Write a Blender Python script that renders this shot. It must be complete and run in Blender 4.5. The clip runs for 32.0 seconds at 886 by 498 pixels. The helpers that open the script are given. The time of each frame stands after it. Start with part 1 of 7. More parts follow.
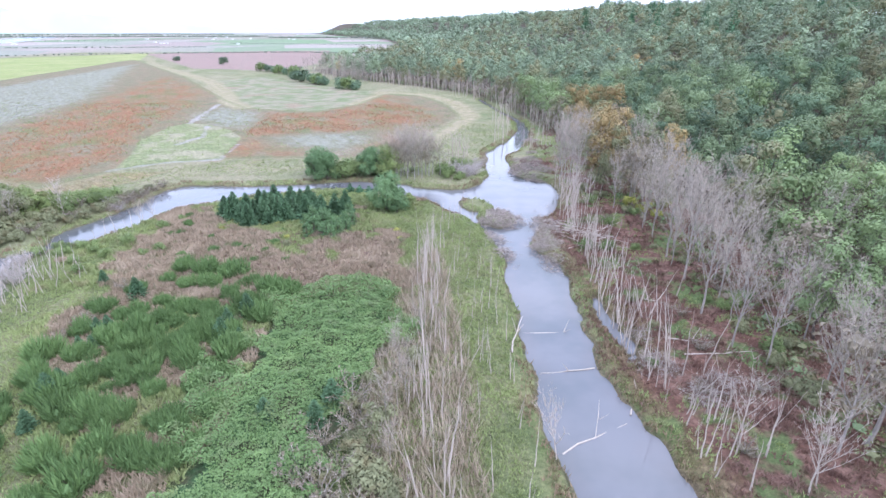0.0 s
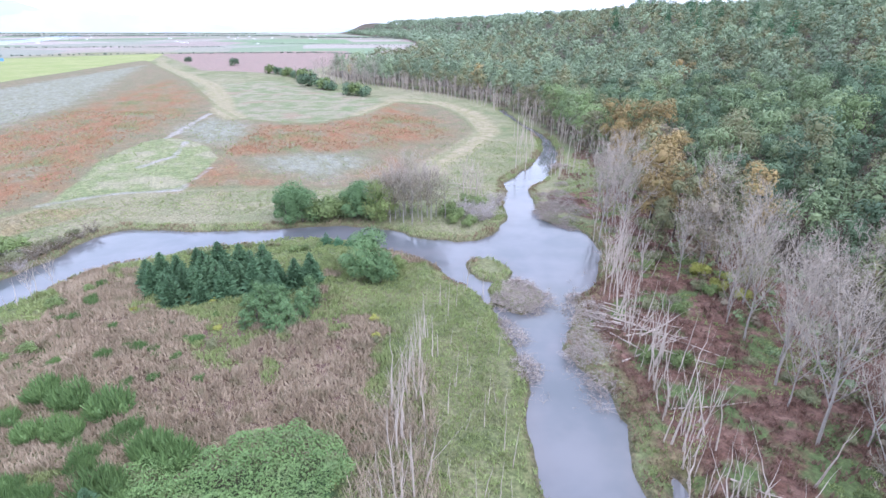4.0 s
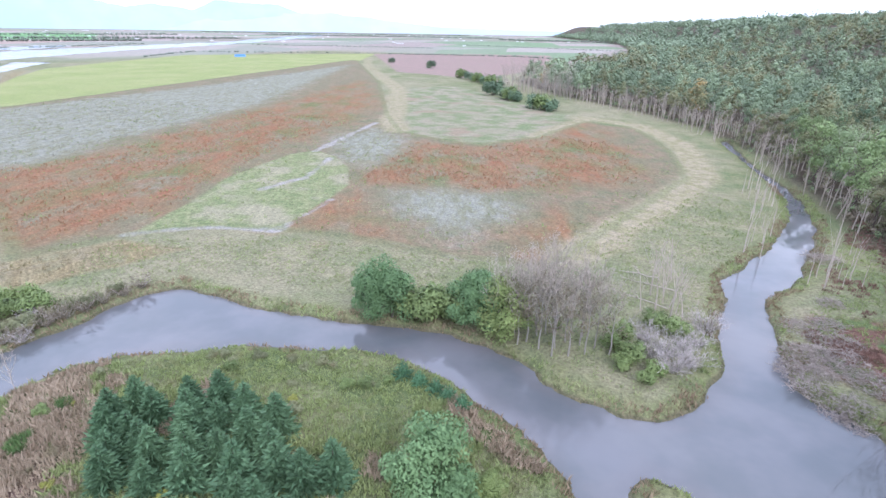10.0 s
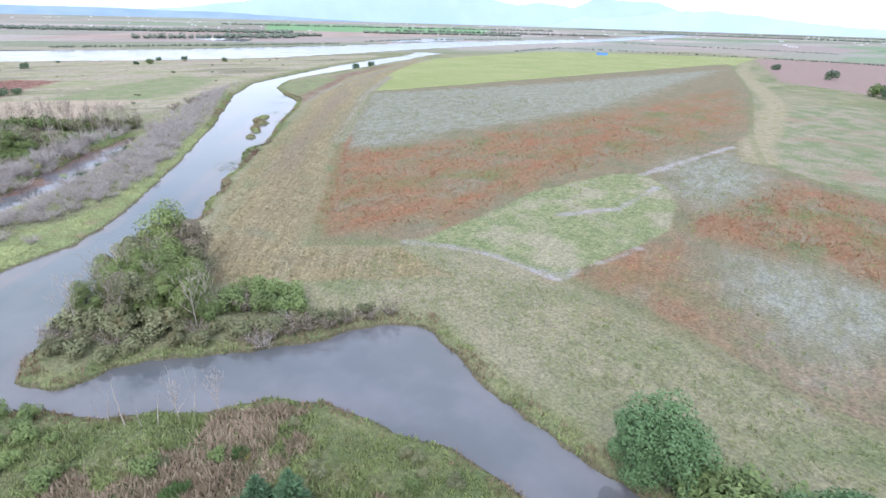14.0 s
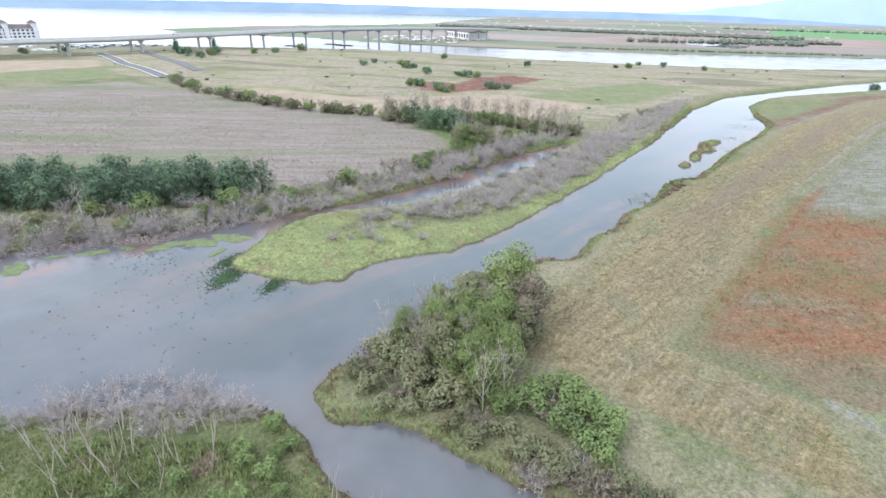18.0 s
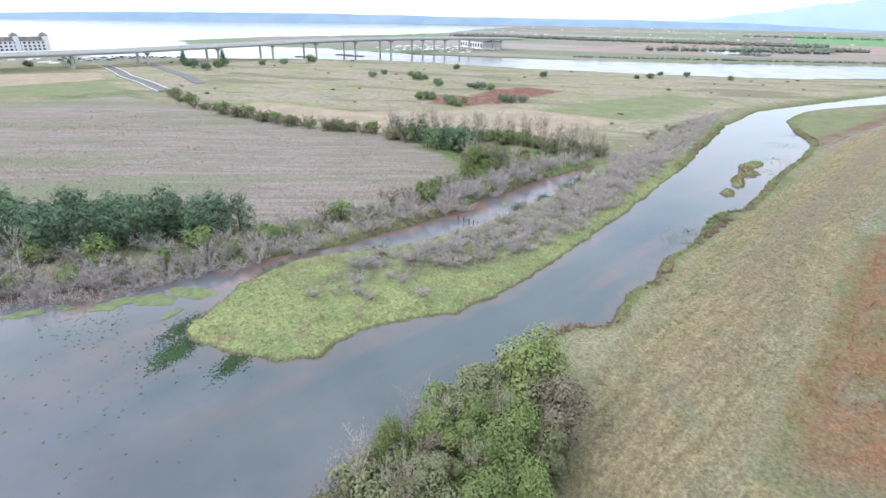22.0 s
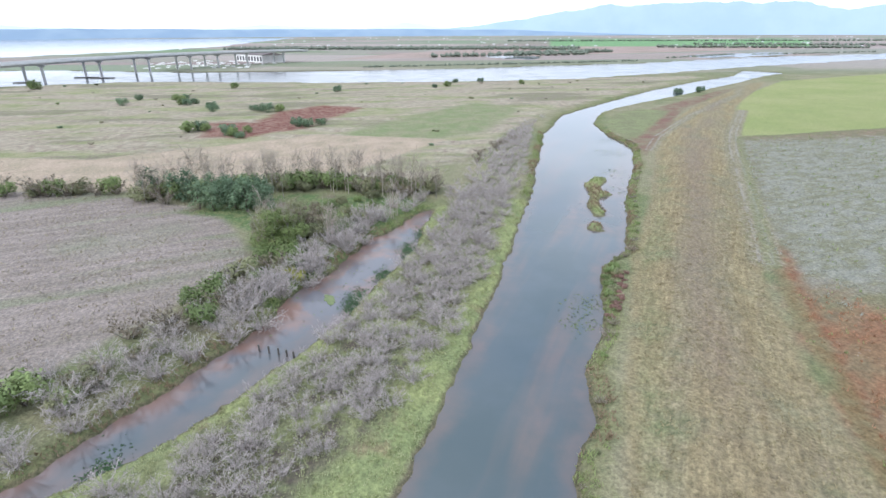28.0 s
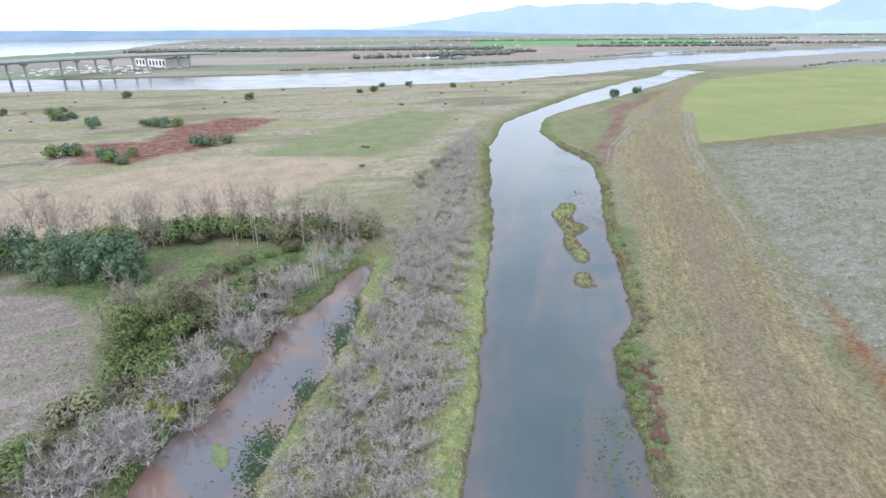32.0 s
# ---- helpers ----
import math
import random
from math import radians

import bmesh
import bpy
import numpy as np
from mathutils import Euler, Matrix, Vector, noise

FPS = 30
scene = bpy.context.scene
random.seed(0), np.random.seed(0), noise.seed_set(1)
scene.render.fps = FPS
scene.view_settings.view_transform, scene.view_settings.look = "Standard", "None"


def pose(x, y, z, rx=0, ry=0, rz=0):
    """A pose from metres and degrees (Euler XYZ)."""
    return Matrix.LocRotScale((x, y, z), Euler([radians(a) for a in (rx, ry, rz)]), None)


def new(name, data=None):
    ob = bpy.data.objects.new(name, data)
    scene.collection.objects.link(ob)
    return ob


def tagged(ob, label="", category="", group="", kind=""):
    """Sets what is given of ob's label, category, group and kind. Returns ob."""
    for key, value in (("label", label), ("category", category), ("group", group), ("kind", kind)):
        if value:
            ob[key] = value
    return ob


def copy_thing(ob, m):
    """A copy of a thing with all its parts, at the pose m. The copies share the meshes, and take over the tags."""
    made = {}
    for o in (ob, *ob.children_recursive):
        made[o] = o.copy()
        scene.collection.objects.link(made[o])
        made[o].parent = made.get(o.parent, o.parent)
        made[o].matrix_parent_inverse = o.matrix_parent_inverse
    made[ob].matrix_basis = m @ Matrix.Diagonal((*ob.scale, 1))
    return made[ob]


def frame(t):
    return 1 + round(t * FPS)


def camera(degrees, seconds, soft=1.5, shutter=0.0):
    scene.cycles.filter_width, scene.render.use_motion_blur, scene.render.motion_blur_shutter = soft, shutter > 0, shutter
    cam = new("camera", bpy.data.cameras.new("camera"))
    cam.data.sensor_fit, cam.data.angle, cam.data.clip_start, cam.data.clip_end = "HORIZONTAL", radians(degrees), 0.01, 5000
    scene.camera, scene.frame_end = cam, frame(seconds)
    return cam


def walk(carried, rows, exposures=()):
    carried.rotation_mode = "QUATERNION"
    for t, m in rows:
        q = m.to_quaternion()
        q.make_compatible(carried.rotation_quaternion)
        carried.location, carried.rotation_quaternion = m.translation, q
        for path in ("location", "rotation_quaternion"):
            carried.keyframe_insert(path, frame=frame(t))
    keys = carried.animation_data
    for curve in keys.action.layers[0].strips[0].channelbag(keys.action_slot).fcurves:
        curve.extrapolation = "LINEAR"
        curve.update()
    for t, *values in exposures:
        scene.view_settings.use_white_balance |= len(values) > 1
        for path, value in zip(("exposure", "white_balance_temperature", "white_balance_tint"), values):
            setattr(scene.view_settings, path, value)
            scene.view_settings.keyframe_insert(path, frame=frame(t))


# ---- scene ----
cam = camera(79.4, 32.0)
METRES, EYE, TILT, LEAN, TURN = 241.0, 40.0, 0.0, 0.0, 0.0
ROWS = [
    (0.0, 0.0, 0.0, 0.0, 0.06, -22.5, -0.13),
    (0.5, 0.0017, 0.0178, 0.0004, 0.04, -22.52, -0.12),
    (1.0, 0.0033, 0.0357, 0.0007, 0.05, -22.51, -0.11),
    (1.5, 0.0051, 0.054, 0.0014, 0.06, -22.55, -0.12),
    (2.0, 0.0066, 0.0725, 0.0017, 0.06, -22.53, -0.12),
    (2.5, 0.0083, 0.0912, 0.0024, 0.09, -22.52, -0.12),
    (3.0, 0.01, 0.1099, 0.0027, 0.09, -22.54, -0.14),
    (3.5, 0.0115, 0.1285, 0.0029, 1.35, -22.54, -0.2),
    (5.5, 0.0177, 0.2011, 0.0035, 3.52, -22.48, -0.24),
    (6.0, 0.0186, 0.2185, 0.0036, 4.58, -22.45, -0.25),
    (6.5, 0.0191, 0.2354, 0.0042, 5.19, -22.42, -0.26),
    (7.0, 0.0189, 0.2521, 0.0042, 6.34, -22.37, -0.33),
    (7.5, 0.0184, 0.2685, 0.004, 8.03, -22.35, -0.38),
    (8.0, 0.0174, 0.2848, 0.0042, 9.67, -22.31, -0.46),
    (8.5, 0.016, 0.3009, 0.0044, 11.41, -22.32, -0.53),
    (9.0, 0.014, 0.3168, 0.0046, 13.2, -22.32, -0.59),
    (9.5, 0.011, 0.3319, 0.0045, 17.5, -22.32, -0.72),
    (10.0, 0.0078, 0.3469, 0.0049, 23.17, -22.44, -0.88),
    (10.5, 0.0038, 0.3615, 0.0049, 28.42, -22.56, -1.02),
    (11.0, -0.0013, 0.3754, 0.0047, 33.0, -22.67, -1.11),
    (11.5, -0.0069, 0.3879, 0.0046, 37.17, -22.8, -1.24),
    (12.0, -0.0135, 0.4008, 0.0047, 41.41, -22.92, -1.3),
    (12.5, -0.021, 0.4132, 0.0048, 45.27, -23.0, -1.33),
    (13.0, -0.0297, 0.4249, 0.0049, 49.17, -23.08, -1.38),
    (13.5, -0.0391, 0.436, 0.005, 54.26, -23.21, -1.42),
    (15.5, -0.0871, 0.4729, 0.0067, 73.38, -23.76, -1.49),
    (16.0, -0.1009, 0.4799, 0.0074, 80.14, -23.9, -1.44),
    (16.5, -0.115, 0.4858, 0.0082, 88.23, -24.07, -1.43),
    (17.0, -0.1294, 0.4906, 0.0086, 96.79, -24.18, -1.31),
    (17.5, -0.1423, 0.4949, 0.0098, 103.59, -24.23, -1.28),
    (18.0, -0.1523, 0.4978, 0.0111, 106.02, -24.21, -1.3),
    (18.5, -0.1605, 0.4997, 0.0115, 107.55, -24.19, -1.32),
    (19.0, -0.1689, 0.4998, 0.0115, 109.22, -24.12, -1.33),
    (19.5, -0.1781, 0.4987, 0.0115, 110.72, -24.07, -1.28),
    (20.0, -0.1882, 0.4964, 0.0114, 112.01, -23.99, -1.25),
    (20.5, -0.1991, 0.4931, 0.0111, 112.36, -23.87, -1.2),
    (21.0, -0.2106, 0.4892, 0.0111, 112.06, -23.75, -1.14),
    (21.5, -0.223, 0.4849, 0.0109, 110.68, -23.58, -1.03),
    (22.0, -0.236, 0.4804, 0.0106, 107.46, -23.38, -0.91),
    (22.5, -0.2495, 0.4752, 0.0104, 103.6, -23.19, -0.77),
    (23.0, -0.2635, 0.4702, 0.0099, 100.87, -23.03, -0.65),
    (23.5, -0.2781, 0.4655, 0.0095, 98.51, -22.91, -0.53),
    (24.0, -0.2931, 0.4612, 0.0092, 96.65, -22.82, -0.39),
    (24.5, -0.3085, 0.4571, 0.0087, 95.87, -22.75, -0.31),
    (26.5, -0.3755, 0.4449, 0.0068, 91.2, -22.36, 0.05),
    (27.0, -0.3927, 0.4434, 0.0064, 89.61, -22.35, 0.14),
    (27.5, -0.4098, 0.442, 0.0059, 87.57, -22.31, 0.24),
    (28.0, -0.4271, 0.441, 0.0056, 85.86, -22.29, 0.27),
    (28.5, -0.4443, 0.4406, 0.0054, 85.02, -22.26, 0.32),
    (29.0, -0.4615, 0.4405, 0.0052, 84.16, -22.26, 0.34),
    (29.5, -0.4787, 0.4406, 0.0052, 83.06, -22.27, 0.39),
    (30.0, -0.4957, 0.4411, 0.005, 81.69, -22.28, 0.45),
    (30.5, -0.5127, 0.4417, 0.0046, 79.34, -22.31, 0.52),
    (31.0, -0.5297, 0.4421, 0.0044, 78.1, -22.32, 0.53),
    (31.5, -0.5464, 0.443, 0.0042, 77.99, -22.31, 0.52),
    (32.0, -0.5629, 0.4441, 0.004, 77.98, -22.3, 0.49),
]
walk(cam, [(t, pose(0, 0, EYE, TILT, LEAN, TURN) @ pose(METRES * x, METRES * y, METRES * z, 90 + pitch, roll, yaw)) for t, x, y, z, yaw, pitch, roll in ROWS],
     exposures=[(0, 1.32, 5450, 19), (8, 1.25, 5500, 19), (13, 0.94, 5700, 15), (20, 0.9, 5980, 10), (27, 0.74, 5880, 11), (32, 0.69, 5900, 11)])

# ---- world, sun, exposure ----
SUN_ELEV, SUN_ROT = 45.0, 135.0
world = bpy.data.worlds.new("overcast_sky")
scene.world = world
world.use_nodes = True
wn, wl = world.node_tree.nodes, world.node_tree.links
wn.clear()
w_out = wn.new("ShaderNodeOutputWorld")
w_bg = wn.new("ShaderNodeBackground")
w_sky = wn.new("ShaderNodeTexSky")
w_sky.sky_type, w_sky.sun_disc = "NISHITA", False
w_sky.sun_elevation, w_sky.sun_rotation = radians(SUN_ELEV), radians(SUN_ROT)
w_sky.air_density, w_sky.dust_density = 1.0, 3.0
w_scale = wn.new("ShaderNodeMix")
w_scale.data_type, w_scale.blend_type = "RGBA", "MULTIPLY"
w_scale.inputs[0].default_value = 1.0
w_scale.inputs[7].default_value = (0.10, 0.10, 0.10, 1)
wl.new(w_sky.outputs[0], w_scale.inputs[6])
w_tc = wn.new("ShaderNodeTexCoord")
w_map = wn.new("ShaderNodeMapping")
w_map.inputs["Scale"].default_value = (1.0, 1.0, 2.6)
w_noise = wn.new("ShaderNodeTexNoise")
w_noise.inputs["Scale"].default_value, w_noise.inputs["Detail"].default_value = 2.2, 6.0
w_noise.inputs["Roughness"].default_value = 0.55
wl.new(w_tc.outputs["Generated"], w_map.inputs["Vector"])
wl.new(w_map.outputs[0], w_noise.inputs["Vector"])
w_ramp = wn.new("ShaderNodeValToRGB")
w_ramp.color_ramp.elements[0].position, w_ramp.color_ramp.elements[0].color = 0.32, (0.62, 0.71, 0.86, 1)
w_ramp.color_ramp.elements[1].position, w_ramp.color_ramp.elements[1].color = 0.66, (1.04, 1.05, 1.08, 1)
wl.new(w_noise.outputs[0], w_ramp.inputs[0])
w_split = wn.new("ShaderNodeSeparateXYZ")
wl.new(w_tc.outputs["Generated"], w_split.inputs[0])
w_lift = wn.new("ShaderNodeMapRange")
wl.new(w_split.outputs[2], w_lift.inputs[0])
for w_i, w_v in ((1, 0.06), (2, 0.35), (3, 0.25), (4, 1.0)):
    w_lift.inputs[w_i].default_value = w_v
w_cloud = wn.new("ShaderNodeMix")
w_cloud.data_type = "RGBA"
w_cloud.inputs[6].default_value = (0.95, 0.99, 1.04, 1)
wl.new(w_lift.outputs[0], w_cloud.inputs[0])
wl.new(w_ramp.outputs[0], w_cloud.inputs[7])
w_mix = wn.new("ShaderNodeMix")
w_mix.data_type = "RGBA"
w_mix.inputs[0].default_value = 0.9
wl.new(w_scale.outputs[2], w_mix.inputs[6])
wl.new(w_cloud.outputs[2], w_mix.inputs[7])
wl.new(w_mix.outputs[2], w_bg.inputs["Color"])
w_bg.inputs["Strength"].default_value = 1.0
wl.new(w_bg.outputs[0], w_out.inputs[0])

sun_data = bpy.data.lights.new("sun", "SUN")
sun_data.energy, sun_data.angle, sun_data.color = 1.1, radians(30), (1.0, 0.96, 0.9)
sun = new("sun", sun_data)
sun.matrix_world = pose(0, 0, 200, 90 - SUN_ELEV, 0, 180 - SUN_ROT)


# ---- small mathematics of the land ----
def lattice(ix, iy, seed):
    h = (ix.astype(np.int64) * 374761393 + iy.astype(np.int64) * 668265263 + seed * 1442695041) & 0xFFFFFFFF
    h = ((h ^ (h >> 13)) * 1274126177) & 0xFFFFFFFF
    return ((h ^ (h >> 16)) & 0xFFFF) / 65535.0


def vnoise(x, y, scale, seed=0):
    """Value noise in 0..1; scale is the size of its cells in metres."""
    x, y = np.asarray(x, float) / scale, np.asarray(y, float) / scale
    ix, iy = np.floor(x), np.floor(y)
    fx, fy = x - ix, y - iy
    fx, fy = fx * fx * (3 - 2 * fx), fy * fy * (3 - 2 * fy)
    a, b = lattice(ix, iy, seed), lattice(ix + 1, iy, seed)
    c, d = lattice(ix, iy + 1, seed), lattice(ix + 1, iy + 1, seed)
    return (a * (1 - fx) + b * fx) * (1 - fy) + (c * (1 - fx) + d * fx) * fy


def fbm(x, y, scale, seed=0):
    return 0.55 * vnoise(x, y, scale, seed) + 0.3 * vnoise(x, y, scale / 2.1, seed + 7) + 0.15 * vnoise(x, y, scale / 4.3, seed + 13)


def step(a, b, v):
    v = np.clip((v - a) / (b - a), 0, 1)
    return v * v * (3 - 2 * v)


def inside(poly, x, y, reach=60.0):
    """Signed distance to an outline, positive inside it, clipped at +-reach."""
    x, y = np.asarray(x, float), np.asarray(y, float)
    out = np.full(x.shape, -reach)
    p = np.array(poly, float)
    near = (x > p[:, 0].min() - reach) & (x < p[:, 0].max() + reach) & (y > p[:, 1].min() - reach) & (y < p[:, 1].max() + reach)
    px, py = x[near], y[near]
    best, odd = np.full(px.shape, reach * reach), np.zeros(px.shape, bool)
    for (ax, ay), (bx, by) in zip(p, np.roll(p, -1, 0)):
        dx, dy = bx - ax, by - ay
        k = np.clip(((px - ax) * dx + (py - ay) * dy) / (dx * dx + dy * dy + 1e-9), 0, 1)
        best = np.minimum(best, (px - ax - k * dx) ** 2 + (py - ay - k * dy) ** 2)
        odd ^= ((ay > py) != (by > py)) & (px < dx * (py - ay) / (by - ay + 1e-12) + ax)
    out[near] = np.where(odd, 1, -1) * np.sqrt(best)
    return out


def band(line, x, y, half, reach=60.0):
    """Signed distance to a strip of the given half width along a line, positive inside."""
    x, y = np.asarray(x, float), np.asarray(y, float)
    p = np.array(line, float)
    best = np.full(x.shape, (reach + half) ** 2)
    for (ax, ay), (bx, by) in zip(p[:-1], p[1:]):
        dx, dy = bx - ax, by - ay
        k = np.clip(((x - ax) * dx + (y - ay) * dy) / (dx * dx + dy * dy + 1e-9), 0, 1)
        best = np.minimum(best, (x - ax - k * dx) ** 2 + (y - ay - k * dy) ** 2)
    return half - np.sqrt(best)


# ---- the plan: shores and outlines, in metres ----
ISLAND_SHORE = [(16, -200), (14, -40), (13, 0), (12, 37), (11, 48), (11, 60), (11, 80), (12, 92), (9, 106), (6, 113), (0, 123), (-6, 129), (-11, 132),
                (-18, 135), (-26, 138), (-33, 136.5), (-41, 133), (-49, 130.5), (-56, 126.5), (-62, 122), (-65.5, 116), (-66, 110), (-69, 104),
                (-72, 99), (-76, 94), (-78, 90), (-78, 85), (-75, 75), (-70, 66), (-65, 55), (-66, 35), (-72, 15), (-76, -40), (-80, -200)]
LAGOON_SHORE = [(-96, -200), (-92, -40), (-90, 0), (-95, 17), (-102, 21), (-109, 27), (-114, 36), (-121, 43), (-127, 49), (-137, 59), (-147.3, 68.5),
                (-158, 74.5), (-171.5, 82), (-186, 87), (-194, 92), (-206, 96.5), (-217, 103.5), (-228, 110), (-229, 113)]
PENINSULA_SHORE = [(-217, 110), (-203, 107), (-191, 102), (-182, 98), (-178, 97), (-164, 89), (-152, 81), (-144, 71), (-136, 62.5), (-124, 58), (-117, 59),
                   (-109, 60), (-107, 67), (-107, 78), (-110, 82), (-114, 82.5), (-120, 87), (-127, 96), (-135, 101), (-144, 105), (-159, 112),
                   (-175, 117), (-187, 122), (-199, 126), (-217, 132), (-235, 138)]
RIVER_LEFT = [(-271, 149), (-329, 166), (-380, 188), (-428, 227), (-504, 296), (-557, 353), (-610, 420), (-680, 470)]
RIVER_RIGHT = [(-640, 490), (-594, 432), (-528, 365), (-450, 278), (-420, 242), (-389, 212), (-353, 195), (-322, 191), (-300, 192), (-270, 181), (-232, 163),
               (-216, 157), (-200, 150), (-192, 143), (-179, 137.5), (-171, 135), (-158, 128), (-150, 127), (-145, 123), (-132, 119), (-128, 112),
               (-120, 108), (-105, 103), (-95, 97), (-88, 92), (-82, 92), (-78.5, 96)]
MEADOW_SHORE = [(-78.5, 98.5), (-80, 102), (-79, 108), (-76, 115), (-74.5, 122), (-73.5, 130), (-73, 136), (-70.5, 140.5), (-63, 141), (-50, 140.5),
                (-40, 141.5), (-33, 144), (-26, 145.5), (-18, 145), (-10, 142), (-3, 139), (3, 137.5), (8, 138.5), (11, 145), (13, 152), (14, 167),
                (15, 183), (22, 199), (28, 214), (31, 228), (33, 250), (28, 285), (20, 330)]
EAST_SHORE = [(23, 332), (29, 288), (36, 253), (36, 222), (33, 211), (28, 192), (21, 176), (21, 164), (22, 151), (29, 146), (30, 138), (31, 134), (28, 127),
              (27, 120), (21, 113), (20, 105), (17, 98), (22, 89), (21, 70), (20, 57), (22, 47), (24, 38), (27, 0), (30, -40), (34, -200)]
WATERS = ISLAND_SHORE + LAGOON_SHORE + PENINSULA_SHORE + RIVER_LEFT + RIVER_RIGHT + MEADOW_SHORE + EAST_SHORE
BIG_RIVER = [(-480, -480), (-560, -260), (-612, -133), (-600, -33), (-580, 60), (-580, 130), (-586, 210), (-600, 270), (-640, 350), (-740, 524), (-836, 726), (-891, 877),
             (-971, 1100), (-1298, 1807), (-1700, 2500), (-1795, 2461), (-1400, 1760), (-1134, 1290), (-1039, 963), (-959, 673), (-882, 529), (-820, 415), (-782, 255),
             (-748, 184), (-737, 65), (-735, -45), (-735, -140), (-800, -330), (-760, -500)]
BAY = [(-480, -480), (-760, -500), (-873, -640), (-1150, -600), (-1482, -482), (-1830, -429), (-2175, -475), (-3800, -552), (-3900, -1241), (-3500, -3900),
       (-600, -4600), (400, -2600), (-200, -1200), (-380, -700)]
BACKWATER = [(-1090, 240), (-1075, 290), (-1055, 335), (-985, 325), (-930, 300), (-960, 262), (-1000, 250)]
SLOUGH = [(-1010, 560), (-1075, 690), (-1150, 830), (-1080, 800), (-1000, 720), (-930, 570)]
POOL = [(25.0, 77), (24.2, 76), (23.4, 74), (23.2, 70), (23.6, 64), (24, 58), (25.6, 58), (25.6, 64), (25.2, 71)]
FAR_GREEN = [(-1547, 485), (-1421, 1099), (-2275, 1731), (-2657, 778)]
FAR_TAN = [(-960, 0), (-1030, 330), (-1150, 650), (-1276, 969), (-1421, 1099), (-1547, 485), (-1345, 231), (-1159, 88)]
ISLETS = [
    [(3, 126), (5, 129.5), (9, 129), (11, 126), (12.3, 123), (11.5, 120), (9, 118), (6, 119.5), (4, 123)],
    [(7, 116), (9, 118.5), (12, 119), (16, 116.5), (17, 113), (15, 109.5), (12, 107.5), (8, 111)],
    [(-250, 158), (-256, 163.5), (-254, 166), (-247, 163), (-241, 160), (-238, 162), (-235, 157), (-228, 155.5), (-221, 153.5), (-220, 150.5), (-228, 152), (-240, 155.5)],
    [(-217, 148), (-215, 151), (-210, 149), (-211, 146)],
]
WOOD_EDGE = [(38, -260), (40, 36), (43, 70), (44, 91), (39, 114), (40, 140), (41, 160), (45, 200), (42, 235), (33, 300), (14, 355), (-12, 391), (-42, 423), (-80, 464),
             (-129, 546), (-100, 700), (-75, 820), (-70, 1100), (-200, 2000), (-560, 3000), (-1000, 4300), (4400, 4300), (4400, -260)]
ISLAND = ISLAND_SHORE
FIELD = [(-104, 134), (-97, 149), (-92, 157), (-84, 163), (-71, 167), (-52, 169.5), (-33, 169), (-14, 173), (-2, 214), (9, 253), (4, 291), (-12, 338), (-38, 349),
         (-49, 296), (-63, 272), (-87, 277), (-101, 283), (-128, 321), (-212, 461), (-404, 738), (-308, 238), (-191, 173), (-139, 151)]
SILVER = [(-300, 236), (-306, 371), (-350, 640), (-262, 440), (-210, 325), (-187, 217), (-165, 168), (-190, 175), (-232, 196)]
SILVER_LOW = [(-63, 203), (-50, 215), (-33, 213), (-26, 195), (-38, 181), (-52, 185)]
SILVER_MID = [(-118, 259), (-114, 284), (-82, 259), (-79, 224), (-96, 229)]
RED_MAIN = [(-108, 139), (-120, 143), (-149, 156), (-176, 168), (-170, 205), (-198, 313), (-238, 478), (-155, 362), (-133, 293), (-124, 240), (-117, 201), (-103, 171), (-103, 152)]
RED_EAST = [(-86, 264), (-62, 268), (-48, 292), (-38, 345), (-23, 320), (-6, 262), (-4, 240), (-24, 226), (-44, 214), (-66, 210), (-77, 206)]
RED_LOW = [(-70, 169), (-75, 190), (-70, 200), (-60, 186), (-50, 181), (-48, 172)]
RED_CORNER = [(-27, 189), (-17, 210), (-11, 188), (-18, 177)]
BANK_RED = [(-310, 208), (-390, 258), (-424, 290), (-510, 366), (-479, 329), (-400, 250), (-370, 222), (-313, 197), (-281, 189)]
SHRUB_GROUND = [(-128, 72), (-140, 94), (-152, 103), (-170, 111), (-186, 118), (-200, 122), (-220, 128), (-250, 137), (-300, 152), (-345, 165), (-330, 150), (-262, 130), (-232, 118), (-214, 112), (-196, 106), (-178, 99), (-162, 91), (-150, 82), (-142, 74)]
GREEN_PATCH = [(-96, 153), (-88, 161), (-71, 167), (-74, 190), (-77, 204), (-88, 221), (-100, 231), (-110, 236), (-115, 228), (-112, 197), (-101, 169)]
SCRUB = [(-101, 283), (-120, 310), (-135, 345), (-180, 440), (-150, 470), (-96, 410), (-67, 378), (-48, 365), (-46, 340), (-49, 300), (-63, 274), (-87, 279)]
TAN_STRIP = [(-100, 108), (-112, 116), (-130, 123), (-150, 130), (-172, 140), (-192, 148), (-212, 159), (-241, 174), (-281, 193), (-332, 219), (-406, 274), (-531, 386),
             (-548, 411), (-395, 290), (-308, 238), (-274, 218), (-232, 194), (-201, 179), (-178, 165), (-139, 150), (-104, 133), (-96, 149), (-80, 152), (-84, 143), (-92, 125)]
YELLOW = [(-309, 241), (-317, 300), (-329, 422), (-384, 716), (-465, 894), (-645, 673), (-541, 417), (-440, 322), (-380, 282)]
TILLED = [(-122, -60), (-160, -130), (-213, -180), (-289, -136), (-272, -88), (-257, -46), (-247, 24), (-228, 62), (-200, 76), (-180, 69), (-163, 60), (-150, 50), (-137, 20), (-126, -30)]
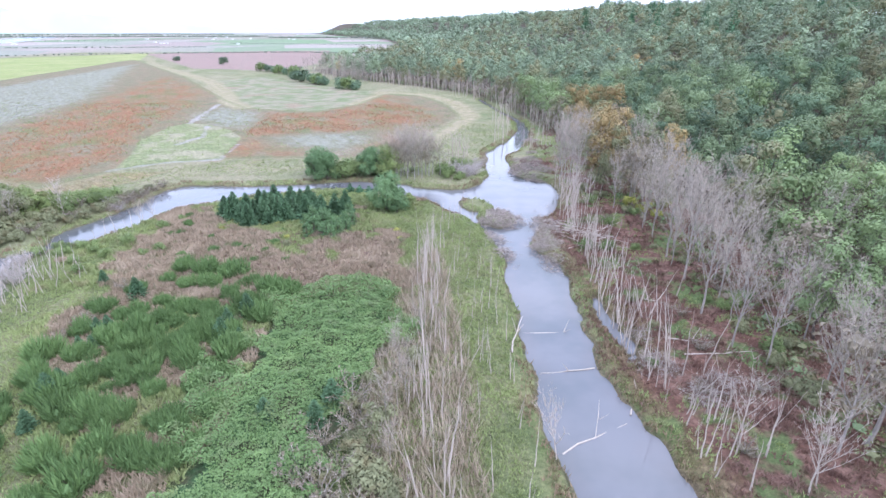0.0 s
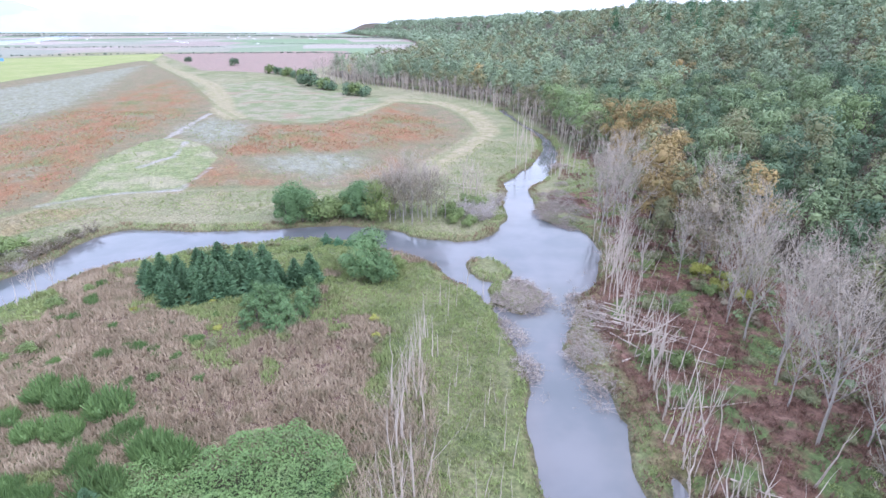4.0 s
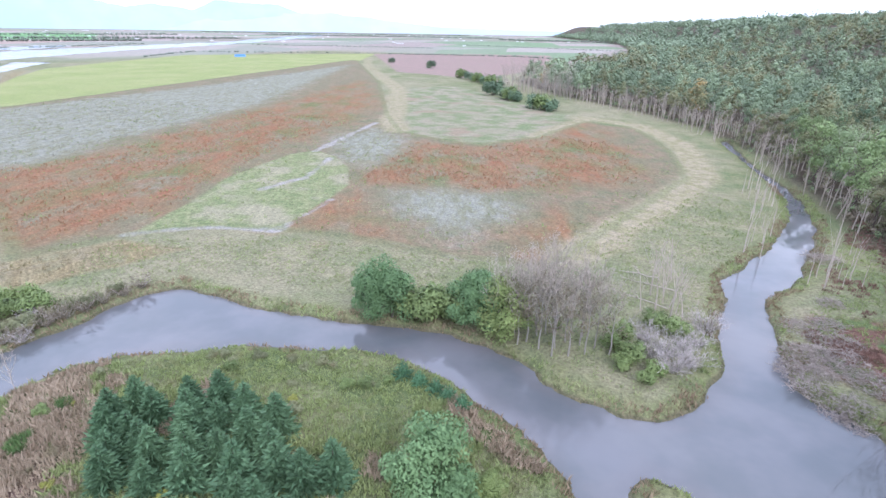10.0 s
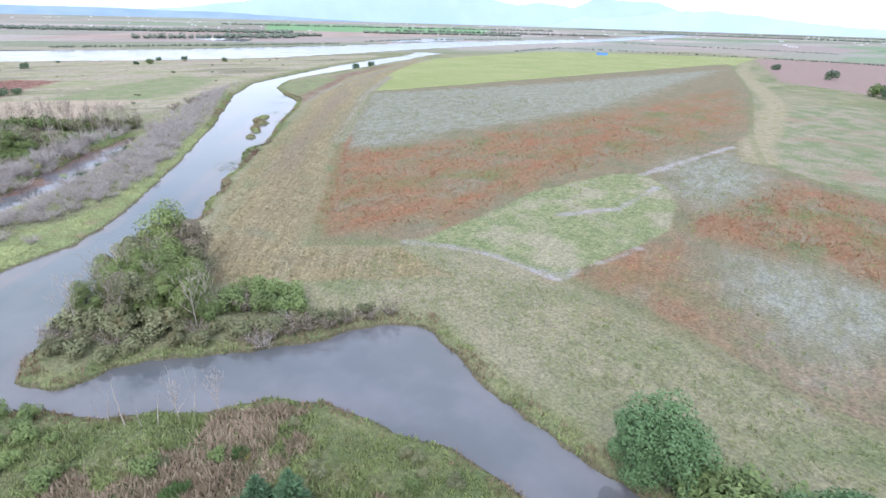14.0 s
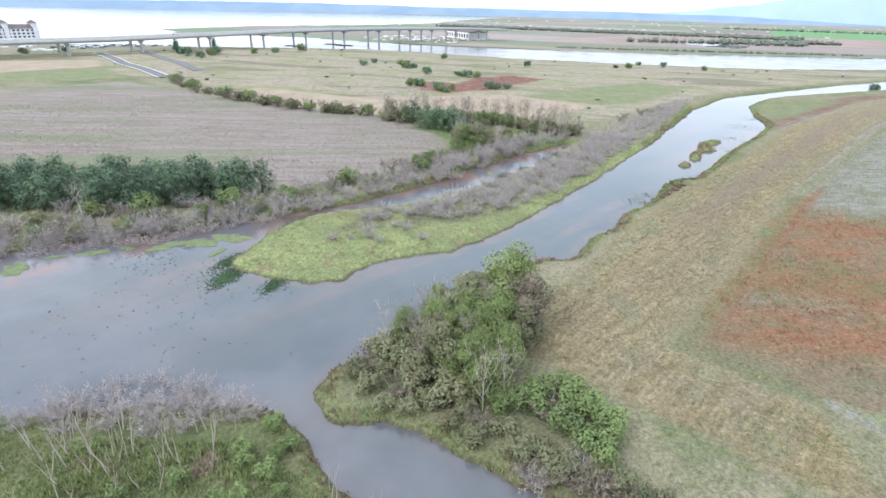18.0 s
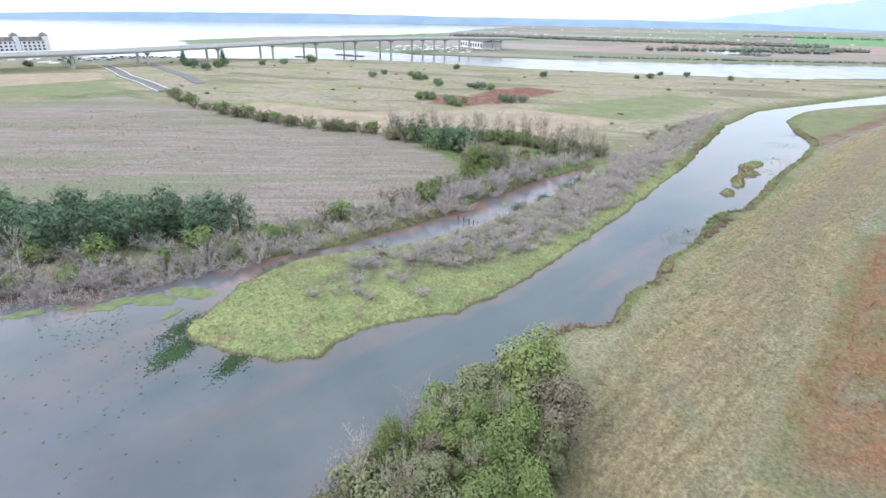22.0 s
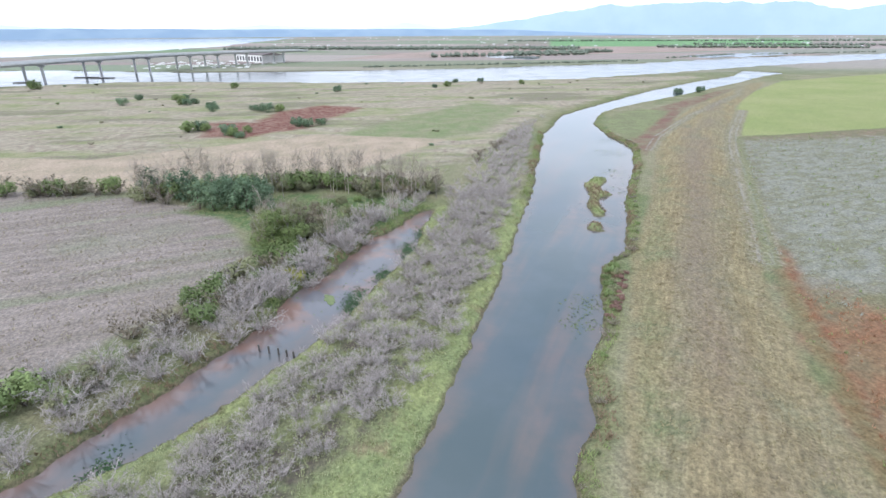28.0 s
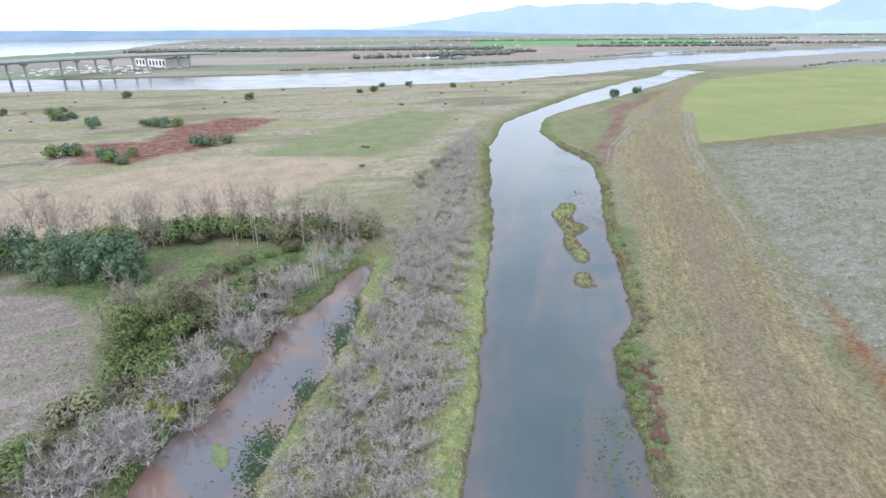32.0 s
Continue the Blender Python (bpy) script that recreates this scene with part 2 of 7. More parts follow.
PALE_FIELD = [(-262, -60), (-249, 17), (-246, 60), (-265, 90), (-315, 123), (-330, 70), (-290, 0), (-300, -60)]
PALE_NORTH = [(-300, -327), (-382, -257), (-345, -212), (-288, -231), (-262, -262)]
GREEN_NORTH = [(-345, -210), (-300, -150), (-270, -175), (-240, -215), (-288, -231)]
RED_SCRUB = [(-367, 14), (-366, 36), (-400, 40), (-425, 60), (-410, 84), (-372, 68), (-345, 62), (-324, 40), (-330, 24)]
DRY_THICKET = [(-37, 97), (-27, 107), (-18, 112), (-11, 104), (-8, 92), (-9, 82), (-17, 78), (-24, 79), (-39, 86), (-52, 98), (-50, 108), (-44, 100)]
BRAMBLE = [(-23, 74), (-8, 77), (-7, 62), (-9, 52), (-10, 40), (-10, 15), (-26, 20), (-25, 36), (-24, 45), (-24, 52), (-25, 62)]
REED_BELT = [(-9, 50), (-7, 70), (-6, 84), (-3, 94), (0, 90), (1, 76), (3, 57), (4, 36), (4, 0), (-8, 0), (-8, 36)]
LANES = [([(-39, 359), (-12, 346), (6, 308), (13, 263), (5, 230), (-5, 201), (-12, 179)], 5.0),
         ([(-104, 284), (-120, 308), (-133, 340), (-180, 430), (-230, 500), (-330, 640), (-420, 800)], 5.5),
         ([(-49, 298), (-44, 330), (-38, 354)], 3.0)]
BEYOND = [(-262, -60), (-247, 24), (-250, 100), (-275, 128), (-330, 150), (-385, 180), (-432, 222), (-508, 290), (-600, 390), (-585, 210), (-575, 60), (-600, -120), (-520, -260), (-420, -330), (-330, -200)]
GREEN_LEY = [(-300, 96), (-330, 140), (-400, 170), (-430, 150), (-380, 110), (-330, 80)]
EAST_FLOOR = [(21, 20), (21, 57), (23, 90), (22, 112), (31, 128), (32, 150), (24, 158), (26, 172), (40, 176), (60, 180), (60, 20)]
PALE_LINES = [([(-97, 151), (-92, 157), (-84, 163), (-71, 167)], 0.6), ([(-71, 167), (-73, 190)], 0.3), ([(-110, 234), (-115, 260), (-122, 298)], 1.0),
              ([(-95, 190), (-92, 205), (-100, 228)], 0.9), ([(-60, 170), (-45, 171), (-30, 169.5), (-16, 172), (-12, 178)], -0.2)]
ROAD = [(-314, -133), (-340, -172), (-368, -218), (-392, -250), (-425, -300)]
TRACK = [(-189, 172.5), (-197, 177), (-219, 188.5), (-248, 204), (-290, 226), (-318, 243), (-380, 285)]
DIKE_TRACK = [(-289, 194), (-313, 208), (-363, 248), (-448, 324), (-515, 367)]
VERGE = [(-228, 52), (-224, 62), (-214, 72), (-202, 75), (-193, 77), (-184, 81), (-177, 84), (-186, 90), (-195, 95), (-205, 101), (-225, 110), (-232, 112), (-240, 101), (-239, 90), (-242, 77), (-236, 60)]
RED_LINE = [(-115, 141), (-127, 146.5), (-141, 153.5), (-152, 158.7), (-164, 164), (-178, 170), (-195, 178.5)]
PINK_FIELD = [(-465, 886), (-346, 1000), (-210, 1047), (-143, 763), (-150, 600), (-175, 545), (-255, 571), (-340, 700)]
WATER_MEADOW = [(-310, 198), (-330, 196), (-352, 200), (-375, 215), (-392, 235), (-382, 246), (-360, 232), (-330, 212)]


def water_sd(x, y):
    wx = x + 2.2 * (fbm(x, y, 7.0, 3) - 0.5) + 0.9 * (vnoise(x, y, 1.7, 5) - 0.5)
    wy = y + 2.2 * (fbm(x, y, 7.0, 4) - 0.5) + 0.9 * (vnoise(x, y, 1.7, 6) - 0.5)
    d = inside(WATERS, wx, wy)
    for far in (BIG_RIVER, BAY, BACKWATER, SLOUGH):
        d = np.maximum(d, inside(far, x, y, 150.0))
    d = np.maximum(d, inside(POOL, wx, wy))
    for islet in ISLETS:
        d = np.minimum(d, -inside(islet, wx, wy))
    return d


def hill_base(y):
    return np.interp(y, [-300, 0, 250, 400, 700, 1000, 2000, 3000, 4300], [48, 52, 62, 58, 50, 40, -80, -420, -950])


def land_shape(x, y, sd=None):
    """Height of the ground."""
    x, y = np.asarray(x, float), np.asarray(y, float)
    sd = water_sd(x, y) if sd is None else sd
    bank = np.interp(-sd, [-8, -3, -0.6, 0.0, 0.8, 2.5, 9, 30], [-2.0, -1.2, -0.35, -0.02, 0.55, 0.9, 1.2, 1.4])
    low = 0.25 * step(4, 20, inside([(-100, 50), (-100, 90), (-170, 130), (-300, 170), (-240, 118), (-150, 60)], x, y)) * step(0, 3, -sd)
    h = bank - low + step(0, 4, -sd) * 0.7 * (fbm(x, y, 26.0, 11) - 0.5) + step(0, 2, -sd) * 0.25 * (fbm(x, y, 4.0, 12) - 0.5)
    d = x - hill_base(y)
    top = np.interp(y, [-300, 100, 800, 2000, 4300], [40, 44, 52, 60, 62])
    h = h + top * step(0, 190, d) * (0.8 + 0.4 * fbm(x, y, 160.0, 21)) + step(0, 30, d) * 3.0 * (fbm(x, y, 45.0, 22) - 0.5)
    ridge = inside(TAN_STRIP, x, y)
    return h + 0.7 * step(3, 8, ridge)


# ---- meshes ----
def mesh_of(name, verts, tris, mat, smooth=False):
    verts, tris = np.asarray(verts, np.float32), np.asarray(tris, np.int32)
    me = bpy.data.meshes.new(name)
    me.vertices.add(len(verts))
    me.vertices.foreach_set("co", verts.ravel())
    me.loops.add(tris.size)
    me.loops.foreach_set("vertex_index", tris.ravel())
    me.polygons.add(len(tris))
    me.polygons.foreach_set("loop_start", np.arange(0, tris.size, tris.shape[1], dtype=np.int32))
    me.polygons.foreach_set("use_smooth", np.full(len(tris), smooth))
    me.materials.append(mat)
    me.update(calc_edges=True)
    return me


def join(pieces):
    vs, ts, n = [], [], 0
    for v, t in pieces:
        vs.append(v)
        ts.append(t + n)
        n += len(v)
    return np.concatenate(vs), np.concatenate(ts)


def unit(v):
    return v / (np.linalg.norm(v, axis=-1, keepdims=True) + 1e-9)


def tube(points, radii, sides=5):
    """One bent, tapering stem."""
    p = np.array(points, float)
    d = unit(np.gradient(p, axis=0))
    a = unit(np.cross(d, (0.31, 0.95, 0.02)))
    b = np.cross(d, a)
    w = np.arange(sides) * 2 * math.pi / sides
    v = (p[:, None] + (a[:, None] * np.cos(w)[None, :, None] + b[:, None] * np.sin(w)[None, :, None]) * np.array(radii)[:, None, None]).reshape(-1, 3)
    t = []
    for i in range(len(p) - 1):
        for k in range(sides):
            q, m = i * sides + k, i * sides + (k + 1) % sides
            t += [(q, m, m + sides), (q, m + sides, q + sides)]
    e = (len(p) - 1) * sides
    t += [(e, e + k, e + k + 1) for k in range(1, sides - 1)]
    return v, np.array(t)


def cards(rng, centre, normal, size, slim=0.55, fold=0.25):
    """Folded lozenge-shaped leaf sprays, two triangles each."""
    n = len(centre)
    size = np.broadcast_to(np.asarray(size, float), (n,))[:, None]
    normal = unit(normal)
    t = unit(np.cross(normal, rng.normal(size=(n, 3))))
    b = np.cross(normal, t)
    v = np.stack([centre - t * size * 0.5, centre + b * size * slim * 0.5 - normal * size * fold * 0.5,
                  centre + t * size * 0.5, centre - b * size * slim * 0.5 - normal * size * fold * 0.5], 1).reshape(-1, 3)
    k = np.arange(n)[:, None] * 4
    return v, np.concatenate([k + [0, 1, 2], k + [0, 2, 3]], 0)


def leaves(rng, centre, normal, size, slim=0.62):
    """Loose leaf sprays, one uneven triangle each."""
    n = len(centre)
    size = np.broadcast_to(np.asarray(size, float), (n,))[:, None]
    normal = unit(normal)
    t = unit(np.cross(normal, rng.normal(size=(n, 3))))
    b = np.cross(normal, t) * slim
    k = rng.uniform(-0.35, 0.35, (n, 1))
    v = np.stack([centre - t * size * 0.5 + b * size * k, centre + t * size * 0.5 + b * size * k * 0.6, centre + b * size * (0.75 + k)], 1).reshape(-1, 3)
    return v - np.repeat(b * size * 0.3, 3, 0), np.arange(3 * n).reshape(-1, 3)


def splinters(rng, p0, p1, width):
    """Fine twigs: one long narrow triangle each, turned at random about its length."""
    p0, p1 = np.asarray(p0, float), np.asarray(p1, float)
    side = unit(np.cross(p1 - p0, rng.normal(size=p0.shape))) * np.broadcast_to(np.asarray(width, float), (len(p0),))[:, None] * 0.5
    return np.stack([p0 - side, p0 + side, p1], 1).reshape(-1, 3), np.arange(3 * len(p0)).reshape(-1, 3)


def fine_twigs(rng, rows, width):
    return splinters(rng, np.array([r[0] for r in rows]), np.array([r[1] for r in rows]), width)


def sticks(p0, p1, r0, r1, sides=3):
    """Tapered rods between two rows of points."""
    p0, p1 = np.asarray(p0, float), np.asarray(p1, float)
    n = len(p0)
    r0, r1 = (np.broadcast_to(np.asarray(r, float), (n,))[:, None] for r in (r0, r1))
    d = unit(p1 - p0)
    a = unit(np.cross(d, np.where(np.abs(d[:, 2:]) > 0.9, [[1.0, 0, 0]], [[0, 0, 1.0]])))
    b = np.cross(d, a)
    rings = []
    for i in range(sides):
        w = 2 * math.pi * i / sides
        o = a * math.cos(w) + b * math.sin(w)
        rings += [p0 + o * r0, p1 + o * r1]
    v = np.stack(rings, 1).reshape(-1, 3)
    k, s, tris = np.arange(n)[:, None] * 2 * sides, sides, []
    for i in range(s):
        j = (i + 1) % s
        tris += [k + [2 * i, 2 * j, 2 * j + 1], k + [2 * i, 2 * j + 1, 2 * i + 1]]
    for i in range(1, s - 1):
        tris.append(k + [1, 2 * i + 1, 2 * i + 3])
    return v, np.concatenate(tris, 0)


def lump(rng, centre, radius, rings=3, segs=6, rough=0.16):
    """A low uneven ball for the dense heart of a crown."""
    vs = [(0, 0, 1)]
    for i in range(1, rings):
        for j in range(segs):
            a, w = math.pi * i / rings, 2 * math.pi * (j + 0.5 * (i % 2)) / segs
            vs.append((math.sin(a) * math.cos(w), math.sin(a) * math.sin(w), math.cos(a)))
    vs.append((0, 0, -1))
    v = np.array(vs) * (1 + rough * rng.normal(size=(len(vs), 1))) * np.asarray(radius) + np.asarray(centre)
    t, last = [], len(vs) - 1
    for j in range(segs):
        k = (j + 1) % segs
        t.append((0, 1 + j, 1 + k))
        for i in range(rings - 2):
            a, b = 1 + i * segs, 1 + (i + 1) * segs
            t += [(a + j, b + j, b + k), (a + j, b + k, a + k)]
        t.append((last, last - segs + k, last - segs + j))
    return v, np.array(t)


def box(cx, cy, cz, sx, sy, sz):
    c = np.array([(x, y, z) for x in (-0.5, 0.5) for y in (-0.5, 0.5) for z in (-0.5, 0.5)]) * (sx, sy, sz) + (cx, cy, cz)
    t = np.array([(0, 1, 3), (0, 3, 2), (4, 6, 7), (4, 7, 5), (0, 4, 5), (0, 5, 1), (2, 3, 7), (2, 7, 6), (0, 2, 6), (0, 6, 4), (1, 5, 7), (1, 7, 3)])
    return c, t


def part(name, geometry, mat, parent, label="", smooth=False, kind=""):
    ob = new(name, mesh_of(name, geometry[0], geometry[1], mat, smooth))
    ob.parent = parent
    return tagged(ob, label, kind=kind)


def stuff(name, geometry, mat, label, category):
    return tagged(new(name, mesh_of(name, geometry[0], geometry[1], mat)), label, category, kind="stuff")


def thing(name, label, category, group=""):
    ob = new(name)
    ob.empty_display_size = 0.5
    return tagged(ob, label, category, group)


# ---- materials ----
class Nodes:
    """Short words for building a node material."""

    def __init__(self, name):
        self.mat = bpy.data.materials.new(name)
        self.mat.use_nodes = True
        self.tree = self.mat.node_tree
        self.bsdf = self.tree.nodes["Principled BSDF"]
        self.place = self.tree.nodes.new("ShaderNodeNewGeometry").outputs["Position"]

    def put(self, kind):
        return self.tree.nodes.new(kind)

    def link(self, a, b):
        if isinstance(a, (int, float)):
            b.default_value = a
        elif isinstance(a, tuple):
            b.default_value = (*a, 1.0) if len(a) == 3 else a
        else:
            self.tree.links.new(a, b)

    def noise(self, size, detail=4.0, stretch=None, rough=0.55):
        n = self.put("ShaderNodeTexNoise")
        n.inputs["Scale"].default_value, n.inputs["Detail"].default_value, n.inputs["Roughness"].default_value = 1.0 / size, detail, rough
        at = self.place
        if stretch:
            m = self.put("ShaderNodeMapping")
            m.vector_type = "TEXTURE"
            m.inputs["Rotation"].default_value = (0, 0, radians(stretch[2]))
            m.inputs["Scale"].default_value = (1 / stretch[0], 1 / stretch[1], 1)
            self.link(at, m.inputs["Vector"])
            at = m.outputs[0]
        self.link(at, n.inputs["Vector"])
        return n.outputs[0]

    def math(self, op, a, b=0.0):
        n = self.put("ShaderNodeMath")
        n.operation = op
        self.link(a, n.inputs[0])
        self.link(b, n.inputs[1])
        return n.outputs[0]

    def span(self, v, a, b, lo=0.0, hi=1.0):
        n = self.put("ShaderNodeMapRange")
        n.interpolation_type = "SMOOTHSTEP"
        self.link(v, n.inputs[0])
        for i, q in enumerate((a, b, lo, hi)):
            n.inputs[i + 1].default_value = q
        return n.outputs[0]

    def mix(self, fac, a, b, blend="MIX"):
        n = self.put("ShaderNodeMix")
        n.data_type, n.blend_type = "RGBA", blend
        self.link(fac, n.inputs[0])
        self.link(a, n.inputs[6])
        self.link(b, n.inputs[7])
        return n.outputs[2]

    def attr(self, name):
        n = self.put("ShaderNodeAttribute")
        n.attribute_name = name
        return n.outputs["Fac"]

    def ramp(self, fac, *stops):
        n = self.put("ShaderNodeValToRGB")
        e = n.color_ramp.elements
        while len(e) < len(stops):
            e.new(0.5)
        for q, (at, c) in zip(e, stops):
            q.position, q.color = at, (*c, 1)
        self.link(fac, n.inputs[0])
        return n.outputs[0]

    def bump(self, v, strength, distance):
        n = self.put("ShaderNodeBump")
        n.inputs["Strength"].default_value, n.inputs["Distance"].default_value = strength, distance
        self.link(v, n.inputs["Height"])
        self.link(n.outputs[0], self.bsdf.inputs["Normal"])

    def finish(self, colour, rough=0.9, spec=0.2):
        self.link(colour, self.bsdf.inputs["Base Color"])
        self.link(rough, self.bsdf.inputs["Roughness"])
        self.bsdf.inputs["Specular IOR Level"].default_value = spec
        return self.mat


def leaf_material(name, dark, mid, light, odd=None, wild=0.35, joined=False, vary=0.6):
    """Foliage: sprays differ a little among themselves, and one plant differs from the next."""
    gain = (2.7, 2.65, 2.25) if mid[1] > mid[0] * 1.15 else (1.45, 1.45, 1.65)
    dark, mid, light = (tuple(v * k for v, k in zip(c, gain)) for c in (dark, mid, light))
    m = Nodes(name)
    island = m.put("ShaderNodeNewGeometry").outputs["Random Per Island"]
    plant = m.attr("tone") if joined else m.put("ShaderNodeObjectInfo").outputs["Random"]
    near = [tuple(b + (a - b) * vary for a, b in zip(c, mid)) for c in (dark, light)]
    c = m.ramp(island, (0.0, near[0]), (0.5, mid), (1.0, near[1]))
    tone = m.ramp(plant, (0.0, tuple(0.45 * v for v in mid)), (0.35, tuple(0.78 * v for v in mid)), (0.7, mid), (1.0, tuple(0.55 * a + 0.45 * b for a, b in zip(mid, light))))
    c = m.mix(wild, c, tone)
    if odd:
        c = m.mix(m.span(m.noise(2.2, 2.0), 0.52, 0.72, 0.0, 0.7), c, odd)
    c = m.mix(m.span(m.noise(5.0, 3.0), 0.3, 0.7, 0.0, 0.3), c, tuple(0.7 * v for v in dark))
    c = m.mix(m.span(m.noise(9.0, 3.0), 0.5, 0.7, 0.0, 0.3), c, light)
    return m.finish(c, 0.65, 0.25)


def bark_material(name, dark, light, size=0.35):
    m = Nodes(name)
    plant = m.put("ShaderNodeObjectInfo").outputs["Random"]
    c = m.mix(m.noise(size, 4.0), dark, light)
    c = m.mix(m.span(m.noise(2.5, 2.0), 0.4, 0.7, 0.0, 0.5), c, dark)
    c = m.mix(m.math("MULTIPLY", plant, 0.35), c, tuple(0.75 * v for v in light))
    m.bump(m.noise(0.12, 3.0), 0.4, 0.02)
    return m.finish(c, 0.85, 0.2)


def plain_material(name, a, b, size=2.0, rough=0.8, metal=0.0):
    m = Nodes(name)
    m.bsdf.inputs["Metallic"].default_value = metal
    return m.finish(m.mix(m.span(m.noise(size, 5.0), 0.3, 0.7), a, b), rough, 0.3)


LEAF_GREEN = leaf_material("leaves_green", (0.036, 0.056, 0.034), (0.074, 0.102, 0.060), (0.135, 0.162, 0.092), wild=0.72)
# Far green, deep and light leaves: paler and bluer, distance haze painted in.
LEAF_GREEN_HAZED = leaf_material("hazed_leaves_green", (0.054, 0.074, 0.054), (0.096, 0.126, 0.088), (0.15, 0.18, 0.125), wild=0.78, joined=True)
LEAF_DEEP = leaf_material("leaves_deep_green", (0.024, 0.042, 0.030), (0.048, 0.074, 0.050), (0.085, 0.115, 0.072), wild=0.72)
LEAF_DEEP_HAZED = leaf_material("hazed_leaves_deep_green", (0.044, 0.062, 0.048), (0.08, 0.106, 0.077), (0.12, 0.148, 0.106), wild=0.78, joined=True)
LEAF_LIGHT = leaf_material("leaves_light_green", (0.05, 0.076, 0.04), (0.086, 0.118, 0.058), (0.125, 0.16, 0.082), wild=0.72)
LEAF_LIGHT_HAZED = leaf_material("hazed_leaves_light_green", (0.068, 0.094, 0.062), (0.108, 0.14, 0.092), (0.145, 0.18, 0.118), wild=0.78, joined=True)
LEAF_BUSH = leaf_material("leaves_bush", (0.034, 0.05, 0.021), (0.066, 0.09, 0.037), (0.105, 0.132, 0.058), wild=0.5)
LEAF_BANK = leaf_material("leaves_bank", (0.036, 0.052, 0.022), (0.072, 0.095, 0.037), (0.118, 0.142, 0.058), (0.20, 0.18, 0.085), wild=0.4)
LEAF_FRESH = leaf_material("leaves_fresh_green", (0.026, 0.048, 0.024), (0.048, 0.082, 0.04), (0.075, 0.116, 0.057), wild=0.3)
LEAF_OLIVE = leaf_material("leaves_olive", (0.08, 0.09, 0.04), (0.15, 0.158, 0.072), (0.22, 0.22, 0.105), (0.22, 0.165, 0.085), wild=0.72)
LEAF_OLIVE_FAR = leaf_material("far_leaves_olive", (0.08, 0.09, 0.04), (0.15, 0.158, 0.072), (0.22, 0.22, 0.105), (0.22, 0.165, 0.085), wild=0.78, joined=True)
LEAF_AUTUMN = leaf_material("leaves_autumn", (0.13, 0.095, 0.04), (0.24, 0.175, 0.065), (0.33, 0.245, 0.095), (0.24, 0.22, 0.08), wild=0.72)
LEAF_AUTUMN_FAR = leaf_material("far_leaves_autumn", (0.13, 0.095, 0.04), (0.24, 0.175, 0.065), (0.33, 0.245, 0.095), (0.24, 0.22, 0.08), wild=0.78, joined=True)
LEAF_BROWN = leaf_material("leaves_withered", (0.095, 0.08, 0.05), (0.155, 0.13, 0.08), (0.21, 0.18, 0.115), (0.11, 0.115, 0.055))
NEEDLES = leaf_material("needles", (0.018, 0.042, 0.026), (0.035, 0.075, 0.045), (0.065, 0.12, 0.07))
NEEDLES_BLUE = leaf_material("needles_bluish", (0.02, 0.04, 0.024), (0.038, 0.07, 0.042), (0.066, 0.106, 0.062))
BROOM = leaf_material("broom_leaves", (0.028, 0.05, 0.022), (0.053, 0.086, 0.036), (0.085, 0.125, 0.052))
BRAMBLE_LEAF = leaf_material("bramble_leaves", (0.034, 0.058, 0.025), (0.066, 0.105, 0.042), (0.105, 0.15, 0.062), (0.17, 0.2, 0.09), vary=0.4)
DRY_STEM = leaf_material("dry_stems", (0.14, 0.105, 0.062), (0.27, 0.212, 0.132), (0.43, 0.355, 0.235), (0.19, 0.185, 0.10))
REED_STEM = leaf_material("reed_stems", (0.22, 0.17, 0.10), (0.34, 0.28, 0.18), (0.46, 0.40, 0.28), (0.2, 0.21, 0.09))
GRASS_BLADE = leaf_material("grass_blades", (0.055, 0.072, 0.032), (0.10, 0.122, 0.056), (0.148, 0.172, 0.082), (0.27, 0.26, 0.14))
BARK = bark_material("bark_brown", (0.07, 0.055, 0.045), (0.16, 0.13, 0.11))
BARK_GREY = bark_material("bark_grey", (0.22, 0.195, 0.175), (0.42, 0.385, 0.35))
BARK_DEAD = bark_material("bleached_wood", (0.35, 0.295, 0.25), (0.58, 0.51, 0.45))
TWIG = bark_material("twigs_grey", (0.35, 0.31, 0.29), (0.57, 0.52, 0.49))
BRUSHWOOD = bark_material("brushwood", (0.23, 0.19, 0.165), (0.47, 0.41, 0.365))
TWIG_TREE = bark_material("tree_twigs", (0.31, 0.265, 0.22), (0.49, 0.43, 0.365))
CONCRETE = plain_material("concrete", (0.42, 0.415, 0.405), (0.53, 0.525, 0.51), 3.0)
PARAPET = plain_material("pale_parapet", (0.52, 0.52, 0.50), (0.64, 0.64, 0.62), 3.0)
STEEL_DARK = plain_material("dark_timber", (0.08, 0.075, 0.07), (0.14, 0.13, 0.12), 1.0)
WALL_WHITE = plain_material("white_render", (0.70, 0.70, 0.67), (0.82, 0.81, 0.78), 4.0)
ROOF_DARK = plain_material("dark_roofing", (0.12, 0.10, 0.095), (0.20, 0.17, 0.16), 3.0)
GLASS_DARK = plain_material("dark_window_glass", (0.03, 0.035, 0.04), (0.06, 0.065, 0.07), 3.0, 0.1)
TARP_BLUE = plain_material("blue_tarpaulin", (0.06, 0.16, 0.40), (0.10, 0.26, 0.55), 1.0, 0.5)


# ---- the ground: one sheet to the horizon ----
def spread(lo, hi, fine, reach_lo, reach_hi, grow_lo, grow_hi):
    """Grid lines: even between lo and hi, then ever wider."""
    mid = list(np.arange(lo, hi + 0.01, fine))
    a, d, left = lo, fine, []
    while a > reach_lo:
        d *= grow_lo
        a -= d
        left.append(a)
    a, d, right = hi, fine, []
    while a < reach_hi:
        d *= grow_hi
        a += d
        right.append(a)
    return np.array(left[::-1] + mid + right)


